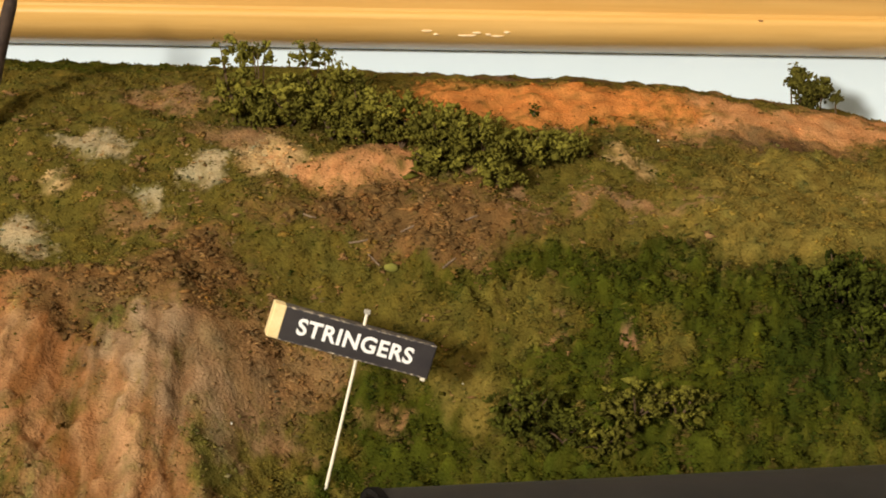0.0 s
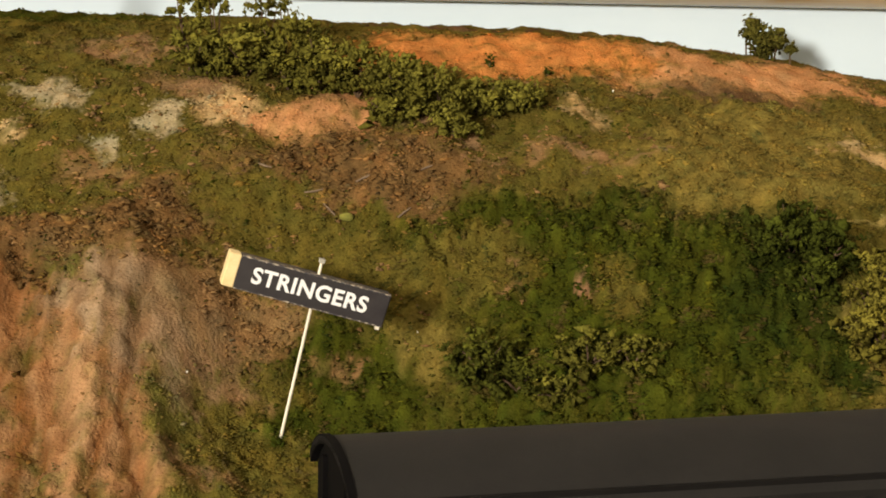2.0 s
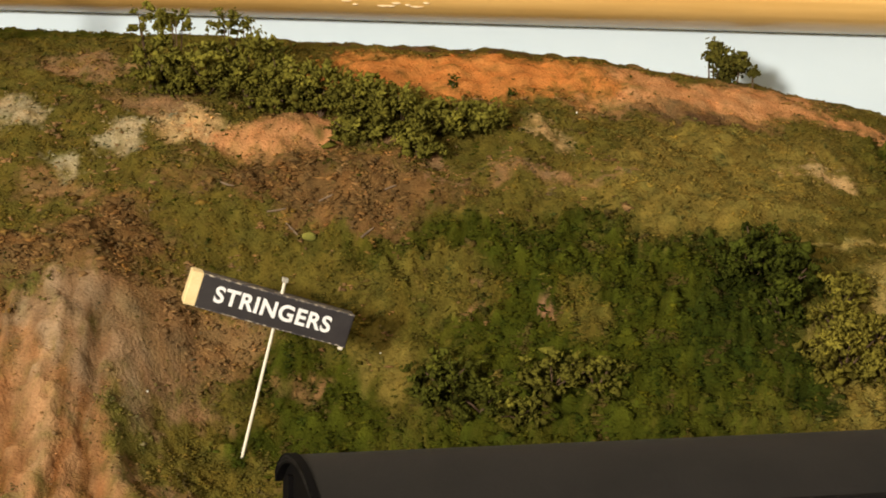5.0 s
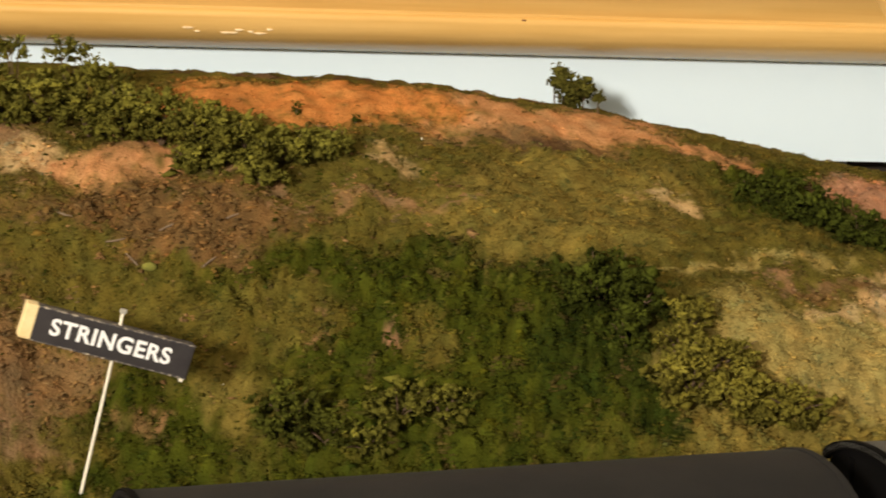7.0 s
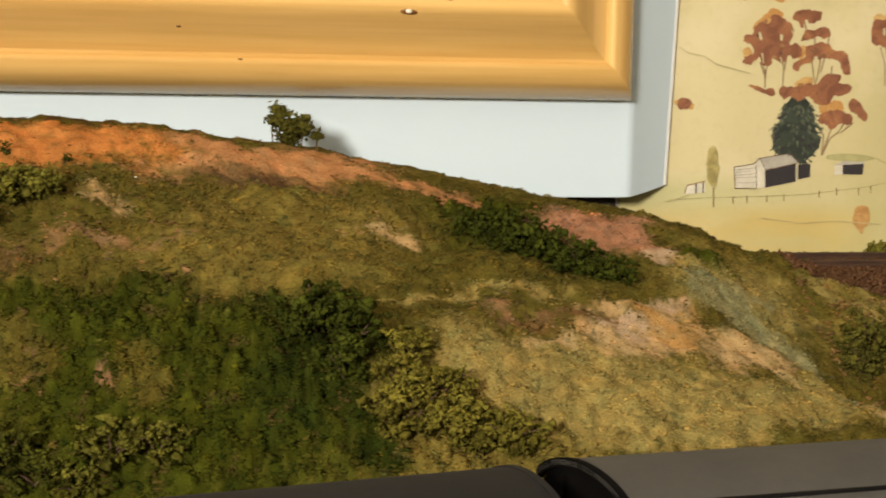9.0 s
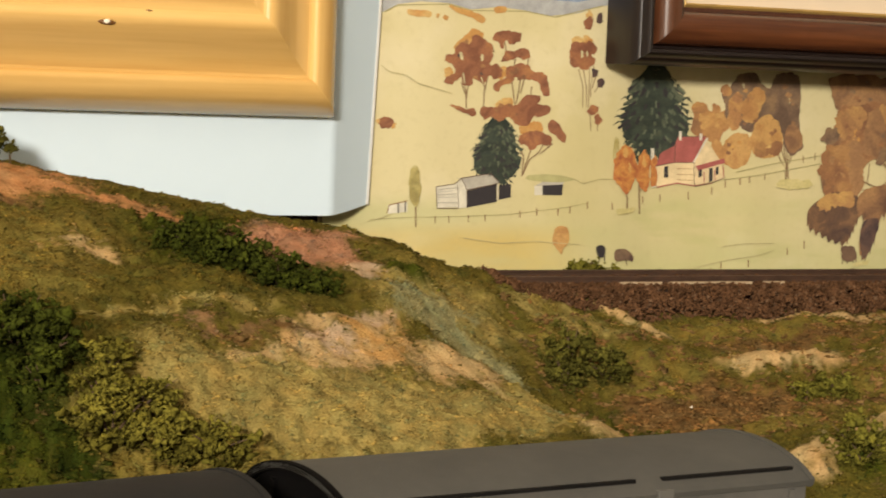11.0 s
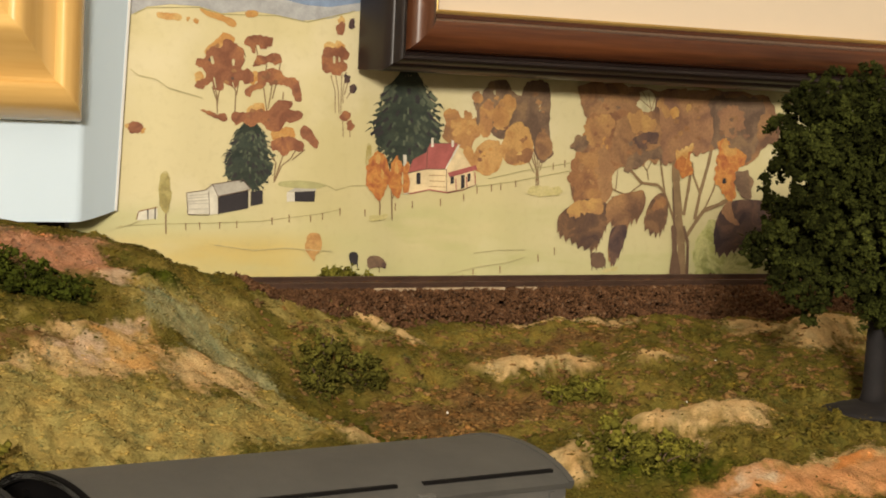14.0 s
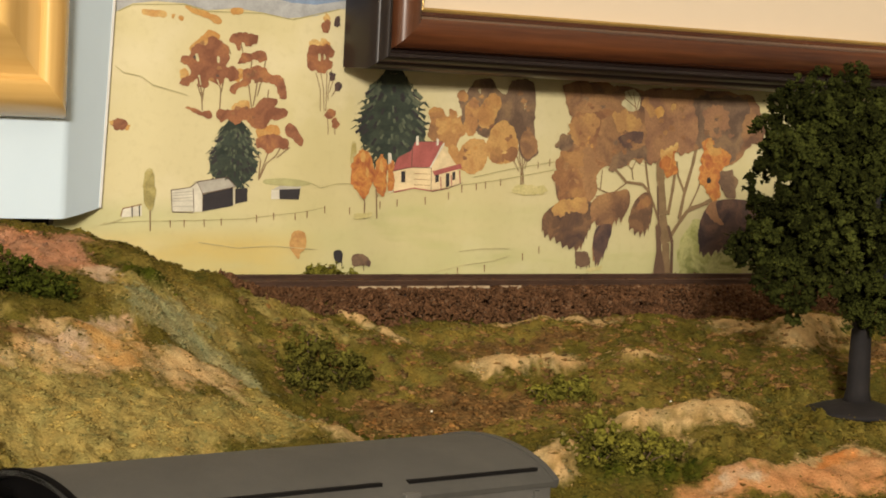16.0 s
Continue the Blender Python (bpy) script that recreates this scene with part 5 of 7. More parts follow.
p.wash(W_AMBER, 0.0004, (0.3313, 0.1048), (0.3336, 0.1080), (0.3364, 0.1091), (0.3392, 0.1095), (0.3414, 0.1071), (0.3413, 0.1033), (0.3398, 0.1001), (0.3366, 0.0986), (0.3328, 0.0999), (0.3303, 0.1019))
p.wash(W_AMBER, 0.0004, (0.3413, 0.1089), (0.3428, 0.1131), (0.3460, 0.1154), (0.3489, 0.1144), (0.3516, 0.1117), (0.3531, 0.1078), (0.3525, 0.1043), (0.3492, 0.1021), (0.3446, 0.1023), (0.3416, 0.1043))
p.wash(W_SIENNA, 0.0004, (0.3424, 0.1054), (0.3452, 0.1069), (0.3478, 0.1056), (0.3475, 0.1027), (0.3438, 0.1023))
p.wash(W_SIENNA, 0.0004, (0.3482, 0.1052), (0.3506, 0.1074), (0.3528, 0.1057), (0.3513, 0.1032), (0.3488, 0.1028))
p.wash(P_PAPER, 0.0001, (0.3542, 0.1213), (0.3548, 0.1217), (0.3549, 0.1196), (0.3545, 0.1192))
p.wash(P_PAPER, 0.0001, (0.3372, 0.1245), (0.3380, 0.1248), (0.3381, 0.1231))
p.dabs((W_AMBER, W_GOLD, W_SIENNA), 0.3361, 0.1038, 0.0034, 0.0038, 6, 0.0008)
p.dabs((W_AMBER, W_SIENNA, W_GOLD), 0.3472, 0.1087, 0.0034, 0.0048, 6, 0.0008)
p.dabs((W_AUTUMN, W_SIENNA, W_AMBER), 0.3393, 0.1184, 0.0052, 0.0065, 9, 0.0008)
p.dabs((W_TAUPE, W_UMBER), 0.3540, 0.1172, 0.0031, 0.0083, 8, 0.0008)
p.dabs((W_AUTUMN, W_AMBER), 0.3274, 0.1126, 0.0045, 0.0045, 5, 0.0007)
p.done()
p = painting("painted_shed", "white weatherboard shed painted with open dark bays")
p.shape(P_WHITE, (0.2363, 0.0916), (0.2422, 0.0924), (0.2434, 0.0856), (0.2369, 0.0855))
p.shape(P_WHITE, (0.2422, 0.0924), (0.2443, 0.0940), (0.2461, 0.0908), (0.2464, 0.0856), (0.2434, 0.0854))
p.shape(P_GREY, (0.2425, 0.0940), (0.2536, 0.0955), (0.2564, 0.0930), (0.2461, 0.0908), (0.2443, 0.0940))
p.shape(P_INK, (0.2462, 0.0905), (0.2557, 0.0926), (0.2559, 0.0874), (0.2464, 0.0856))
p.shape(P_INK, (0.2564, 0.0923), (0.2603, 0.0927), (0.2605, 0.0888), (0.2566, 0.0880))
p.stroke(P_WHITE, 0.00034, (0.2560, 0.0926), (0.2562, 0.0877))
p.stroke(P_GREY, 0.00020, (0.2368, 0.0900), (0.2432, 0.0905))
p.stroke(P_GREY, 0.00020, (0.2368, 0.0884), (0.2433, 0.0887))
p.shape(P_WHITE, (0.2222, 0.0860), (0.2279, 0.0870), (0.2280, 0.0842), (0.2223, 0.0835))
p.stroke(P_INK, 0.00041, (0.2252, 0.0867), (0.2253, 0.0837))
p.stroke(P_INK, 0.00041, (0.2273, 0.0870), (0.2274, 0.0840))
p.stroke(P_UMBER, 0.00033, (0.2220, 0.0838), (0.2225, 0.0860), (0.2279, 0.0874))
p.done()
p = painting("painted_shed", "small painted shed with a pale roof")
p.shape(P_WHITE, (0.2680, 0.0922), (0.2705, 0.0922), (0.2707, 0.0896), (0.2681, 0.0895))
p.shape(P_INK, (0.2705, 0.0925), (0.2772, 0.0930), (0.2769, 0.0896), (0.2707, 0.0896))
p.shape(P_GREY, (0.2680, 0.0922), (0.2705, 0.0935), (0.2775, 0.0940), (0.2772, 0.0928), (0.2705, 0.0924))
p.done()
p = painting("painted_fence", "brown painted fence post or rail line")
p.stroke(P_OLIVE, 0.00035, (0.2774, 0.0952), (0.2810, 0.0944), (0.2839, 0.0931), (0.2895, 0.0945), (0.2952, 0.0946))
p.done()
p = painting("painted_fence", "brown painted fence post or rail line")
p.blob(0.2726, 0.0946, 0.0074, 0.0012, P_MOSS)
p.done()
p = painting("painted_fence", "brown painted fence post or rail line")
p.stroke(P_OLIVE, 0.00024, (0.2170, 0.0818), (0.2288, 0.0826), (0.2444, 0.0830), (0.2604, 0.0837), (0.2786, 0.0860), (0.2857, 0.0874))
p.done()
p = painting("painted_fence", "brown painted fence post or rail line")
p.stroke(P_UMBER, 0.00033, (0.2365, 0.0830), (0.2366, 0.0809))
p.done()
p = painting("painted_fence", "brown painted fence post or rail line")
p.stroke(P_UMBER, 0.00034, (0.2408, 0.0832), (0.2409, 0.0811))
p.done()
p = painting("painted_fence", "brown painted fence post or rail line")
p.stroke(P_UMBER, 0.00034, (0.2470, 0.0834), (0.2471, 0.0813))
p.done()
p = painting("painted_fence", "brown painted fence post or rail line")
p.stroke(P_UMBER, 0.00034, (0.2523, 0.0837), (0.2524, 0.0816))
p.done()
p = painting("painted_fence", "brown painted fence post or rail line")
p.stroke(P_UMBER, 0.00035, (0.2636, 0.0848), (0.2637, 0.0827))
p.done()
p = painting("painted_fence", "brown painted fence post or rail line")
p.stroke(P_UMBER, 0.00035, (0.2690, 0.0856), (0.2691, 0.0834))
p.done()
p = painting("painted_fence", "brown painted fence post or rail line")
p.stroke(P_UMBER, 0.00035, (0.2758, 0.0856), (0.2759, 0.0835))
p.done()
p = painting("painted_fence", "brown painted fence post or rail line")
p.stroke(P_UMBER, 0.00035, (0.2797, 0.0863), (0.2798, 0.0842))
p.done()
p = painting("painted_fence", "brown painted fence post or rail line")
p.stroke(P_UMBER, 0.00036, (0.2856, 0.0878), (0.2857, 0.0856))
p.done()
p = painting("painted_fence", "brown painted fence post or rail line")
p.stroke(P_UMBER, 0.00036, (0.2942, 0.0875), (0.2943, 0.0853))
p.done()
p = painting("painted_fence", "brown painted fence post or rail line")
p.stroke(P_UMBER, 0.00037, (0.3051, 0.0894), (0.3052, 0.0871))
p.done()
p = painting("painted_fence", "brown painted fence post or rail line")
p.stroke(P_UMBER, 0.00037, (0.3112, 0.0901), (0.3113, 0.0879))
p.done()
p = painting("painted_fence", "brown painted fence post or rail line")
p.stroke(P_UMBER, 0.00037, (0.3208, 0.0910), (0.3210, 0.0887))
p.done()
p = painting("painted_fence", "brown painted fence post or rail line")
p.stroke(P_UMBER, 0.00038, (0.3288, 0.0926), (0.3289, 0.0904))
p.done()
p = painting("painted_fence", "brown painted fence post or rail line")
p.stroke(P_UMBER, 0.00038, (0.3332, 0.0950), (0.3333, 0.0927))
p.done()
p = painting("painted_fence", "brown painted fence post or rail line")
p.stroke(P_UMBER, 0.00038, (0.3380, 0.0958), (0.3382, 0.0935))
p.done()
p = painting("painted_fence", "brown painted fence post or rail line")
p.stroke(P_UMBER, 0.00038, (0.3413, 0.0964), (0.3414, 0.0941))
p.done()
p = painting("painted_fence", "brown painted fence post or rail line")
p.stroke(P_UMBER, 0.00039, (0.3467, 0.0973), (0.3468, 0.0951))
p.done()
p = painting("painted_fence", "brown painted fence post or rail line")
p.stroke(P_UMBER, 0.00039, (0.3543, 0.0993), (0.3544, 0.0970))
p.done()
p = painting("painted_fence", "brown painted fence post or rail line")
p.stroke(P_UMBER, 0.00039, (0.3605, 0.1030), (0.3606, 0.1007))
p.done()
p = painting("painted_fence", "brown painted fence post or rail line")
p.stroke(P_UMBER, 0.00039, (0.3649, 0.1040), (0.3650, 0.1016))
p.done()
p = painting("painted_fence", "brown painted fence post or rail line")
p.stroke(P_UMBER, 0.00038, (0.3295, 0.0677), (0.3297, 0.0654))
p.done()
p = painting("painted_fence", "brown painted fence post or rail line")
p.stroke(P_UMBER, 0.00039, (0.3423, 0.0704), (0.3425, 0.0681))
p.done()
p = painting("painted_fence", "brown painted fence post or rail line")
p.stroke(P_UMBER, 0.00039, (0.3564, 0.0740), (0.3566, 0.0717))
p.done()
p = painting("painted_fence", "brown painted fence post or rail line")
p.stroke(P_UMBER, 0.00039, (0.3625, 0.0762), (0.3626, 0.0738))
p.done()
p = painting("painted_fence", "brown painted fence post or rail line")
p.stroke(P_UMBER, 0.00038, (0.3331, 0.0694), (0.3332, 0.0671))
p.done()
p = painting("painted_fence", "brown painted fence post or rail line")
p.stroke(P_OLIVE, 0.00025, (0.3327, 0.0950), (0.3471, 0.0970), (0.3670, 0.1006))
p.done()
p = painting("painted_fence", "brown painted fence post or rail line")
p.stroke(P_OLIVE, 0.00025, (0.3367, 0.0975), (0.3490, 0.1002), (0.3669, 0.1031))
p.done()
p = painting("painted_house", "cream painted farmhouse with a red roof")
p.shape(P_CREAM, (0.3086, 0.0983), (0.3154, 0.0998), (0.3224, 0.1000), (0.3227, 0.0931), (0.3157, 0.0936), (0.3099, 0.0922))
p.shape(P_CREAM, (0.3220, 0.1000), (0.3264, 0.1070), (0.3308, 0.1012), (0.3327, 0.0953), (0.3227, 0.0931))
p.shape(P_RED, (0.3091, 0.0993), (0.3107, 0.1028), (0.3151, 0.1050), (0.3164, 0.1078), (0.3260, 0.1082), (0.3223, 0.1003), (0.3154, 0.0998), (0.3093, 0.0987))
p.shape(P_RED, (0.3228, 0.0990), (0.3324, 0.1016), (0.3329, 0.1002), (0.3237, 0.0976))
p.shape(P_INK, (0.3121, 0.0987), (0.3135, 0.0988), (0.3137, 0.0953), (0.3123, 0.0953))
p.shape(P_INK, (0.3239, 0.0979), (0.3251, 0.0980), (0.3252, 0.0959), (0.3240, 0.0955))
p.shape(P_INK, (0.3275, 0.0984), (0.3287, 0.0986), (0.3289, 0.0946), (0.3277, 0.0942))
p.shape(P_INK, (0.3297, 0.0988), (0.3307, 0.0991), (0.3308, 0.0967), (0.3298, 0.0963))
p.stroke(P_WHITE, 0.00056, (0.3264, 0.1077), (0.3220, 0.1000))
p.shape(P_WHITE, (0.3167, 0.1095), (0.3175, 0.1095), (0.3176, 0.1068), (0.3168, 0.1067))
p.shape(P_WHITE, (0.3237, 0.1090), (0.3245, 0.1090), (0.3246, 0.1070), (0.3238, 0.1069))
p.shape(P_WHITE, (0.3071, 0.1041), (0.3083, 0.1041), (0.3097, 0.0925), (0.3081, 0.0921))
p.stroke(P_RED, 0.00037, (0.3099, 0.0923), (0.3167, 0.0937), (0.3231, 0.0929), (0.3287, 0.0939))
p.done()
p = painting("painted_outline", "thin drawn line of the painted buildings")
p.stroke(P_PLUM, 0.00022, (0.3091, 0.0993), (0.3107, 0.1028), (0.3151, 0.1050), (0.3164, 0.1078), (0.3260, 0.1082))
p.done()
p = painting("painted_outline", "thin drawn line of the painted buildings")
p.stroke(P_PLUM, 0.00028, (0.3156, 0.1067), (0.3156, 0.1002))
p.done()
p = painting("painted_outline", "thin drawn line of the painted buildings")
p.stroke(P_PLUM, 0.00022, (0.3093, 0.0987), (0.3156, 0.1000), (0.3224, 0.1000))
p.done()
p = painting("painted_outline", "thin drawn line of the painted buildings")
p.stroke(P_PLUM, 0.00022, (0.3224, 0.1000), (0.3227, 0.0931))
p.done()
p = painting("painted_outline", "thin drawn line of the painted buildings")
p.stroke(P_PLUM, 0.00018, (0.3086, 0.0980), (0.3097, 0.0923))
p.done()
p = painting("painted_outline", "thin drawn line of the painted buildings")
p.stroke(P_SIENNA, 0.00019, (0.3165, 0.0981), (0.3221, 0.0981))
p.done()
p = painting("painted_outline", "thin drawn line of the painted buildings")
p.stroke(P_SIENNA, 0.00019, (0.3166, 0.0964), (0.3222, 0.0963))
p.done()
p = painting("painted_outline", "thin drawn line of the painted buildings")
p.stroke(P_SIENNA, 0.00019, (0.3167, 0.0947), (0.3223, 0.0946))
p.done()
p = painting("painted_outline", "thin drawn line of the painted buildings")
p.stroke(P_PLUM, 0.00022, (0.3228, 0.0927), (0.3287, 0.0940), (0.3331, 0.0957))
p.done()
p = painting("painted_outline", "thin drawn line of the painted buildings")
p.stroke(P_RED, 0.00038, (0.3257, 0.0973), (0.3261, 0.0935))
p.done()
p = painting("painted_outline", "thin drawn line of the painted buildings")
p.stroke(P_RED, 0.00038, (0.3293, 0.0980), (0.3297, 0.0946))
p.done()
p = painting("painted_outline", "thin drawn line of the painted buildings")
p.stroke(P_RED, 0.00038, (0.3321, 0.0995), (0.3325, 0.0957))
p.done()
p = painting("painted_outline", "thin drawn line of the painted buildings")
p.stroke(P_PLUM, 0.00022, (0.2363, 0.0916), (0.2422, 0.0925), (0.2443, 0.0942), (0.2536, 0.0957), (0.2565, 0.0930))
p.done()
p = painting("painted_outline", "thin drawn line of the painted buildings")
p.stroke(P_PLUM, 0.00022, (0.2363, 0.0916), (0.2369, 0.0854), (0.2434, 0.0853))
p.done()
p = painting("painted_outline", "thin drawn line of the painted buildings")
p.stroke(P_PLUM, 0.00020, (0.2443, 0.0940), (0.2461, 0.0908), (0.2560, 0.0928))
p.done()
p = painting("painted_outline", "thin drawn line of the painted buildings")
p.stroke(P_PLUM, 0.00020, (0.2431, 0.0921), (0.2436, 0.0854))
p.done()
p = painting("painted_outline", "thin drawn line of the painted buildings")
p.stroke(P_PLUM, 0.00020, (0.2461, 0.0908), (0.2464, 0.0855))
p.done()
p = painting("painted_outline", "thin drawn line of the painted buildings")
p.stroke(P_GREY, 0.00017, (0.2369, 0.0870), (0.2433, 0.0871))
p.done()
p = painting("painted_outline", "thin drawn line of the painted buildings")
p.stroke(P_GREY, 0.00017, (0.2367, 0.0908), (0.2431, 0.0914))
p.done()
p = painting("painted_outline", "thin drawn line of the painted buildings")
p.stroke(P_GREY, 0.00017, (0.2368, 0.0892), (0.2432, 0.0897))
p.done()
p = painting("painted_outline", "thin drawn line of the painted buildings")
p.stroke(P_GREY, 0.00017, (0.2478, 0.0933), (0.2498, 0.0917))
p.done()
p = painting("painted_outline", "thin drawn line of the painted buildings")
p.stroke(P_GREY, 0.00017, (0.2510, 0.0938), (0.2532, 0.0924))
p.done()
p = painting("painted_tree", "thin yellow-green painted poplar")
p.stroke(P_BARK, 0.00045, (0.2300, 0.0903), (0.2305, 0.0799))
p.wash(W_OLIVE, 0.0002, (0.2280, 0.0927), (0.2282, 0.0962), (0.2292, 0.0975), (0.2302, 0.0975), (0.2312, 0.0944), (0.2318, 0.0912), (0.2316, 0.0886), (0.2303, 0.0857), (0.2289, 0.0870), (0.2281, 0.0895))
p.done()
p = painting("painted_tree", "amber painted poplars beside the house")
p.stroke(P_BARK, 0.00058, (0.2983, 0.0923), (0.2993, 0.0889), (0.2993, 0.0842))
p.stroke(P_BARK, 0.00034, (0.2967, 0.0933), (0.2990, 0.0903))
p.stroke(P_BARK, 0.00034, (0.3002, 0.0930), (0.2994, 0.0903))
p.stroke(P_BARK, 0.00062, (0.3033, 0.0933), (0.3040, 0.0842))
p.stroke(P_BARK, 0.00034, (0.3048, 0.0942), (0.3038, 0.0907))
p.wash(W_OLIVE, 0.0002, (0.2934, 0.1054), (0.2941, 0.1075), (0.2953, 0.1065), (0.2955, 0.1024), (0.2949, 0.0997), (0.2937, 0.1007))
p.wash(W_FIRE, 0.0005, (0.2938, 0.0973), (0.2941, 0.1007), (0.2955, 0.1031), (0.2969, 0.1052), (0.2988, 0.1049), (0.3009, 0.1026), (0.3022, 0.0999), (0.3024, 0.0961), (0.3010, 0.0931), (0.2992, 0.0906), (0.2968, 0.0920), (0.2948, 0.0943))
p.wash(W_FIRE, 0.0005, (0.3029, 0.1009), (0.3040, 0.1030), (0.3051, 0.1034), (0.3068, 0.1007), (0.3074, 0.0976), (0.3072, 0.0942), (0.3057, 0.0914), (0.3037, 0.0928), (0.3024, 0.0961))
p.wash(W_FIRE, 0.0005, (0.3072, 0.1007), (0.3087, 0.1021), (0.3097, 0.0977), (0.3096, 0.0929), (0.3080, 0.0932), (0.3074, 0.0966))
p.wash(W_GOLD, 0.0004, (0.2973, 0.1042), (0.2985, 0.1035), (0.2983, 0.1008), (0.2971, 0.1018))
p.wash(W_GOLD, 0.0004, (0.3044, 0.1020), (0.3054, 0.1010), (0.3052, 0.0983), (0.3041, 0.0996))
p.wash(W_GOLD, 0.0004, (0.2991, 0.0998), (0.3003, 0.0985), (0.2997, 0.0961))
p.done()
p = painting("painted_tree", "great spreading painted tree with brown autumn leaves")
p.wash(W_GREEN, 0.0009, (0.4190, 0.0757), (0.4242, 0.0851), (0.4291, 0.0833), (0.4308, 0.0757), (0.4418, 0.0746), (0.4445, 0.0700), (0.4423, 0.0670), (0.4220, 0.0670), (0.4196, 0.0701))
p.stroke(P_BARK, 0.00378, (0.4143, 0.0667), (0.4135, 0.0775), (0.4115, 0.0869), (0.4098, 0.0980), (0.4089, 0.1045))
p.stroke(P_BARK, 0.00155, (0.4152, 0.0794), (0.4191, 0.0847), (0.4221, 0.0885), (0.4286, 0.0908), (0.4343, 0.0938))
p.stroke(P_BARK, 0.00103, (0.4108, 0.0831), (0.4076, 0.0894), (0.4050, 0.0942), (0.4021, 0.0967), (0.3952, 0.0973), (0.3909, 0.1009), (0.3867, 0.1037))
p.stroke(P_BARK, 0.00086, (0.4050, 0.0942), (0.4037, 0.0997), (0.4024, 0.1052))
p.stroke(P_BARK, 0.00138, (0.4138, 0.0869), (0.4151, 0.0944), (0.4160, 0.1019))
p.stroke(P_BARK, 0.00138, (0.4186, 0.0855), (0.4203, 0.0945), (0.4229, 0.1039), (0.4239, 0.1092))
p.stroke(P_BARK, 0.00086, (0.4203, 0.0941), (0.4171, 0.1000), (0.4163, 0.1045))
p.stroke(P_BARK, 0.00052, (0.4250, 0.0946), (0.4269, 0.1002))
p.stroke(P_BARK, 0.00069, (0.4221, 0.0885), (0.4254, 0.0953), (0.4273, 0.1021))
p.stroke(P_BARK, 0.00052, (0.3957, 0.0973), (0.3892, 0.0932), (0.3847, 0.0946), (0.3814, 0.0963))
p.stroke(P_BARK, 0.00043, (0.3847, 0.0946), (0.3851, 0.1011))
p.stroke(P_BARK, 0.00043, (0.3883, 0.0935), (0.3830, 0.0924))
p.stroke(P_BARK, 0.00043, (0.3979, 0.0981), (0.3972, 0.1014), (0.3988, 0.1044))
p.stroke(P_BARK, 0.00034, (0.3972, 0.1014), (0.3943, 0.1039))
p.stroke(P_BARK, 0.00052, (0.3987, 0.1198), (0.3978, 0.1262))
p.stroke(P_BARK, 0.00041, (0.3981, 0.1216), (0.3925, 0.1247))
p.stroke(P_BARK, 0.00041, (0.3981, 0.1216), (0.4010, 0.1258))
p.stroke(P_BARK, 0.00034, (0.3980, 0.1231), (0.3950, 0.1270))
p.stroke(P_TRUNK_DARK, 0.00138, (0.4166, 0.0670), (0.4163, 0.0776), (0.4141, 0.0832))
p.stroke(P_TRUNK_DARK, 0.00086, (0.4099, 0.0831), (0.4085, 0.0961))
p.wash(P_TRUNK_DARK, 0.0002, (0.4091, 0.0671), (0.4095, 0.0757), (0.4085, 0.0831), (0.4109, 0.0824), (0.4118, 0.0757), (0.4138, 0.0671))
p.wash(W_UMBER, 0.0009, (0.3694, 0.1276), (0.3824, 0.1290), (0.4005, 0.1272), (0.4235, 0.1286), (0.4451, 0.1269), (0.4484, 0.1160), (0.4409, 0.1062), (0.4357, 0.1038), (0.4287, 0.1093), (0.4207, 0.1076), (0.4133, 0.1070), (0.4066, 0.1039), (0.3997, 0.1052), (0.3931, 0.1021), (0.3842, 0.1011), (0.3822, 0.0916), (0.3740, 0.0890), (0.3686, 0.0918), (0.3676, 0.1007), (0.3707, 0.1076), (0.3728, 0.1142), (0.3697, 0.1223))
p.wash(P_PAPER, 0.0004, (0.3903, 0.1239), (0.3924, 0.1265), (0.3968, 0.1274), (0.3993, 0.1242), (0.3977, 0.1205), (0.3937, 0.1207))
p.stroke(P_BARK, 0.00040, (0.3978, 0.1198), (0.3960, 0.1263))
p.stroke(P_BARK, 0.00040, (0.3972, 0.1216), (0.3920, 0.1247))
p.stroke(P_BARK, 0.00040, (0.3977, 0.1209), (0.3992, 0.1261))
p.stroke(P_BARK, 0.00040, (0.3957, 0.1241), (0.3932, 0.1269))
p.wash(W_UMBER, 0.0009, (0.3690, 0.1273), (0.3759, 0.1287), (0.3847, 0.1283), (0.3905, 0.1271), (0.3925, 0.1239), (0.3904, 0.1220), (0.3875, 0.1194), (0.3843, 0.1211), (0.3813, 0.1184), (0.3774, 0.1183), (0.3742, 0.1196), (0.3707, 0.1209), (0.3696, 0.1241))
p.wash(W_SIENNA, 0.0009, (0.3723, 0.1159), (0.3748, 0.1185), (0.3800, 0.1195), (0.3830, 0.1199), (0.3874, 0.1208), (0.3911, 0.1192), (0.3932, 0.1141), (0.3918, 0.1082), (0.3885, 0.1041), (0.3833, 0.1018), (0.3797, 0.1028), (0.3772, 0.1078), (0.3745, 0.1088), (0.3718, 0.1105))
p.wash(W_GOLDEN, 0.0009, (0.3717, 0.1123), (0.3736, 0.1167), (0.3774, 0.1183), (0.3813, 0.1184), (0.3829, 0.1152), (0.3809, 0.1112), (0.3780, 0.1086), (0.3736, 0.1088))
p.wash(W_TAUPE, 0.0009, (0.3667, 0.1086), (0.3691, 0.1119), (0.3722, 0.1109), (0.3728, 0.1081), (0.3703, 0.1065), (0.3672, 0.1072))
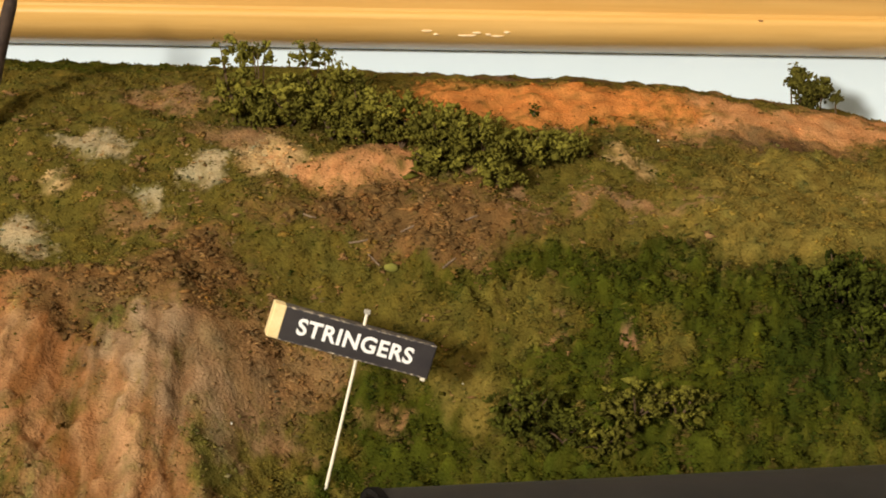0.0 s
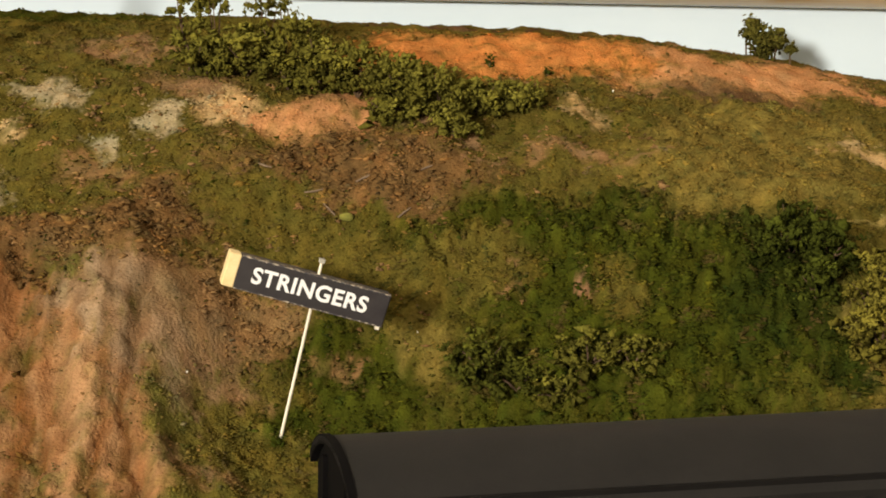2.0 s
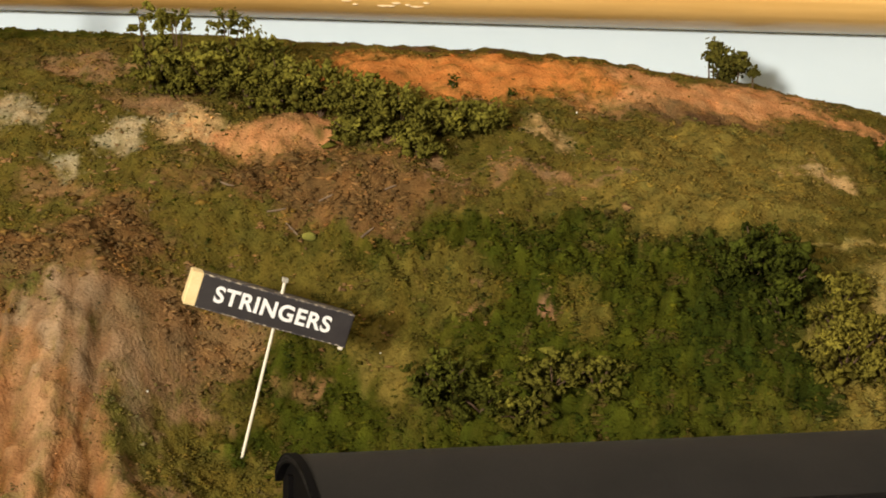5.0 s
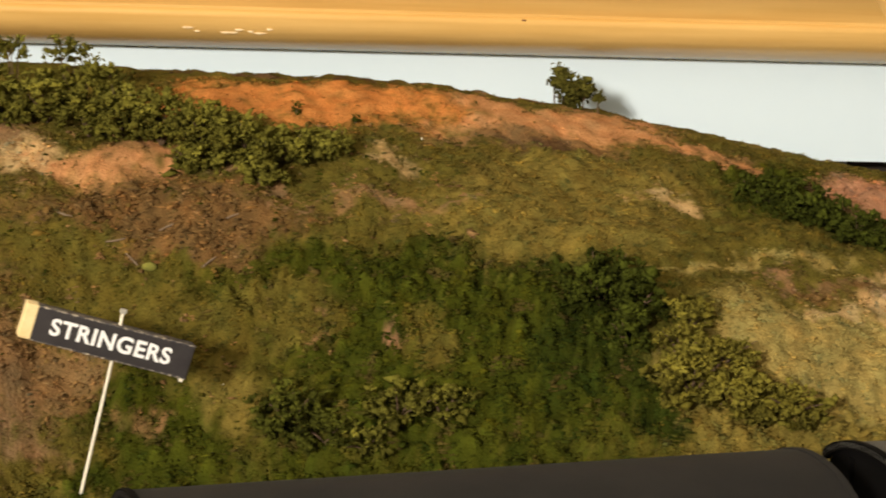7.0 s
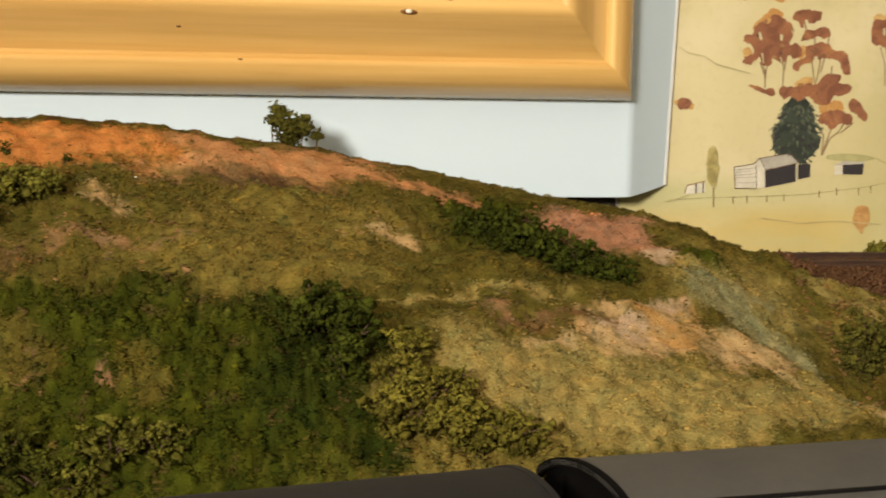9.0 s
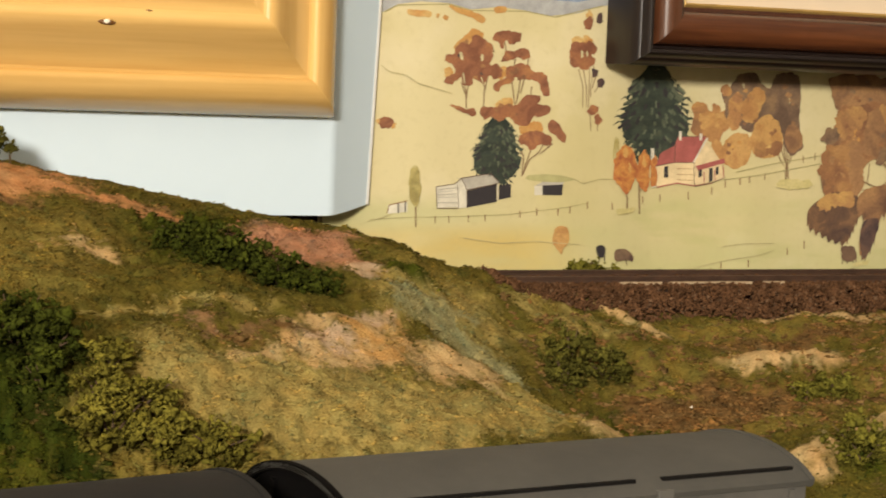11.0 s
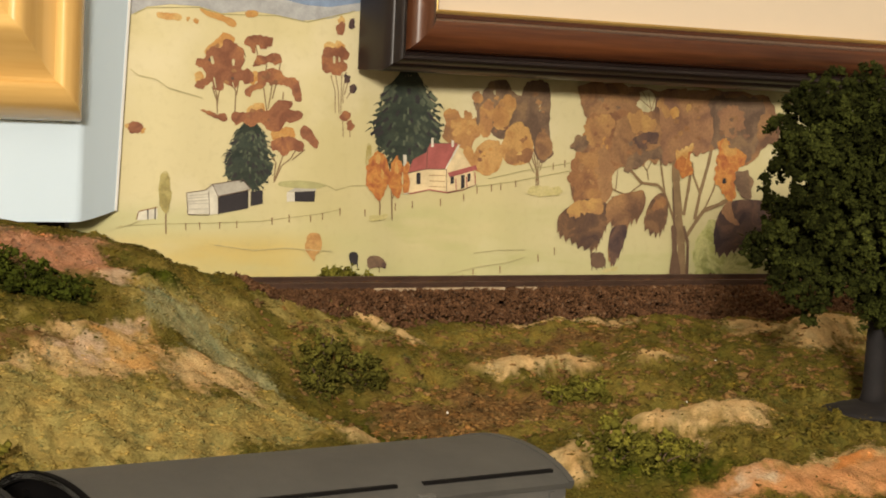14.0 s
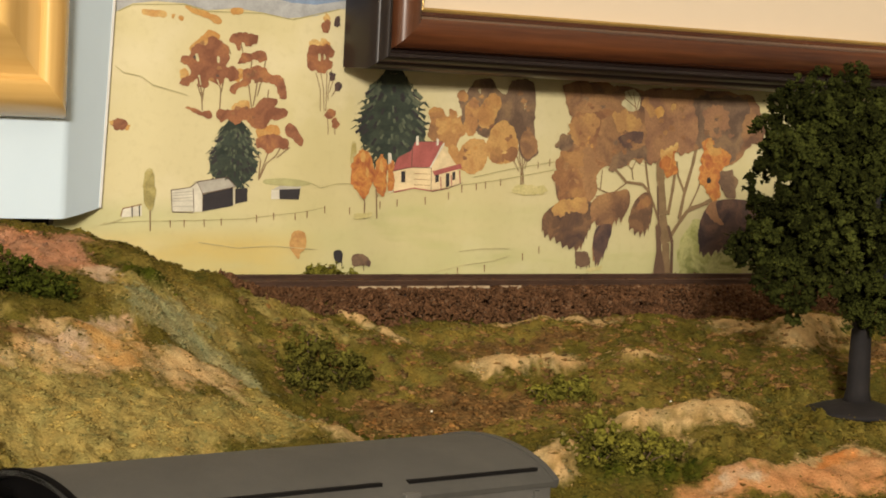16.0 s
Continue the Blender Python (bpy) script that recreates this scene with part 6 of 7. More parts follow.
p.wash(W_UMBER, 0.0009, (0.3833, 0.1156), (0.3897, 0.1202), (0.3964, 0.1197), (0.4008, 0.1217), (0.4035, 0.1163), (0.4041, 0.1071), (0.4011, 0.1041), (0.3956, 0.1051), (0.3913, 0.1027), (0.3864, 0.1026), (0.3821, 0.1065))
p.wash(W_GOLDEN, 0.0009, (0.3876, 0.1183), (0.3910, 0.1206), (0.3955, 0.1197), (0.3993, 0.1173), (0.3991, 0.1140), (0.3946, 0.1134), (0.3925, 0.1108), (0.3905, 0.1144))
p.wash(W_TAUPE, 0.0009, (0.3877, 0.1030), (0.3910, 0.1060), (0.3972, 0.1077), (0.4031, 0.1086), (0.4060, 0.1061), (0.4043, 0.1038), (0.3983, 0.1051), (0.3931, 0.1021), (0.3887, 0.1009))
p.wash(W_PLUM, 0.0010, (0.3907, 0.1111), (0.3937, 0.1130), (0.3982, 0.1136), (0.4010, 0.1125), (0.3994, 0.1096), (0.3954, 0.1083), (0.3918, 0.1086))
p.wash(W_ROSE, 0.0009, (0.4006, 0.1254), (0.4073, 0.1275), (0.4165, 0.1275), (0.4232, 0.1260), (0.4255, 0.1208), (0.4246, 0.1133), (0.4225, 0.1091), (0.4180, 0.1064), (0.4133, 0.1077), (0.4084, 0.1050), (0.4048, 0.1038), (0.4026, 0.1086), (0.4017, 0.1162))
p.wash(W_TAUPE, 0.0009, (0.4219, 0.1244), (0.4283, 0.1269), (0.4379, 0.1269), (0.4433, 0.1257), (0.4437, 0.1204), (0.4422, 0.1139), (0.4407, 0.1081), (0.4362, 0.1042), (0.4316, 0.1079), (0.4272, 0.1096), (0.4244, 0.1092), (0.4234, 0.1159))
p.wash(W_ROSE, 0.0009, (0.4263, 0.1216), (0.4314, 0.1237), (0.4359, 0.1212), (0.4349, 0.1155), (0.4298, 0.1135), (0.4267, 0.1164))
p.wash(W_UMBER, 0.0009, (0.4423, 0.1196), (0.4469, 0.1224), (0.4511, 0.1199), (0.4506, 0.1130), (0.4449, 0.1109), (0.4418, 0.1138))
p.wash(W_GOLDEN, 0.0010, (0.4007, 0.1236), (0.4029, 0.1244), (0.4045, 0.1215), (0.4069, 0.1194), (0.4051, 0.1186), (0.4018, 0.1203))
p.wash(W_GOLD, 0.0005, (0.4055, 0.1208), (0.4081, 0.1224), (0.4092, 0.1202), (0.4070, 0.1186))
p.wash(W_SIENNA, 0.0009, (0.3668, 0.1007), (0.3686, 0.1051), (0.3724, 0.1070), (0.3784, 0.1093), (0.3804, 0.1054), (0.3813, 0.0992), (0.3808, 0.0927), (0.3779, 0.0901), (0.3727, 0.0897), (0.3691, 0.0907), (0.3693, 0.0947), (0.3670, 0.0971))
p.wash(W_GOLDEN, 0.0010, (0.3713, 0.1044), (0.3759, 0.1074), (0.3796, 0.1108), (0.3811, 0.1083), (0.3773, 0.1060), (0.3736, 0.1030))
p.wash(W_GOLD, 0.0009, (0.3784, 0.1100), (0.3800, 0.1119), (0.3806, 0.1086), (0.3790, 0.1075))
p.wash(W_UMBER, 0.0009, (0.3776, 0.1078), (0.3817, 0.1065), (0.3833, 0.1011), (0.3819, 0.0956), (0.3795, 0.0919), (0.3777, 0.0992))
p.wash(W_FIRE, 0.0009, (0.4088, 0.1050), (0.4100, 0.1077), (0.4132, 0.1089), (0.4159, 0.1097), (0.4158, 0.1052), (0.4169, 0.1019), (0.4138, 0.0999), (0.4105, 0.1010))
p.wash(W_GOLD, 0.0009, (0.4091, 0.1073), (0.4122, 0.1092), (0.4159, 0.1100), (0.4151, 0.1078), (0.4111, 0.1055))
p.wash(W_FIRE, 0.0009, (0.4254, 0.1021), (0.4264, 0.1077), (0.4275, 0.1115), (0.4299, 0.1123), (0.4319, 0.1101), (0.4349, 0.1087), (0.4370, 0.1058), (0.4354, 0.1023), (0.4338, 0.0981), (0.4346, 0.0928), (0.4313, 0.0920), (0.4283, 0.0946), (0.4262, 0.0976))
p.wash(W_GOLD, 0.0005, (0.4277, 0.1093), (0.4289, 0.1127), (0.4306, 0.1094), (0.4329, 0.1102), (0.4340, 0.1076), (0.4303, 0.1067))
p.wash(P_INK, 0.0001, (0.4287, 0.0991), (0.4298, 0.0995), (0.4304, 0.0980), (0.4290, 0.0976))
p.wash(W_TAUPE, 0.0009, (0.4341, 0.1004), (0.4378, 0.1024), (0.4409, 0.0986), (0.4403, 0.0937), (0.4365, 0.0940))
p.dabs((W_UMBER, W_SIENNA, W_TAUPE), 0.3806, 0.1236, 0.0069, 0.0034, 9, 0.001)
p.dabs((W_SIENNA, W_GOLDEN, W_UMBER), 0.3791, 0.1128, 0.0048, 0.0052, 10, 0.0009)
p.dabs((W_UMBER, W_TAUPE, W_SIENNA), 0.3926, 0.1095, 0.0060, 0.0043, 10, 0.001)
p.dabs((W_ROSE, W_SIENNA, W_UMBER, W_GOLDEN), 0.4137, 0.1176, 0.0072, 0.0072, 14, 0.0011)
p.dabs((W_TAUPE, W_UMBER, W_ROSE), 0.4327, 0.1164, 0.0062, 0.0072, 14, 0.0011)
p.dabs((W_SIENNA, W_UMBER, W_GOLDEN), 0.3738, 0.0987, 0.0041, 0.0062, 12, 0.0009)
p.fringe(W_DUSK, (0.3630, 0.0856), (0.3664, 0.0889), (0.3717, 0.0915), (0.3782, 0.0916), (0.3828, 0.0891), (0.3822, 0.0843), (0.3799, 0.0792), (0.3779, 0.0759), (0.3731, 0.0763), (0.3681, 0.0788), (0.3637, 0.0809))
p.wash(W_GOLDEN, 0.0008, (0.3663, 0.0878), (0.3700, 0.0911), (0.3760, 0.0919), (0.3805, 0.0901), (0.3785, 0.0868), (0.3732, 0.0871), (0.3699, 0.0857))
p.fringe(W_UMBER, (0.3814, 0.0902), (0.3852, 0.0931), (0.3914, 0.0943), (0.3958, 0.0948), (0.3970, 0.0911), (0.3950, 0.0863), (0.3911, 0.0844), (0.3883, 0.0793), (0.3869, 0.0741), (0.3839, 0.0712), (0.3827, 0.0774), (0.3845, 0.0829), (0.3817, 0.0854))
p.fringe(W_PLUM, (0.3837, 0.0822), (0.3889, 0.0837), (0.3900, 0.0811), (0.3881, 0.0756), (0.3849, 0.0708), (0.3832, 0.0756))
p.fringe(W_DUSK, (0.3976, 0.0882), (0.4001, 0.0923), (0.4041, 0.0942), (0.4066, 0.0909), (0.4065, 0.0861), (0.4049, 0.0820), (0.4013, 0.0808), (0.3970, 0.0837))
p.wash(W_SIENNA, 0.0010, (0.3989, 0.0893), (0.4015, 0.0923), (0.4046, 0.0927), (0.4044, 0.0894), (0.4008, 0.0882))
p.fringe(W_PLUM, (0.4267, 0.0840), (0.4287, 0.0886), (0.4328, 0.0917), (0.4404, 0.0925), (0.4478, 0.0911), (0.4494, 0.0835), (0.4453, 0.0788), (0.4392, 0.0769), (0.4340, 0.0750), (0.4283, 0.0742), (0.4265, 0.0795))
p.wash(W_ROSE, 0.0005, (0.4288, 0.0882), (0.4323, 0.0917), (0.4341, 0.0868), (0.4362, 0.0841), (0.4328, 0.0848))
p.done()
p = painting("painted_bush", "ochre painted bush and dark plain shapes in the paddock")
p.wash(W_AMBER, 0.0002, (0.2745, 0.0779), (0.2755, 0.0799), (0.2781, 0.0803), (0.2796, 0.0786), (0.2798, 0.0756), (0.2780, 0.0739), (0.2773, 0.0722), (0.2754, 0.0739), (0.2744, 0.0756))
p.wash(P_INK, 0.0002, (0.2891, 0.0743), (0.2908, 0.0748), (0.2923, 0.0743), (0.2923, 0.0716), (0.2917, 0.0709), (0.2898, 0.0712))
p.stroke(P_INK, 0.00034, (0.2902, 0.0716), (0.2903, 0.0695))
p.stroke(P_INK, 0.00034, (0.2921, 0.0716), (0.2922, 0.0699))
p.wash(W_TAUPE, 0.0002, (0.2958, 0.0729), (0.2977, 0.0736), (0.3004, 0.0733), (0.3021, 0.0716), (0.3018, 0.0702), (0.2998, 0.0702), (0.2971, 0.0699), (0.2957, 0.0709))
p.stroke(P_TRUNK_DARK, 0.00034, (0.2967, 0.0705), (0.2964, 0.0692))
p.stroke(P_TRUNK_DARK, 0.00034, (0.2998, 0.0705), (0.3001, 0.0685))
p.wash(W_PLUM, 0.0001, (0.3013, 0.0716), (0.3025, 0.0712), (0.3022, 0.0698), (0.3012, 0.0702))
p.wash(P_TRUNK_DARK, 0.0003, (0.3767, 0.0745), (0.3788, 0.0748), (0.3811, 0.0743), (0.3821, 0.0719), (0.3818, 0.0701), (0.3774, 0.0701), (0.3764, 0.0723))
p.stroke(P_TRUNK_DARK, 0.00041, (0.3773, 0.0708), (0.3772, 0.0690))
p.stroke(P_TRUNK_DARK, 0.00041, (0.3787, 0.0705), (0.3790, 0.0690))
p.stroke(P_TRUNK_DARK, 0.00041, (0.3809, 0.0705), (0.3812, 0.0692))
p.stroke(P_TRUNK_DARK, 0.00041, (0.3818, 0.0708), (0.3823, 0.0692))
p.done()
p = painting("painted_line", "faint painted line in the pasture")
p.stroke(P_FAINT, 0.00026, (0.2159, 0.0814), (0.2193, 0.0821), (0.2229, 0.0834))
p.done()
p = painting("painted_line", "faint painted line in the pasture")
p.stroke(P_FAINT, 0.00026, (0.2186, 0.1259), (0.2210, 0.1242), (0.2261, 0.1234), (0.2296, 0.1211), (0.2400, 0.1187))
p.done()
p = painting("painted_line", "faint painted line in the pasture")
p.stroke(P_FAINT, 0.00022, (0.2453, 0.0768), (0.2578, 0.0752), (0.2687, 0.0759), (0.2836, 0.0749))
p.done()
p = painting("painted_line", "faint painted line in the pasture")
p.stroke(P_FAINT, 0.00022, (0.3330, 0.0744), (0.3408, 0.0754), (0.3512, 0.0755))
p.done()
p = painting("painted_line", "faint painted line in the pasture")
p.stroke(P_FAINT, 0.00022, (0.3090, 0.0667), (0.3229, 0.0674), (0.3349, 0.0702), (0.3452, 0.0716), (0.3514, 0.0733))
p.done()
p = painting("painted_shade", "pale green-brown painted shadow on the grass")
p.wash(W_SHADE, 0.0006, (0.3512, 0.0947), (0.3564, 0.0958), (0.3628, 0.0953), (0.3642, 0.0938), (0.3587, 0.0923), (0.3528, 0.0926))
p.done()
p = painting("painted_shade", "pale green-brown painted shadow on the grass")
p.wash(W_SHADE, 0.0003, (0.2960, 0.0855), (0.3021, 0.0859), (0.3003, 0.0845), (0.2964, 0.0842))
p.done()
p = painting("painted_shade", "pale green-brown painted shadow on the grass")
p.wash(W_SHADE, 0.0003, (0.3818, 0.0694), (0.3867, 0.0701), (0.3859, 0.0686), (0.3815, 0.0683))
p.done()

# ---- railway in front of the backdrop ----


def track(m, length, label, sleepers=True):
    """Flat track along x; the top of the rails at z = 0."""
    t = empty("railway_track", m)
    for y in (-0.00825, 0.00825):
        bm = bmesh.new()
        sec = [(-0.0009, -0.0022), (0.0009, -0.0022), (0.0009, -0.0019), (0.0002, -0.0017), (0.0002, -0.0008), (0.0004, -0.0006), (0.0004, 0), (-0.0004, 0), (-0.0004, -0.0006), (-0.0002, -0.0008), (-0.0002, -0.0017), (-0.0009, -0.0019)]
        ends = [[bm.verts.new((x, y + a, z)) for a, z in sec] for x in (0, length)]
        for j in range(len(sec)):
            bm.faces.new((ends[0][j], ends[0][j - 1], ends[1][j - 1], ends[1][j]))
        bm.faces.new(ends[0]), bm.faces.new(ends[1][::-1])
        bmesh.ops.recalc_face_normals(bm, faces=bm.faces)
        part("rail", bm, M_RAIL, t)
    me = None
    for k in range(int(length / 0.007)):
        if me is None:
            first = part("sleeper", box_bm(-0.0014, 0.0014, -0.0118, 0.0118, -0.0040, -0.0022, 0.0002, 1), M_SLEEPER, t)
            me = first.data
            first.location.x = 0.004
        else:
            ob = new("sleeper", me)
            ob.parent = t
            ob.location.x = 0.004 + k * 0.007
    return tagged(t, label, "railway track")


track(pose(0.20, 0.5005, 0.0716), 0.50, "rusty model railway track below the backdrop")


def ballast(count, x0, x1, y0, y1, z_of, label):
    x, y = RNG.uniform(x0, x1, count), RNG.uniform(y0, y1, count)
    z = np.array([z_of(a, b) for a, b in zip(x, y)])
    tone = RNG.uniform(0.75, 1.25, (count, 1)) * (1 + 0.5 * mottle(x, y, 260, 61.0)[:, None])
    col = np.where(RNG.uniform(0, 1, (count, 1)) < 0.08, np.array((0.12, 0.07, 0.04)), np.array((0.094, 0.047, 0.0230))) * tone
    ob = crumbs("ballast", np.stack([x, y, z], -1), RNG.uniform(0.0003, 0.00075, count), M_FOAM, col, 0.9)
    return tagged(ob, label, "ballast", kind="stuff")


def bank_z(x, y):
    if y > 0.4865:
        return 0.0692 + RNG.uniform(-0.0006, 0.0007)
    s = min(1.0, max(0.0, (y - 0.4735) / 0.012))
    ground = height(x, y)
    return max(ground, ground + (0.0692 - ground) * s) + RNG.uniform(0, 0.0009)


ballast(42000, 0.222, 0.46, 0.4735, 0.522, bank_z, "dark red-brown crushed stone ballast under the track")

for x, w in ((0.2640, 0.0130), (0.2790, 0.0260), (0.3085, 0.0070)):
    bm = box_bm(x, x + w, 0.4864, 0.4872, 0.0694, 0.0706, 0.0002, 1)
    tagged(part("timber_strip", bm, M_STRIP), "pale bare timber strip edging the track bed", "timber strip", "strips along the track bed")

# ---- vans in the foreground ----


def van(m, length, rise, half, m_roof, m_side, label, gutter=0.9, bracket=None):
    """A covered van; x along the train from its near end, the ridge of its roof at z = 0."""
    v = empty("railway_van", m)
    top = math.radians(62)
    arc = [(half * math.sin(a) / math.sin(top), rise * (math.cos(a) - 1) / (1 - math.cos(top))) for a in np.linspace(-top, top, 21)]

    def prism(x0, x1, outer, inner=None, ends=0):
        bm = bmesh.new()
        loops = [[bm.verts.new((x, y, z)) for y, z in (outer + (inner[::-1] if inner else []))] for x in (x0, x1)]
        k = len(loops[0])
        for j in range(k):
            bm.faces.new((loops[0][j], loops[0][(j + 1) % k], loops[1][(j + 1) % k], loops[1][j])).smooth = j < len(outer) - 1
        for lp in loops:
            bm.faces.new(lp).material_index = ends
        bmesh.ops.recalc_face_normals(bm, faces=bm.faces)
        for e in bm.edges:
            if len(e.link_faces) == 2 and e.calc_face_angle(0) > radians(40):
                e.smooth = False
        return bm

    under = [(y * 0.985, z - 0.0009) for y, z in arc]
    part("roof", prism(0, length, arc, under), m_roof, v)
    rim_o, rim_i = [(y * 1.004, z + 0.0003) for y, z in arc], [(y * 0.97, z - 0.0012) for y, z in arc]
    for x in (0.0, length - 0.0012):
        part("roof_rim", prism(x, x + 0.0012, rim_o, rim_i), M_END if x == 0 else m_roof, v)
    hull = [(y * 0.955, z - 0.0011) for y, z in arc] + [(half * 0.955, -0.032), (-half * 0.955, -0.032)]
    part("body", prism(0.0012, length - 0.0012, hull, None, 1), (m_side, M_END), v)
    for x in (length * 0.05, length * 0.28, length * 0.5, length * 0.72, length * 0.95):
        part("side_post", box_bm(x - 0.0006, x + 0.0006, -half * 0.955 - 0.0006, -half * 0.955 + 0.0002, -0.0315, -rise - 0.0014), m_side, v)
    for y in (-half * 0.5, half * 0.5):
        part("end_post", box_bm(0.0004, 0.0014, y - 0.0007, y + 0.0007, -0.0315, -rise * 0.5 - 0.0012), M_END, v)
    part("underframe", box_bm(0.002, length - 0.002, -half * 0.7, half * 0.7, -0.0345, -0.032), M_END, v)
    for x in (length * 0.16, length * 0.84):
        for y in (-0.00825, 0.00825):
            bm = bmesh.new()
            bmesh.ops.create_cone(bm, cap_ends=True, segments=24, radius1=0.0048, radius2=0.0048, depth=0.0022, matrix=pose(x, y, -0.0347, 90))
            part("wheel", bm, M_END, v)
    for s0, s1 in ((0.012, length * 0.60), (length * 0.66, length - 0.003)) if bracket else ((0.004, length - 0.004),):
        ys = -half * gutter
        zs = float(np.interp(ys, [p[0] for p in arc], [p[1] for p in arc]))
        part("rain_strip", box_bm(s0, s1, ys - 0.0006, ys + 0.0003, zs - 0.0006, zs + 0.0003), M_STRAKE, v, "dark rain strip along the roof")
    if bracket:
        part("bracket", box_bm(bracket - 0.0016, bracket + 0.0016, -half - 0.0004, -half * 0.93, -rise - 0.0030, -rise + 0.0006, 0.0002), m_side, v, "pale bracket on the eave")
    return tagged(v, label, "railway van", "vans in the foreground")


VAN_A, VAN_B = pose(-0.0052, 0.2895, 0.0602, 0, 0, 12.4), pose(0.1150, 0.3178, 0.0601, 0, 0, 7.4) @ pose(0, -0.0016, 0)
van(VAN_A, 0.1125, 0.0066, 0.0168, M_ROOF, M_ROOF, "dark grey model railway van with a rounded roof")
van(VAN_B, 0.0925, 0.0050, 0.0188, M_ROOF2, M_SIDE, "lighter grey model railway van with a low rounded roof", 0.84, 0.060)
track(VAN_A @ pose(-0.15, 0, -0.0395), 0.268, "model railway track under the standing vans")
track(VAN_B @ pose(-0.002, 0, -0.0395), 0.20, "model railway track under the standing vans")

# ---- name sign ----


def sign():
    s = empty("station_sign", pose(-0.0182, 0.3945, 0.0292, 0, 12.4, 0))
    b = 0.0335
    board = part("board", box_bm(-0.0166, 0.0150, -0.0020, 0.0018, b - 0.0034, b + 0.0034, 0.0002, 1), M_SIGN, s, "black printed board")
    part("wooden_end", box_bm(-0.0189, -0.0164, -0.00205, 0.00185, b - 0.00345, b + 0.00345, 0.0002, 1), M_WOOD, s, "bare pale wooden end")
    for z in (b - 0.00345, b + 0.00325):
        part("edge_strip", box_bm(-0.0163, 0.0149, -0.00212, -0.0006, z, z + 0.0002), M_EDGE, s, "worn pale edge of the board")
    part("post", tube(bmesh.new(), [(0, 0, -0.003), (0, 0, 0.0388)], 0.00033, 10), M_WIRE, s, "thin white post")
    part("cap", box_bm(-0.0006, 0.0006, -0.0006, 0.0006, 0.0388, 0.0397, 0.0001, 1), M_CAP, s)
    part("peg", box_bm(0.0138, 0.0146, -0.0016, -0.0006, b - 0.0042, b - 0.0034), M_WIRE, s)
    cu = bpy.data.curves.new("lettering", "FONT")
    cu.body, cu.size, cu.align_x, cu.align_y, cu.extrude, cu.offset, cu.space_character = "STRINGERS", 0.0038, "CENTER", "CENTER", 0.00004, 0.00011, 1.08
    tmp = bpy.data.objects.new("lettering", cu)
    scene.collection.objects.link(tmp)
    me = bpy.data.meshes.new_from_object(tmp.evaluated_get(bpy.context.evaluated_depsgraph_get()))
    bpy.data.objects.remove(tmp)
    me.materials.append(M_LETTER)
    t = new("lettering", me)
    t.parent = s
    t.matrix_basis = pose(-0.0013, -0.00205, b, 90, 0, 0) @ Matrix.Diagonal((1.20, 1.20, 1, 1))
    tagged(t, "white capitals reading STRINGERS")
    # the board hangs a little steeper than its post leans
    droop = pose(-0.007, 0, b, 0, 4.0, 0) @ pose(0.007, 0, -b)
    for ob in s.children:
        if not ob.name.startswith(("post", "cap")):
            ob.matrix_basis = droop @ ob.matrix_basis
    s.matrix_world = s.matrix_world @ pose(0, 0, 0, 0, 0, 9)
    return tagged(s, "black wooden name sign on a thin white post", "sign")


M_EDGE = surface("worn_card_edge", (0.62, 0.54, 0.42), (0.05, 0.045, 0.05), 0.7, 900, 0.9)
M_CAP = surface("grey_cap", (0.42, 0.40, 0.34), None, 0.6, 300)
sign()

# ---- engine standing behind the tree ----


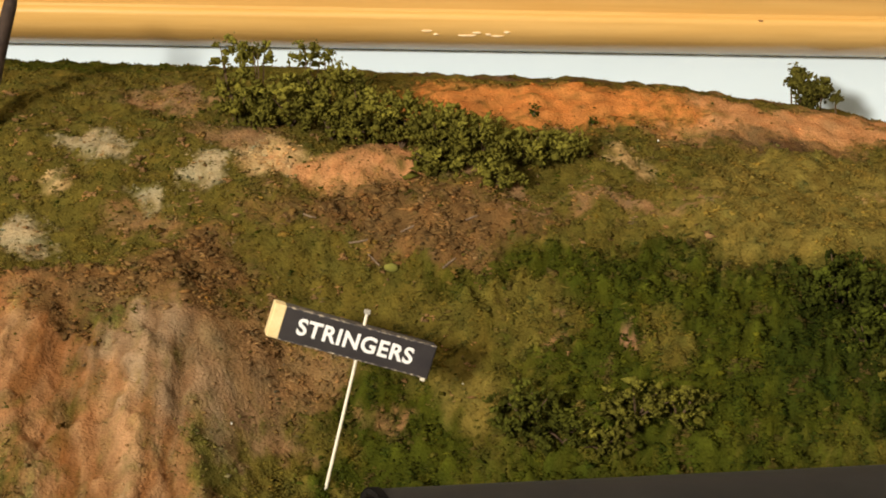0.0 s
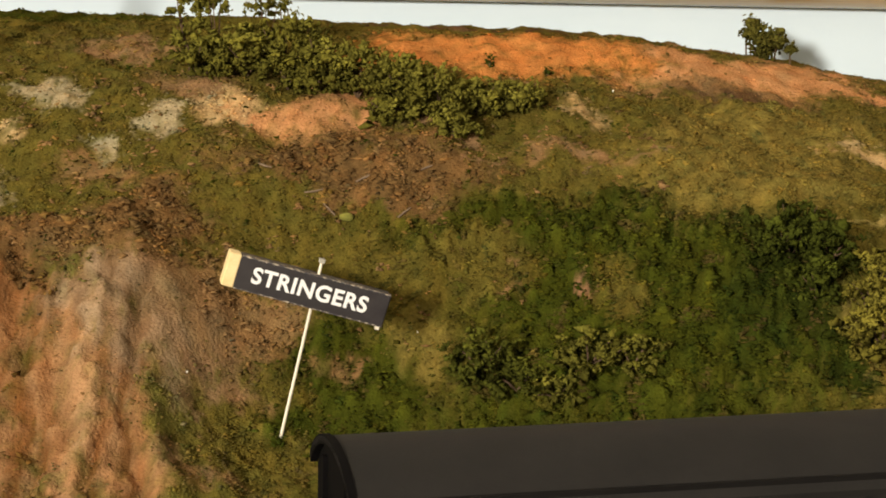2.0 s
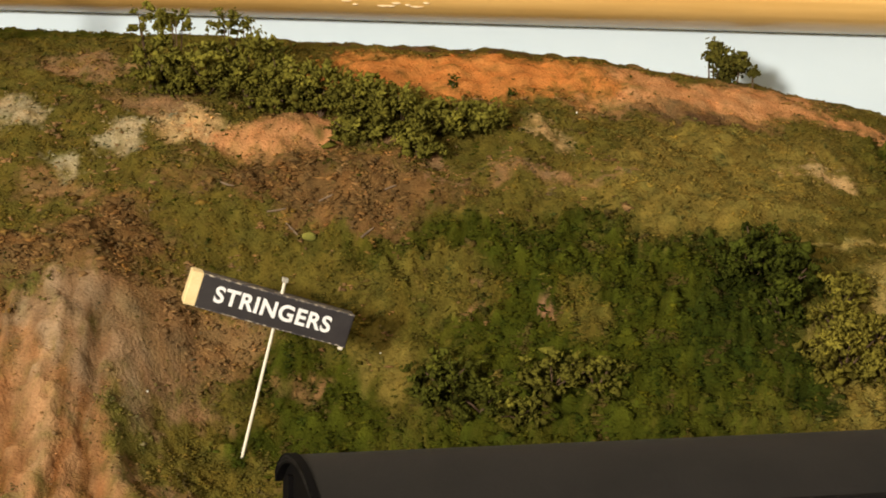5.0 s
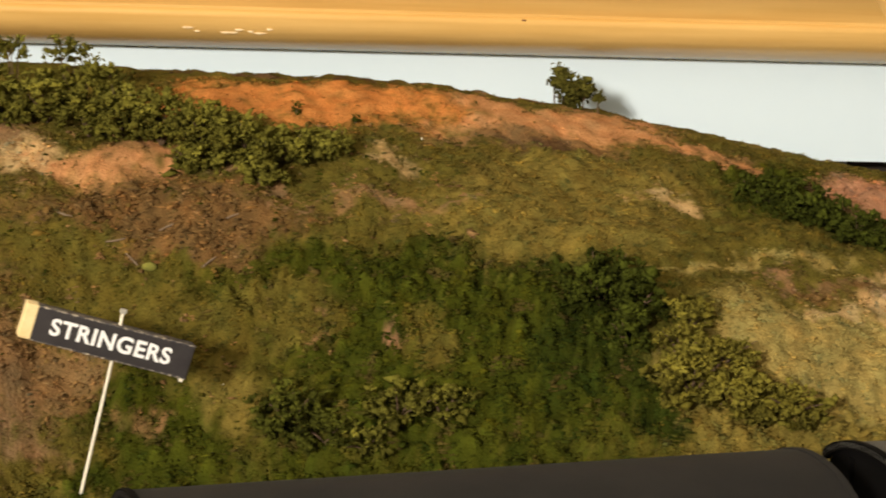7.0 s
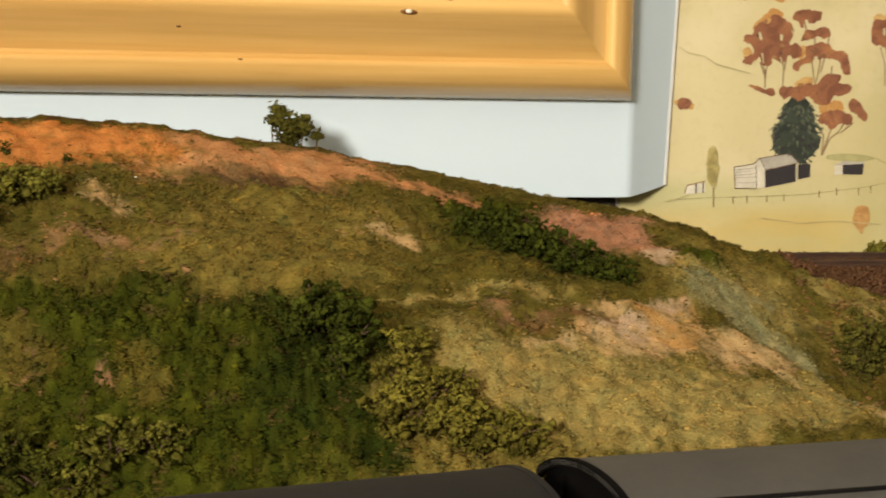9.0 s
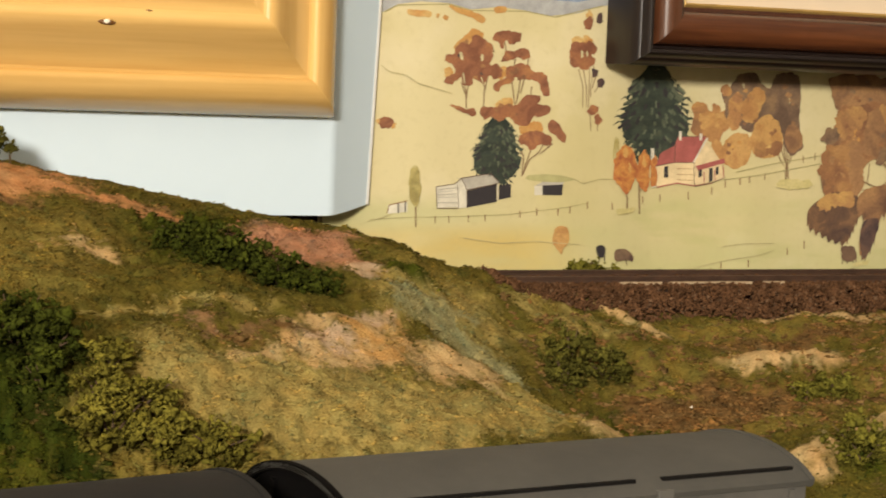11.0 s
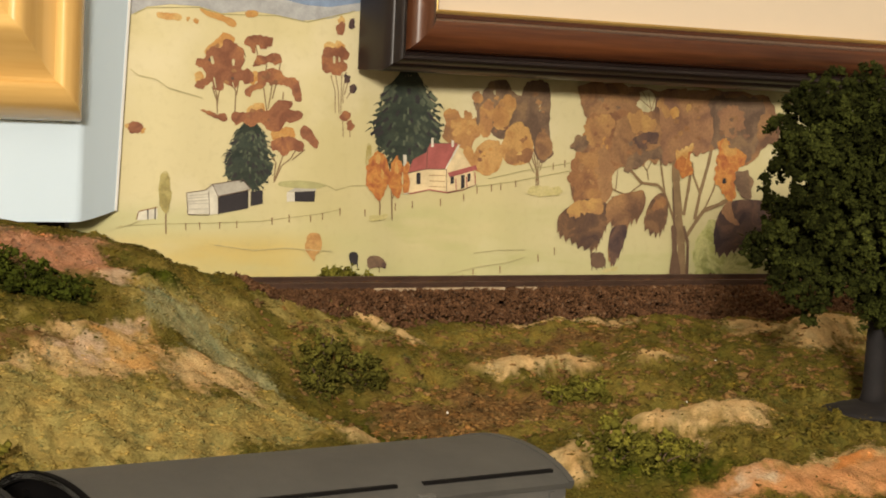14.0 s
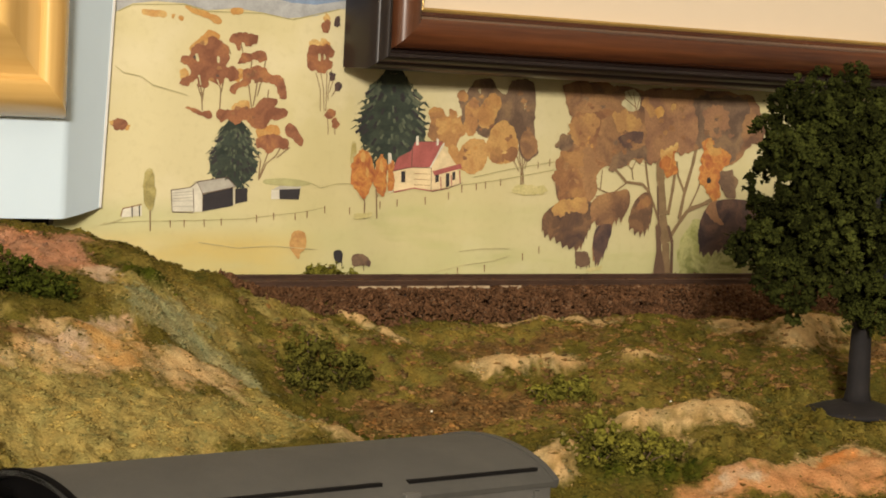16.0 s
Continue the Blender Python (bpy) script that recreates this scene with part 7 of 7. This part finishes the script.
def engine():
    """A green engine, its buffer beam towards -x, the rail top at z = 0."""
    g = empty("locomotive", pose(0.4370, 0.5005, 0.0716))

    def shell(x0, x1, half, z0, z1, crown, bevel=0.0006):
        bm = bmesh.new()
        sec = [(-half, z0), (half, z0), (half, z1)] + [(half * math.cos(a), z1 + crown * math.sin(a)) for a in np.linspace(0.25, math.pi - 0.25, 9)] + [(-half, z1)]
        ends = [[bm.verts.new((x, y, z)) for y, z in sec] for x in (x0, x1)]
        for j in range(len(sec)):
            bm.faces.new((ends[0][j], ends[0][j - 1], ends[1][j - 1], ends[1][j]))
        bm.faces.new(ends[0]), bm.faces.new(ends[1][::-1])
        bmesh.ops.recalc_face_normals(bm, faces=bm.faces)
        bmesh.ops.bevel(bm, geom=[e for e in bm.edges if e.calc_face_angle(0) > 0.9], offset=bevel, segments=2, affect="EDGES")
        return bm

    part("body", shell(0.0, 0.140, 0.0155, 0.0145, 0.032, 0.003), M_ENGINE, g, "deep green body")
    part("cab", shell(0.005, 0.125, 0.0140, 0.033, 0.0395, 0.0025), M_ENGINE, g, "deep green upper body")
    part("buffer_beam", box_bm(-0.0012, 0.002, -0.0150, 0.0150, 0.0098, 0.0142, 0.0003), M_BEAM, g, "orange-red buffer beam")
    part("underframe", box_bm(0.004, 0.136, -0.0090, 0.0090, 0.0065, 0.0144), M_END, g)
    for y in (-0.0095, 0.0095):
        bm = bmesh.new()
        bmesh.ops.create_cone(bm, cap_ends=True, segments=18, radius1=0.0022, radius2=0.0022, depth=0.0030, matrix=pose(-0.0024, y, 0.0122, 0, 90))
        part("buffer", bm, M_END, g)
    part("coupling", box_bm(-0.0045, 0.0005, -0.0012, 0.0012, 0.0060, 0.0085, 0.0003), M_END, g)
    for x in (0.014, 0.030, 0.046, 0.094, 0.110, 0.126):
        for y in (-0.00825, 0.00825):
            bm = bmesh.new()
            bmesh.ops.create_cone(bm, cap_ends=True, segments=22, radius1=0.0058, radius2=0.0058, depth=0.0022, matrix=pose(x, y, 0.0058, 90))
            part("wheel", bm, M_END, g)
    return tagged(g, "deep green model locomotive with orange buffer beam on the track", "locomotive")


M_ENGINE = surface("deep_green_enamel", (0.012, 0.095, 0.045), (0.009, 0.07, 0.034), 0.35, 60.0, 0.4)
M_BEAM = surface("orange_enamel", (0.55, 0.13, 0.03), None, 0.4, 80.0)
engine()

# ---- plants ----


def bush(lobes, colour, label, density=1.0, size=0.00052, twigs=4):
    """A shrub of foam leaves on fine twigs. lobes: place above the ground sheet and radii."""
    x0, y0 = lobes[0][0], lobes[0][1]
    base = Vector((x0, y0, height(x0, y0)))
    b = empty("bush", Matrix.Translation(base))
    pts, cols, grow = [], [], []
    for x, y, up, rx, rz in lobes:
        tufts = int(density * 1.0e6 * rx * (rx + rz))
        d = RNG.normal(size=(tufts, 3))
        d /= np.linalg.norm(d, axis=1, keepdims=True)
        d *= RNG.uniform(0.15, 1, (tufts, 1)) ** 0.4 * (1 + 0.16 * RNG.normal(size=(tufts, 1)).clip(-1.5, 2.2))
        heart = d * (rx, rx * 0.75, rz) + (x - base.x, y - base.y, height(x, y) - base.z + up)
        # light from above put into the colour: tuft tops lighter, undersides darker
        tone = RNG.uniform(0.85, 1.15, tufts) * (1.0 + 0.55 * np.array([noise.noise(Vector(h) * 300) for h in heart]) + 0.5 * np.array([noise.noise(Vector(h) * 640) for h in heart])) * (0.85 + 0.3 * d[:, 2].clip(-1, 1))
        each = 10
        spread = RNG.normal(size=(tufts, each, 3)) * RNG.uniform(0.0005, 0.0008, (tufts, 1, 1)) * (1.15, 1.0, 0.8)
        spread[:, 0] = 0
        pts.append((heart[:, None] + spread).reshape(-1, 3))
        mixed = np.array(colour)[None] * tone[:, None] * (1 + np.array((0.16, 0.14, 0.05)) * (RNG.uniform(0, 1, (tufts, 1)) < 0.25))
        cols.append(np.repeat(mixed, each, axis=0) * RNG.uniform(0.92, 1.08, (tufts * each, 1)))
        grow.append(np.tile([1.75] + [1.0] * (each - 1), tufts))
        bm = bmesh.new()
        for _ in range(twigs):
            e = Vector((RNG.uniform(-1, 1) * rx * 0.9, RNG.uniform(-1, 1) * rx * 0.6, up + RNG.uniform(-0.2, 0.95) * rz))
            f = Vector((x, y, height(x, y))) - base
            tube(bm, [f, f + e * 0.55 + Vector((0, 0, 0.1 * rz)), f + e], [0.00025, 0.0002, 0.0001], 5)
        part("twig", bm, M_TWIG, b)
    pts, cols, grow = np.concatenate(pts), np.concatenate(cols), np.concatenate(grow)
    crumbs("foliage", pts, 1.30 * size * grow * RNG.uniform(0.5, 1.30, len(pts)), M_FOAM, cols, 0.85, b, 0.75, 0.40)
    return tagged(b, label, "bush")


M_TWIG = surface("brown_twig", (0.10, 0.06, 0.03), None, 0.8, 400)


L_FOOT, L_OLIVE = (0.060, 0.064, 0.0090), (0.098, 0.092, 0.0150)
L_MID, L_DARK, L_YELLOW, L_GREY = (0.120, 0.110, 0.0180), (0.040, 0.048, 0.0062), (0.136, 0.118, 0.0190), (0.080, 0.074, 0.014)

bush([(-0.0425, 0.474, 0.0075, 0.0060, 0.006), (-0.040, 0.472, 0.004, 0.007, 0.005)], L_MID, "green shrub on the hill crest", 0.75)
bush([(-0.0440, 0.477, 0.0150, 0.0050, 0.0055), (-0.0375, 0.477, 0.0165, 0.0030, 0.0030), (-0.0265, 0.475, 0.0160, 0.0040, 0.0030), (-0.0215, 0.475, 0.0170, 0.0022, 0.0025)], L_MID, "wispy open sprigs standing above the shrubs", 0.50, 0.00048, 3)
bush([(-0.0300, 0.471, 0.006, 0.0085, 0.007), (-0.0205, 0.470, 0.010, 0.0080, 0.008), (-0.0125, 0.468, 0.006, 0.0085, 0.0075)], L_MID, "wide green shrub spreading along the hillside", 0.9)
bush([(-0.0040, 0.466, 0.0065, 0.0085, 0.006), (0.0060, 0.463, 0.005, 0.0090, 0.006), (0.0150, 0.460, 0.004, 0.0085, 0.006), (0.0040, 0.456, 0.002, 0.006, 0.004)], L_MID, "green shrub trailing down the hillside", 1.0)
bush([(0.0245, 0.463, 0.004, 0.0080, 0.0045), (0.0330, 0.464, 0.003, 0.0070, 0.0035), (0.0180, 0.453, 0.002, 0.006, 0.004)], L_MID, "low green shrub at the end of the hedge", 0.9)
bush([(0.0992, 0.512, 0.0024, 0.0026, 0.0034), (0.0975, 0.512, 0.0052, 0.0028, 0.0026), (0.0964, 0.513, 0.0078, 0.0014, 0.0018), (0.1022, 0.512, 0.0052, 0.0028, 0.0026), (0.1064, 0.512, 0.0044, 0.0010, 0.0016), (0.0950, 0.512, 0.0050, 0.0010, 0.0010)], L_GREY, "small ragged dark bush alone on the ridge", 2.6, 0.00046, 1)
bush([(0.0275, 0.4855, 0.0008, 0.0011, 0.0014)], L_DARK, "tiny dark tuft on the orange bank", 0.9, 0.0005, 1)
bush([(0.0415, 0.4815, 0.0006, 0.0009, 0.0010)], L_DARK, "tiny dark tuft on the orange bank", 0.9, 0.0005, 1)
bush([(0.0235, 0.404, 0.0030, 0.0085, 0.0055), (0.0305, 0.400, 0.002, 0.006, 0.004)], L_FOOT, "low dark green bush at the foot of the slope", 0.8)
bush([(0.0455, 0.402, 0.0030, 0.0075, 0.0050), (0.0540, 0.400, 0.003, 0.0070, 0.0045), (0.0385, 0.399, 0.002, 0.0055, 0.004)], L_OLIVE, "low olive-green bush at the foot of the slope", 0.55)
bush([(0.0900, 0.420, 0.0050, 0.0085, 0.0075), (0.0970, 0.415, 0.004, 0.0070, 0.0070), (0.0935, 0.408, 0.002, 0.0055, 0.006)], L_DARK, "tall dark green bush climbing the slope", 0.9)
bush([(0.1050, 0.3975, 0.0035, 0.0080, 0.0065), (0.1150, 0.394, 0.003, 0.0085, 0.0055), (0.1050, 0.406, 0.003, 0.0060, 0.0055), (0.1250, 0.392, 0.002, 0.0075, 0.0045), (0.1130, 0.403, 0.002, 0.0075, 0.0045), (0.1090, 0.414, 0.002, 0.0055, 0.0040)], L_YELLOW, "broad yellow-green bush beside the dark grass", 0.8)
bush([(0.1400, 0.468, 0.0030, 0.0080, 0.0045), (0.1480, 0.462, 0.003, 0.0090, 0.0050), (0.1580, 0.455, 0.003, 0.0080, 0.0045), (0.1650, 0.450, 0.002, 0.0060, 0.0035)], L_DARK, "dark green scrub across the ridge", 0.95)
bush([(0.2310, 0.449, 0.0040, 0.0080, 0.0070), (0.2390, 0.444, 0.003, 0.0060, 0.0055), (0.2260, 0.441, 0.003, 0.0050, 0.0060)], L_GREY, "dull olive bush in the hollow", 0.8)
bush([(0.2900, 0.423, 0.0020, 0.0070, 0.0035), (0.2830, 0.424, 0.001, 0.0050, 0.0025)], L_MID, "low green bush on the flat", 0.6)
bush([(0.2660, 0.3755, 0.0030, 0.0075, 0.0060), (0.2740, 0.372, 0.003, 0.0065, 0.0055), (0.2820, 0.374, 0.001, 0.0060, 0.0035)], L_MID, "bright green bush by the end of the vans", 0.9)
bush([(0.2700, 0.519, 0.0018, 0.0060, 0.0026), (0.2785, 0.520, 0.001, 0.0050, 0.0015)], L_MID, "small green bush at the foot of the backdrop", 0.8)


def tree():
    base = Vector((0.3495, 0.3865, height(0.3495, 0.3865) + 0.0002))
    t = empty("model_tree", Matrix.Translation(base))
    bm = bmesh.new()
    tube(bm, [(0, 0, 0.0), (0, 0, 0.0008), (0, 0, 0.0014), (0, 0, 0.0024), (0, 0, 0.0032)], [0.0125, 0.0125, 0.0115, 0.0075, 0.0046], 26)
    part("base", bm, M_TRUNK, t, "round black plastic base", True)
    bm = bmesh.new()
    tube(bm, [(0, 0, 0.002), (0, 0, 0.006), (0, 0, 0.020), (0.0004, 0, 0.034), (0.001, 0, 0.058)], [0.0038, 0.0029, 0.0025, 0.0024, 0.0014], 14)
    part("trunk", bm, M_TRUNK, t, "", True)
    for a, r, z in ((0.3, 0.016, 0.050), (1.9, 0.015, 0.058), (2.9, 0.018, 0.046), (4.1, 0.015, 0.055), (5.3, 0.017, 0.048)):
        d = Vector((math.cos(a), math.sin(a), 0))
        part("limb", tube(bmesh.new(), [(0, 0, z - 0.024), d * r * 0.4 + Vector((0, 0, z - 0.012)), d * r + Vector((0, 0, z))], [0.0017, 0.0012, 0.0006], 8), M_TRUNK, t, "", True)
    lobes = [(-0.0305, 0.0, 0.0600, 0.0120), (-0.0305, -0.003, 0.0475, 0.0118), (-0.0260, -0.004, 0.0370, 0.0110), (-0.0140, -0.010, 0.050, 0.012), (-0.0220, -0.001, 0.0700, 0.0115), (-0.0130, -0.002, 0.0800, 0.0118), (-0.0060, -0.003, 0.0790, 0.0110),
             (0.0060, -0.002, 0.0790, 0.0105), (0.0150, 0.0, 0.0740, 0.0115), (0.0050, -0.012, 0.0620, 0.0125), (-0.0075, -0.009, 0.0330, 0.0090), (0.0200, -0.004, 0.0570, 0.0125), (0.0150, -0.008, 0.0430, 0.011),
             (0.0250, 0.003, 0.0480, 0.0090), (-0.0060, 0.014, 0.0520, 0.013), (0.0100, 0.014, 0.0580, 0.013), (0.0, 0.008, 0.0700, 0.012), (-0.0160, 0.010, 0.0460, 0.011), (-0.0080, -0.004, 0.0680, 0.0115),
             (-0.0240, 0.001, 0.0765, 0.0110), (-0.0155, 0.0, 0.0800, 0.0100), (-0.0200, -0.006, 0.0580, 0.0120), (0.0130, -0.004, 0.0790, 0.0105), (0.0220, 0.0, 0.0700, 0.0110)]
    lobes = [(x, y, z if z < 0.06 else 0.06 + (z - 0.06) * 0.84, r) for x, y, z, r in lobes]
    lobes = [(x + 0.0012, y, z, r) for x, y, z, r in lobes]
    knobs = []
    for x, y, z, r in lobes:
        knobs.append((x, y, z, r * 0.66))
        for _ in range(8):
            d = Vector(RNG.normal(size=3)).normalized() * r * 0.74
            knobs.append((x + d.x, y + d.y, z + d.z, r * RNG.uniform(0.30, 0.46)))
    pts, cols = [], []
    for x, y, z, r in knobs:
        n, each = int(0.95e6 * r * r) + 4, 20
        d = RNG.normal(size=(n, 3))
        d /= np.linalg.norm(d, axis=1, keepdims=True)
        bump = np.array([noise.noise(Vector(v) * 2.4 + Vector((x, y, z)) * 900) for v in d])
        heart = d * (r * (0.92 + 0.25 * bump + 0.04 * RNG.normal(size=n)))[:, None] + (x, y, z - 0.0042)
        spread = RNG.normal(size=(n, each, 3)) * RNG.uniform(0.0003, 0.0006, (n, 1, 1)) * (1, 1, 1.1)
        pts.append((heart[:, None] + spread).reshape(-1, 3))
        # colour follows the relief, painting shade into the dents of each knob
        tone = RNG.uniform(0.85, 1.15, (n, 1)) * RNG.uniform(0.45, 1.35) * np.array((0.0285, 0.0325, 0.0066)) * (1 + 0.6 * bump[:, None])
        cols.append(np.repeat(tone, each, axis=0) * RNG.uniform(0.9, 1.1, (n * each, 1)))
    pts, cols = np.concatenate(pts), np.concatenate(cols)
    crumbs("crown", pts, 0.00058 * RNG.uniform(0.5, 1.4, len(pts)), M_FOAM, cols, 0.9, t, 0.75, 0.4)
    return tagged(t, "model tree with dark green flock crown on a black base", "tree")


tree()


def bare_trunk():
    base = Vector((-0.1012, 0.468, height(-0.1012, 0.468) - 0.001))
    t = empty("model_tree", Matrix.Translation(base))
    # top cut short to keep the trunk's shadow off the pine frame
    part("trunk", tube(bmesh.new(), [(0, 0, 0), (0.0012, 0, 0.008), (0.0034, 0.001, 0.018), (0.0062, 0.001, 0.029), (0.0072, 0.001, 0.034)], [0.0025, 0.0020, 0.0018, 0.0016, 0.0010], 10), M_BARK, t, "", True)
    return tagged(t, "dark leaning trunk of a model tree, cut short at the top", "tree")


M_BARK = surface("dark_bark", (0.045, 0.026, 0.016), (0.02, 0.012, 0.008), 0.8, 500, 0.6, 0.4, 900)
bare_trunk()


def pebbles():
    for x, y, r in ((0.0571, 0.4773, 0.0004), (0.2538, 0.4288, 0.0005), (0.3060, 0.4040, 0.00035), (0.2150, 0.4180, 0.0005), (0.3330, 0.4280, 0.0003), (0.0100, 0.4120, 0.0003), (0.1950, 0.4000, 0.0003), (-0.0370, 0.3960, 0.0004)):
        bm = bmesh.new()
        bmesh.ops.create_icosphere(bm, subdivisions=1, radius=0.7 * r)
        for v in bm.verts:
            v.co *= RNG.uniform(0.7, 1.2)
        ob = part("pebble", bm, M_CHIP)
        ob.location = (x, y, height(x, y) + r * 0.9)
        tagged(ob, "tiny white chip lying on the turf", "pebble", "white chips on the ground")


M_CHIP = surface("white_chip", (0.8, 0.78, 0.7), None, 0.7, 600, 0.2)
pebbles()


def dry_sticks():
    """Pale dead sticks and one yellow leaf flake among the brown litter."""
    for x, y, long, turn in ((-0.0130, 0.4375, 0.0042, 12), (-0.0020, 0.4400, 0.0036, -8), (-0.0095, 0.4345, 0.0030, 150), (0.0070, 0.4330, 0.0034, 35), (-0.0240, 0.4410, 0.0032, -20), (0.0120, 0.4420, 0.0028, 20)):
        d = Vector((math.cos(radians(turn)), math.sin(radians(turn)), 0)) * long / 2
        ends = [Vector((x + k * d.x, y + k * d.y, height(x + k * d.x, y + k * d.y) + 0.0006)) for k in (-1, 0.1, 1)]
        mid = ends[1].copy()
        ob = part("dry_stick", tube(bmesh.new(), [e - mid for e in ends], [0.0002, 0.00026, 0.00014], 6), M_STICK)
        ob.location = mid
        tagged(ob, "short pale dead stick lying in brown leaf litter", "stick", "dead sticks in the litter")
    bm = bmesh.new()
    bmesh.ops.create_icosphere(bm, subdivisions=2, radius=1.0, matrix=Matrix.Diagonal((0.0017, 0.0009, 0.0010, 1)))
    for v in bm.verts:
        v.co *= 1 + 0.25 * noise.noise(v.co * 900)
    ob = part("leaf_flake", bm, M_LEAF, smooth=True)
    ob.location = (-0.0055, 0.4325, height(-0.0055, 0.4325) + 0.0009)
    tagged(ob, "yellow-green foam flake lying on the litter", "foam flake")


M_STICK = surface("grey_dead_stick", (0.21, 0.155, 0.10), (0.12, 0.08, 0.05), 0.8, 600)
M_LEAF = surface("yellow_green_foam", (0.20, 0.19, 0.03), (0.13, 0.13, 0.02), 0.9, 500, 0.5, 0.4)
dry_sticks()
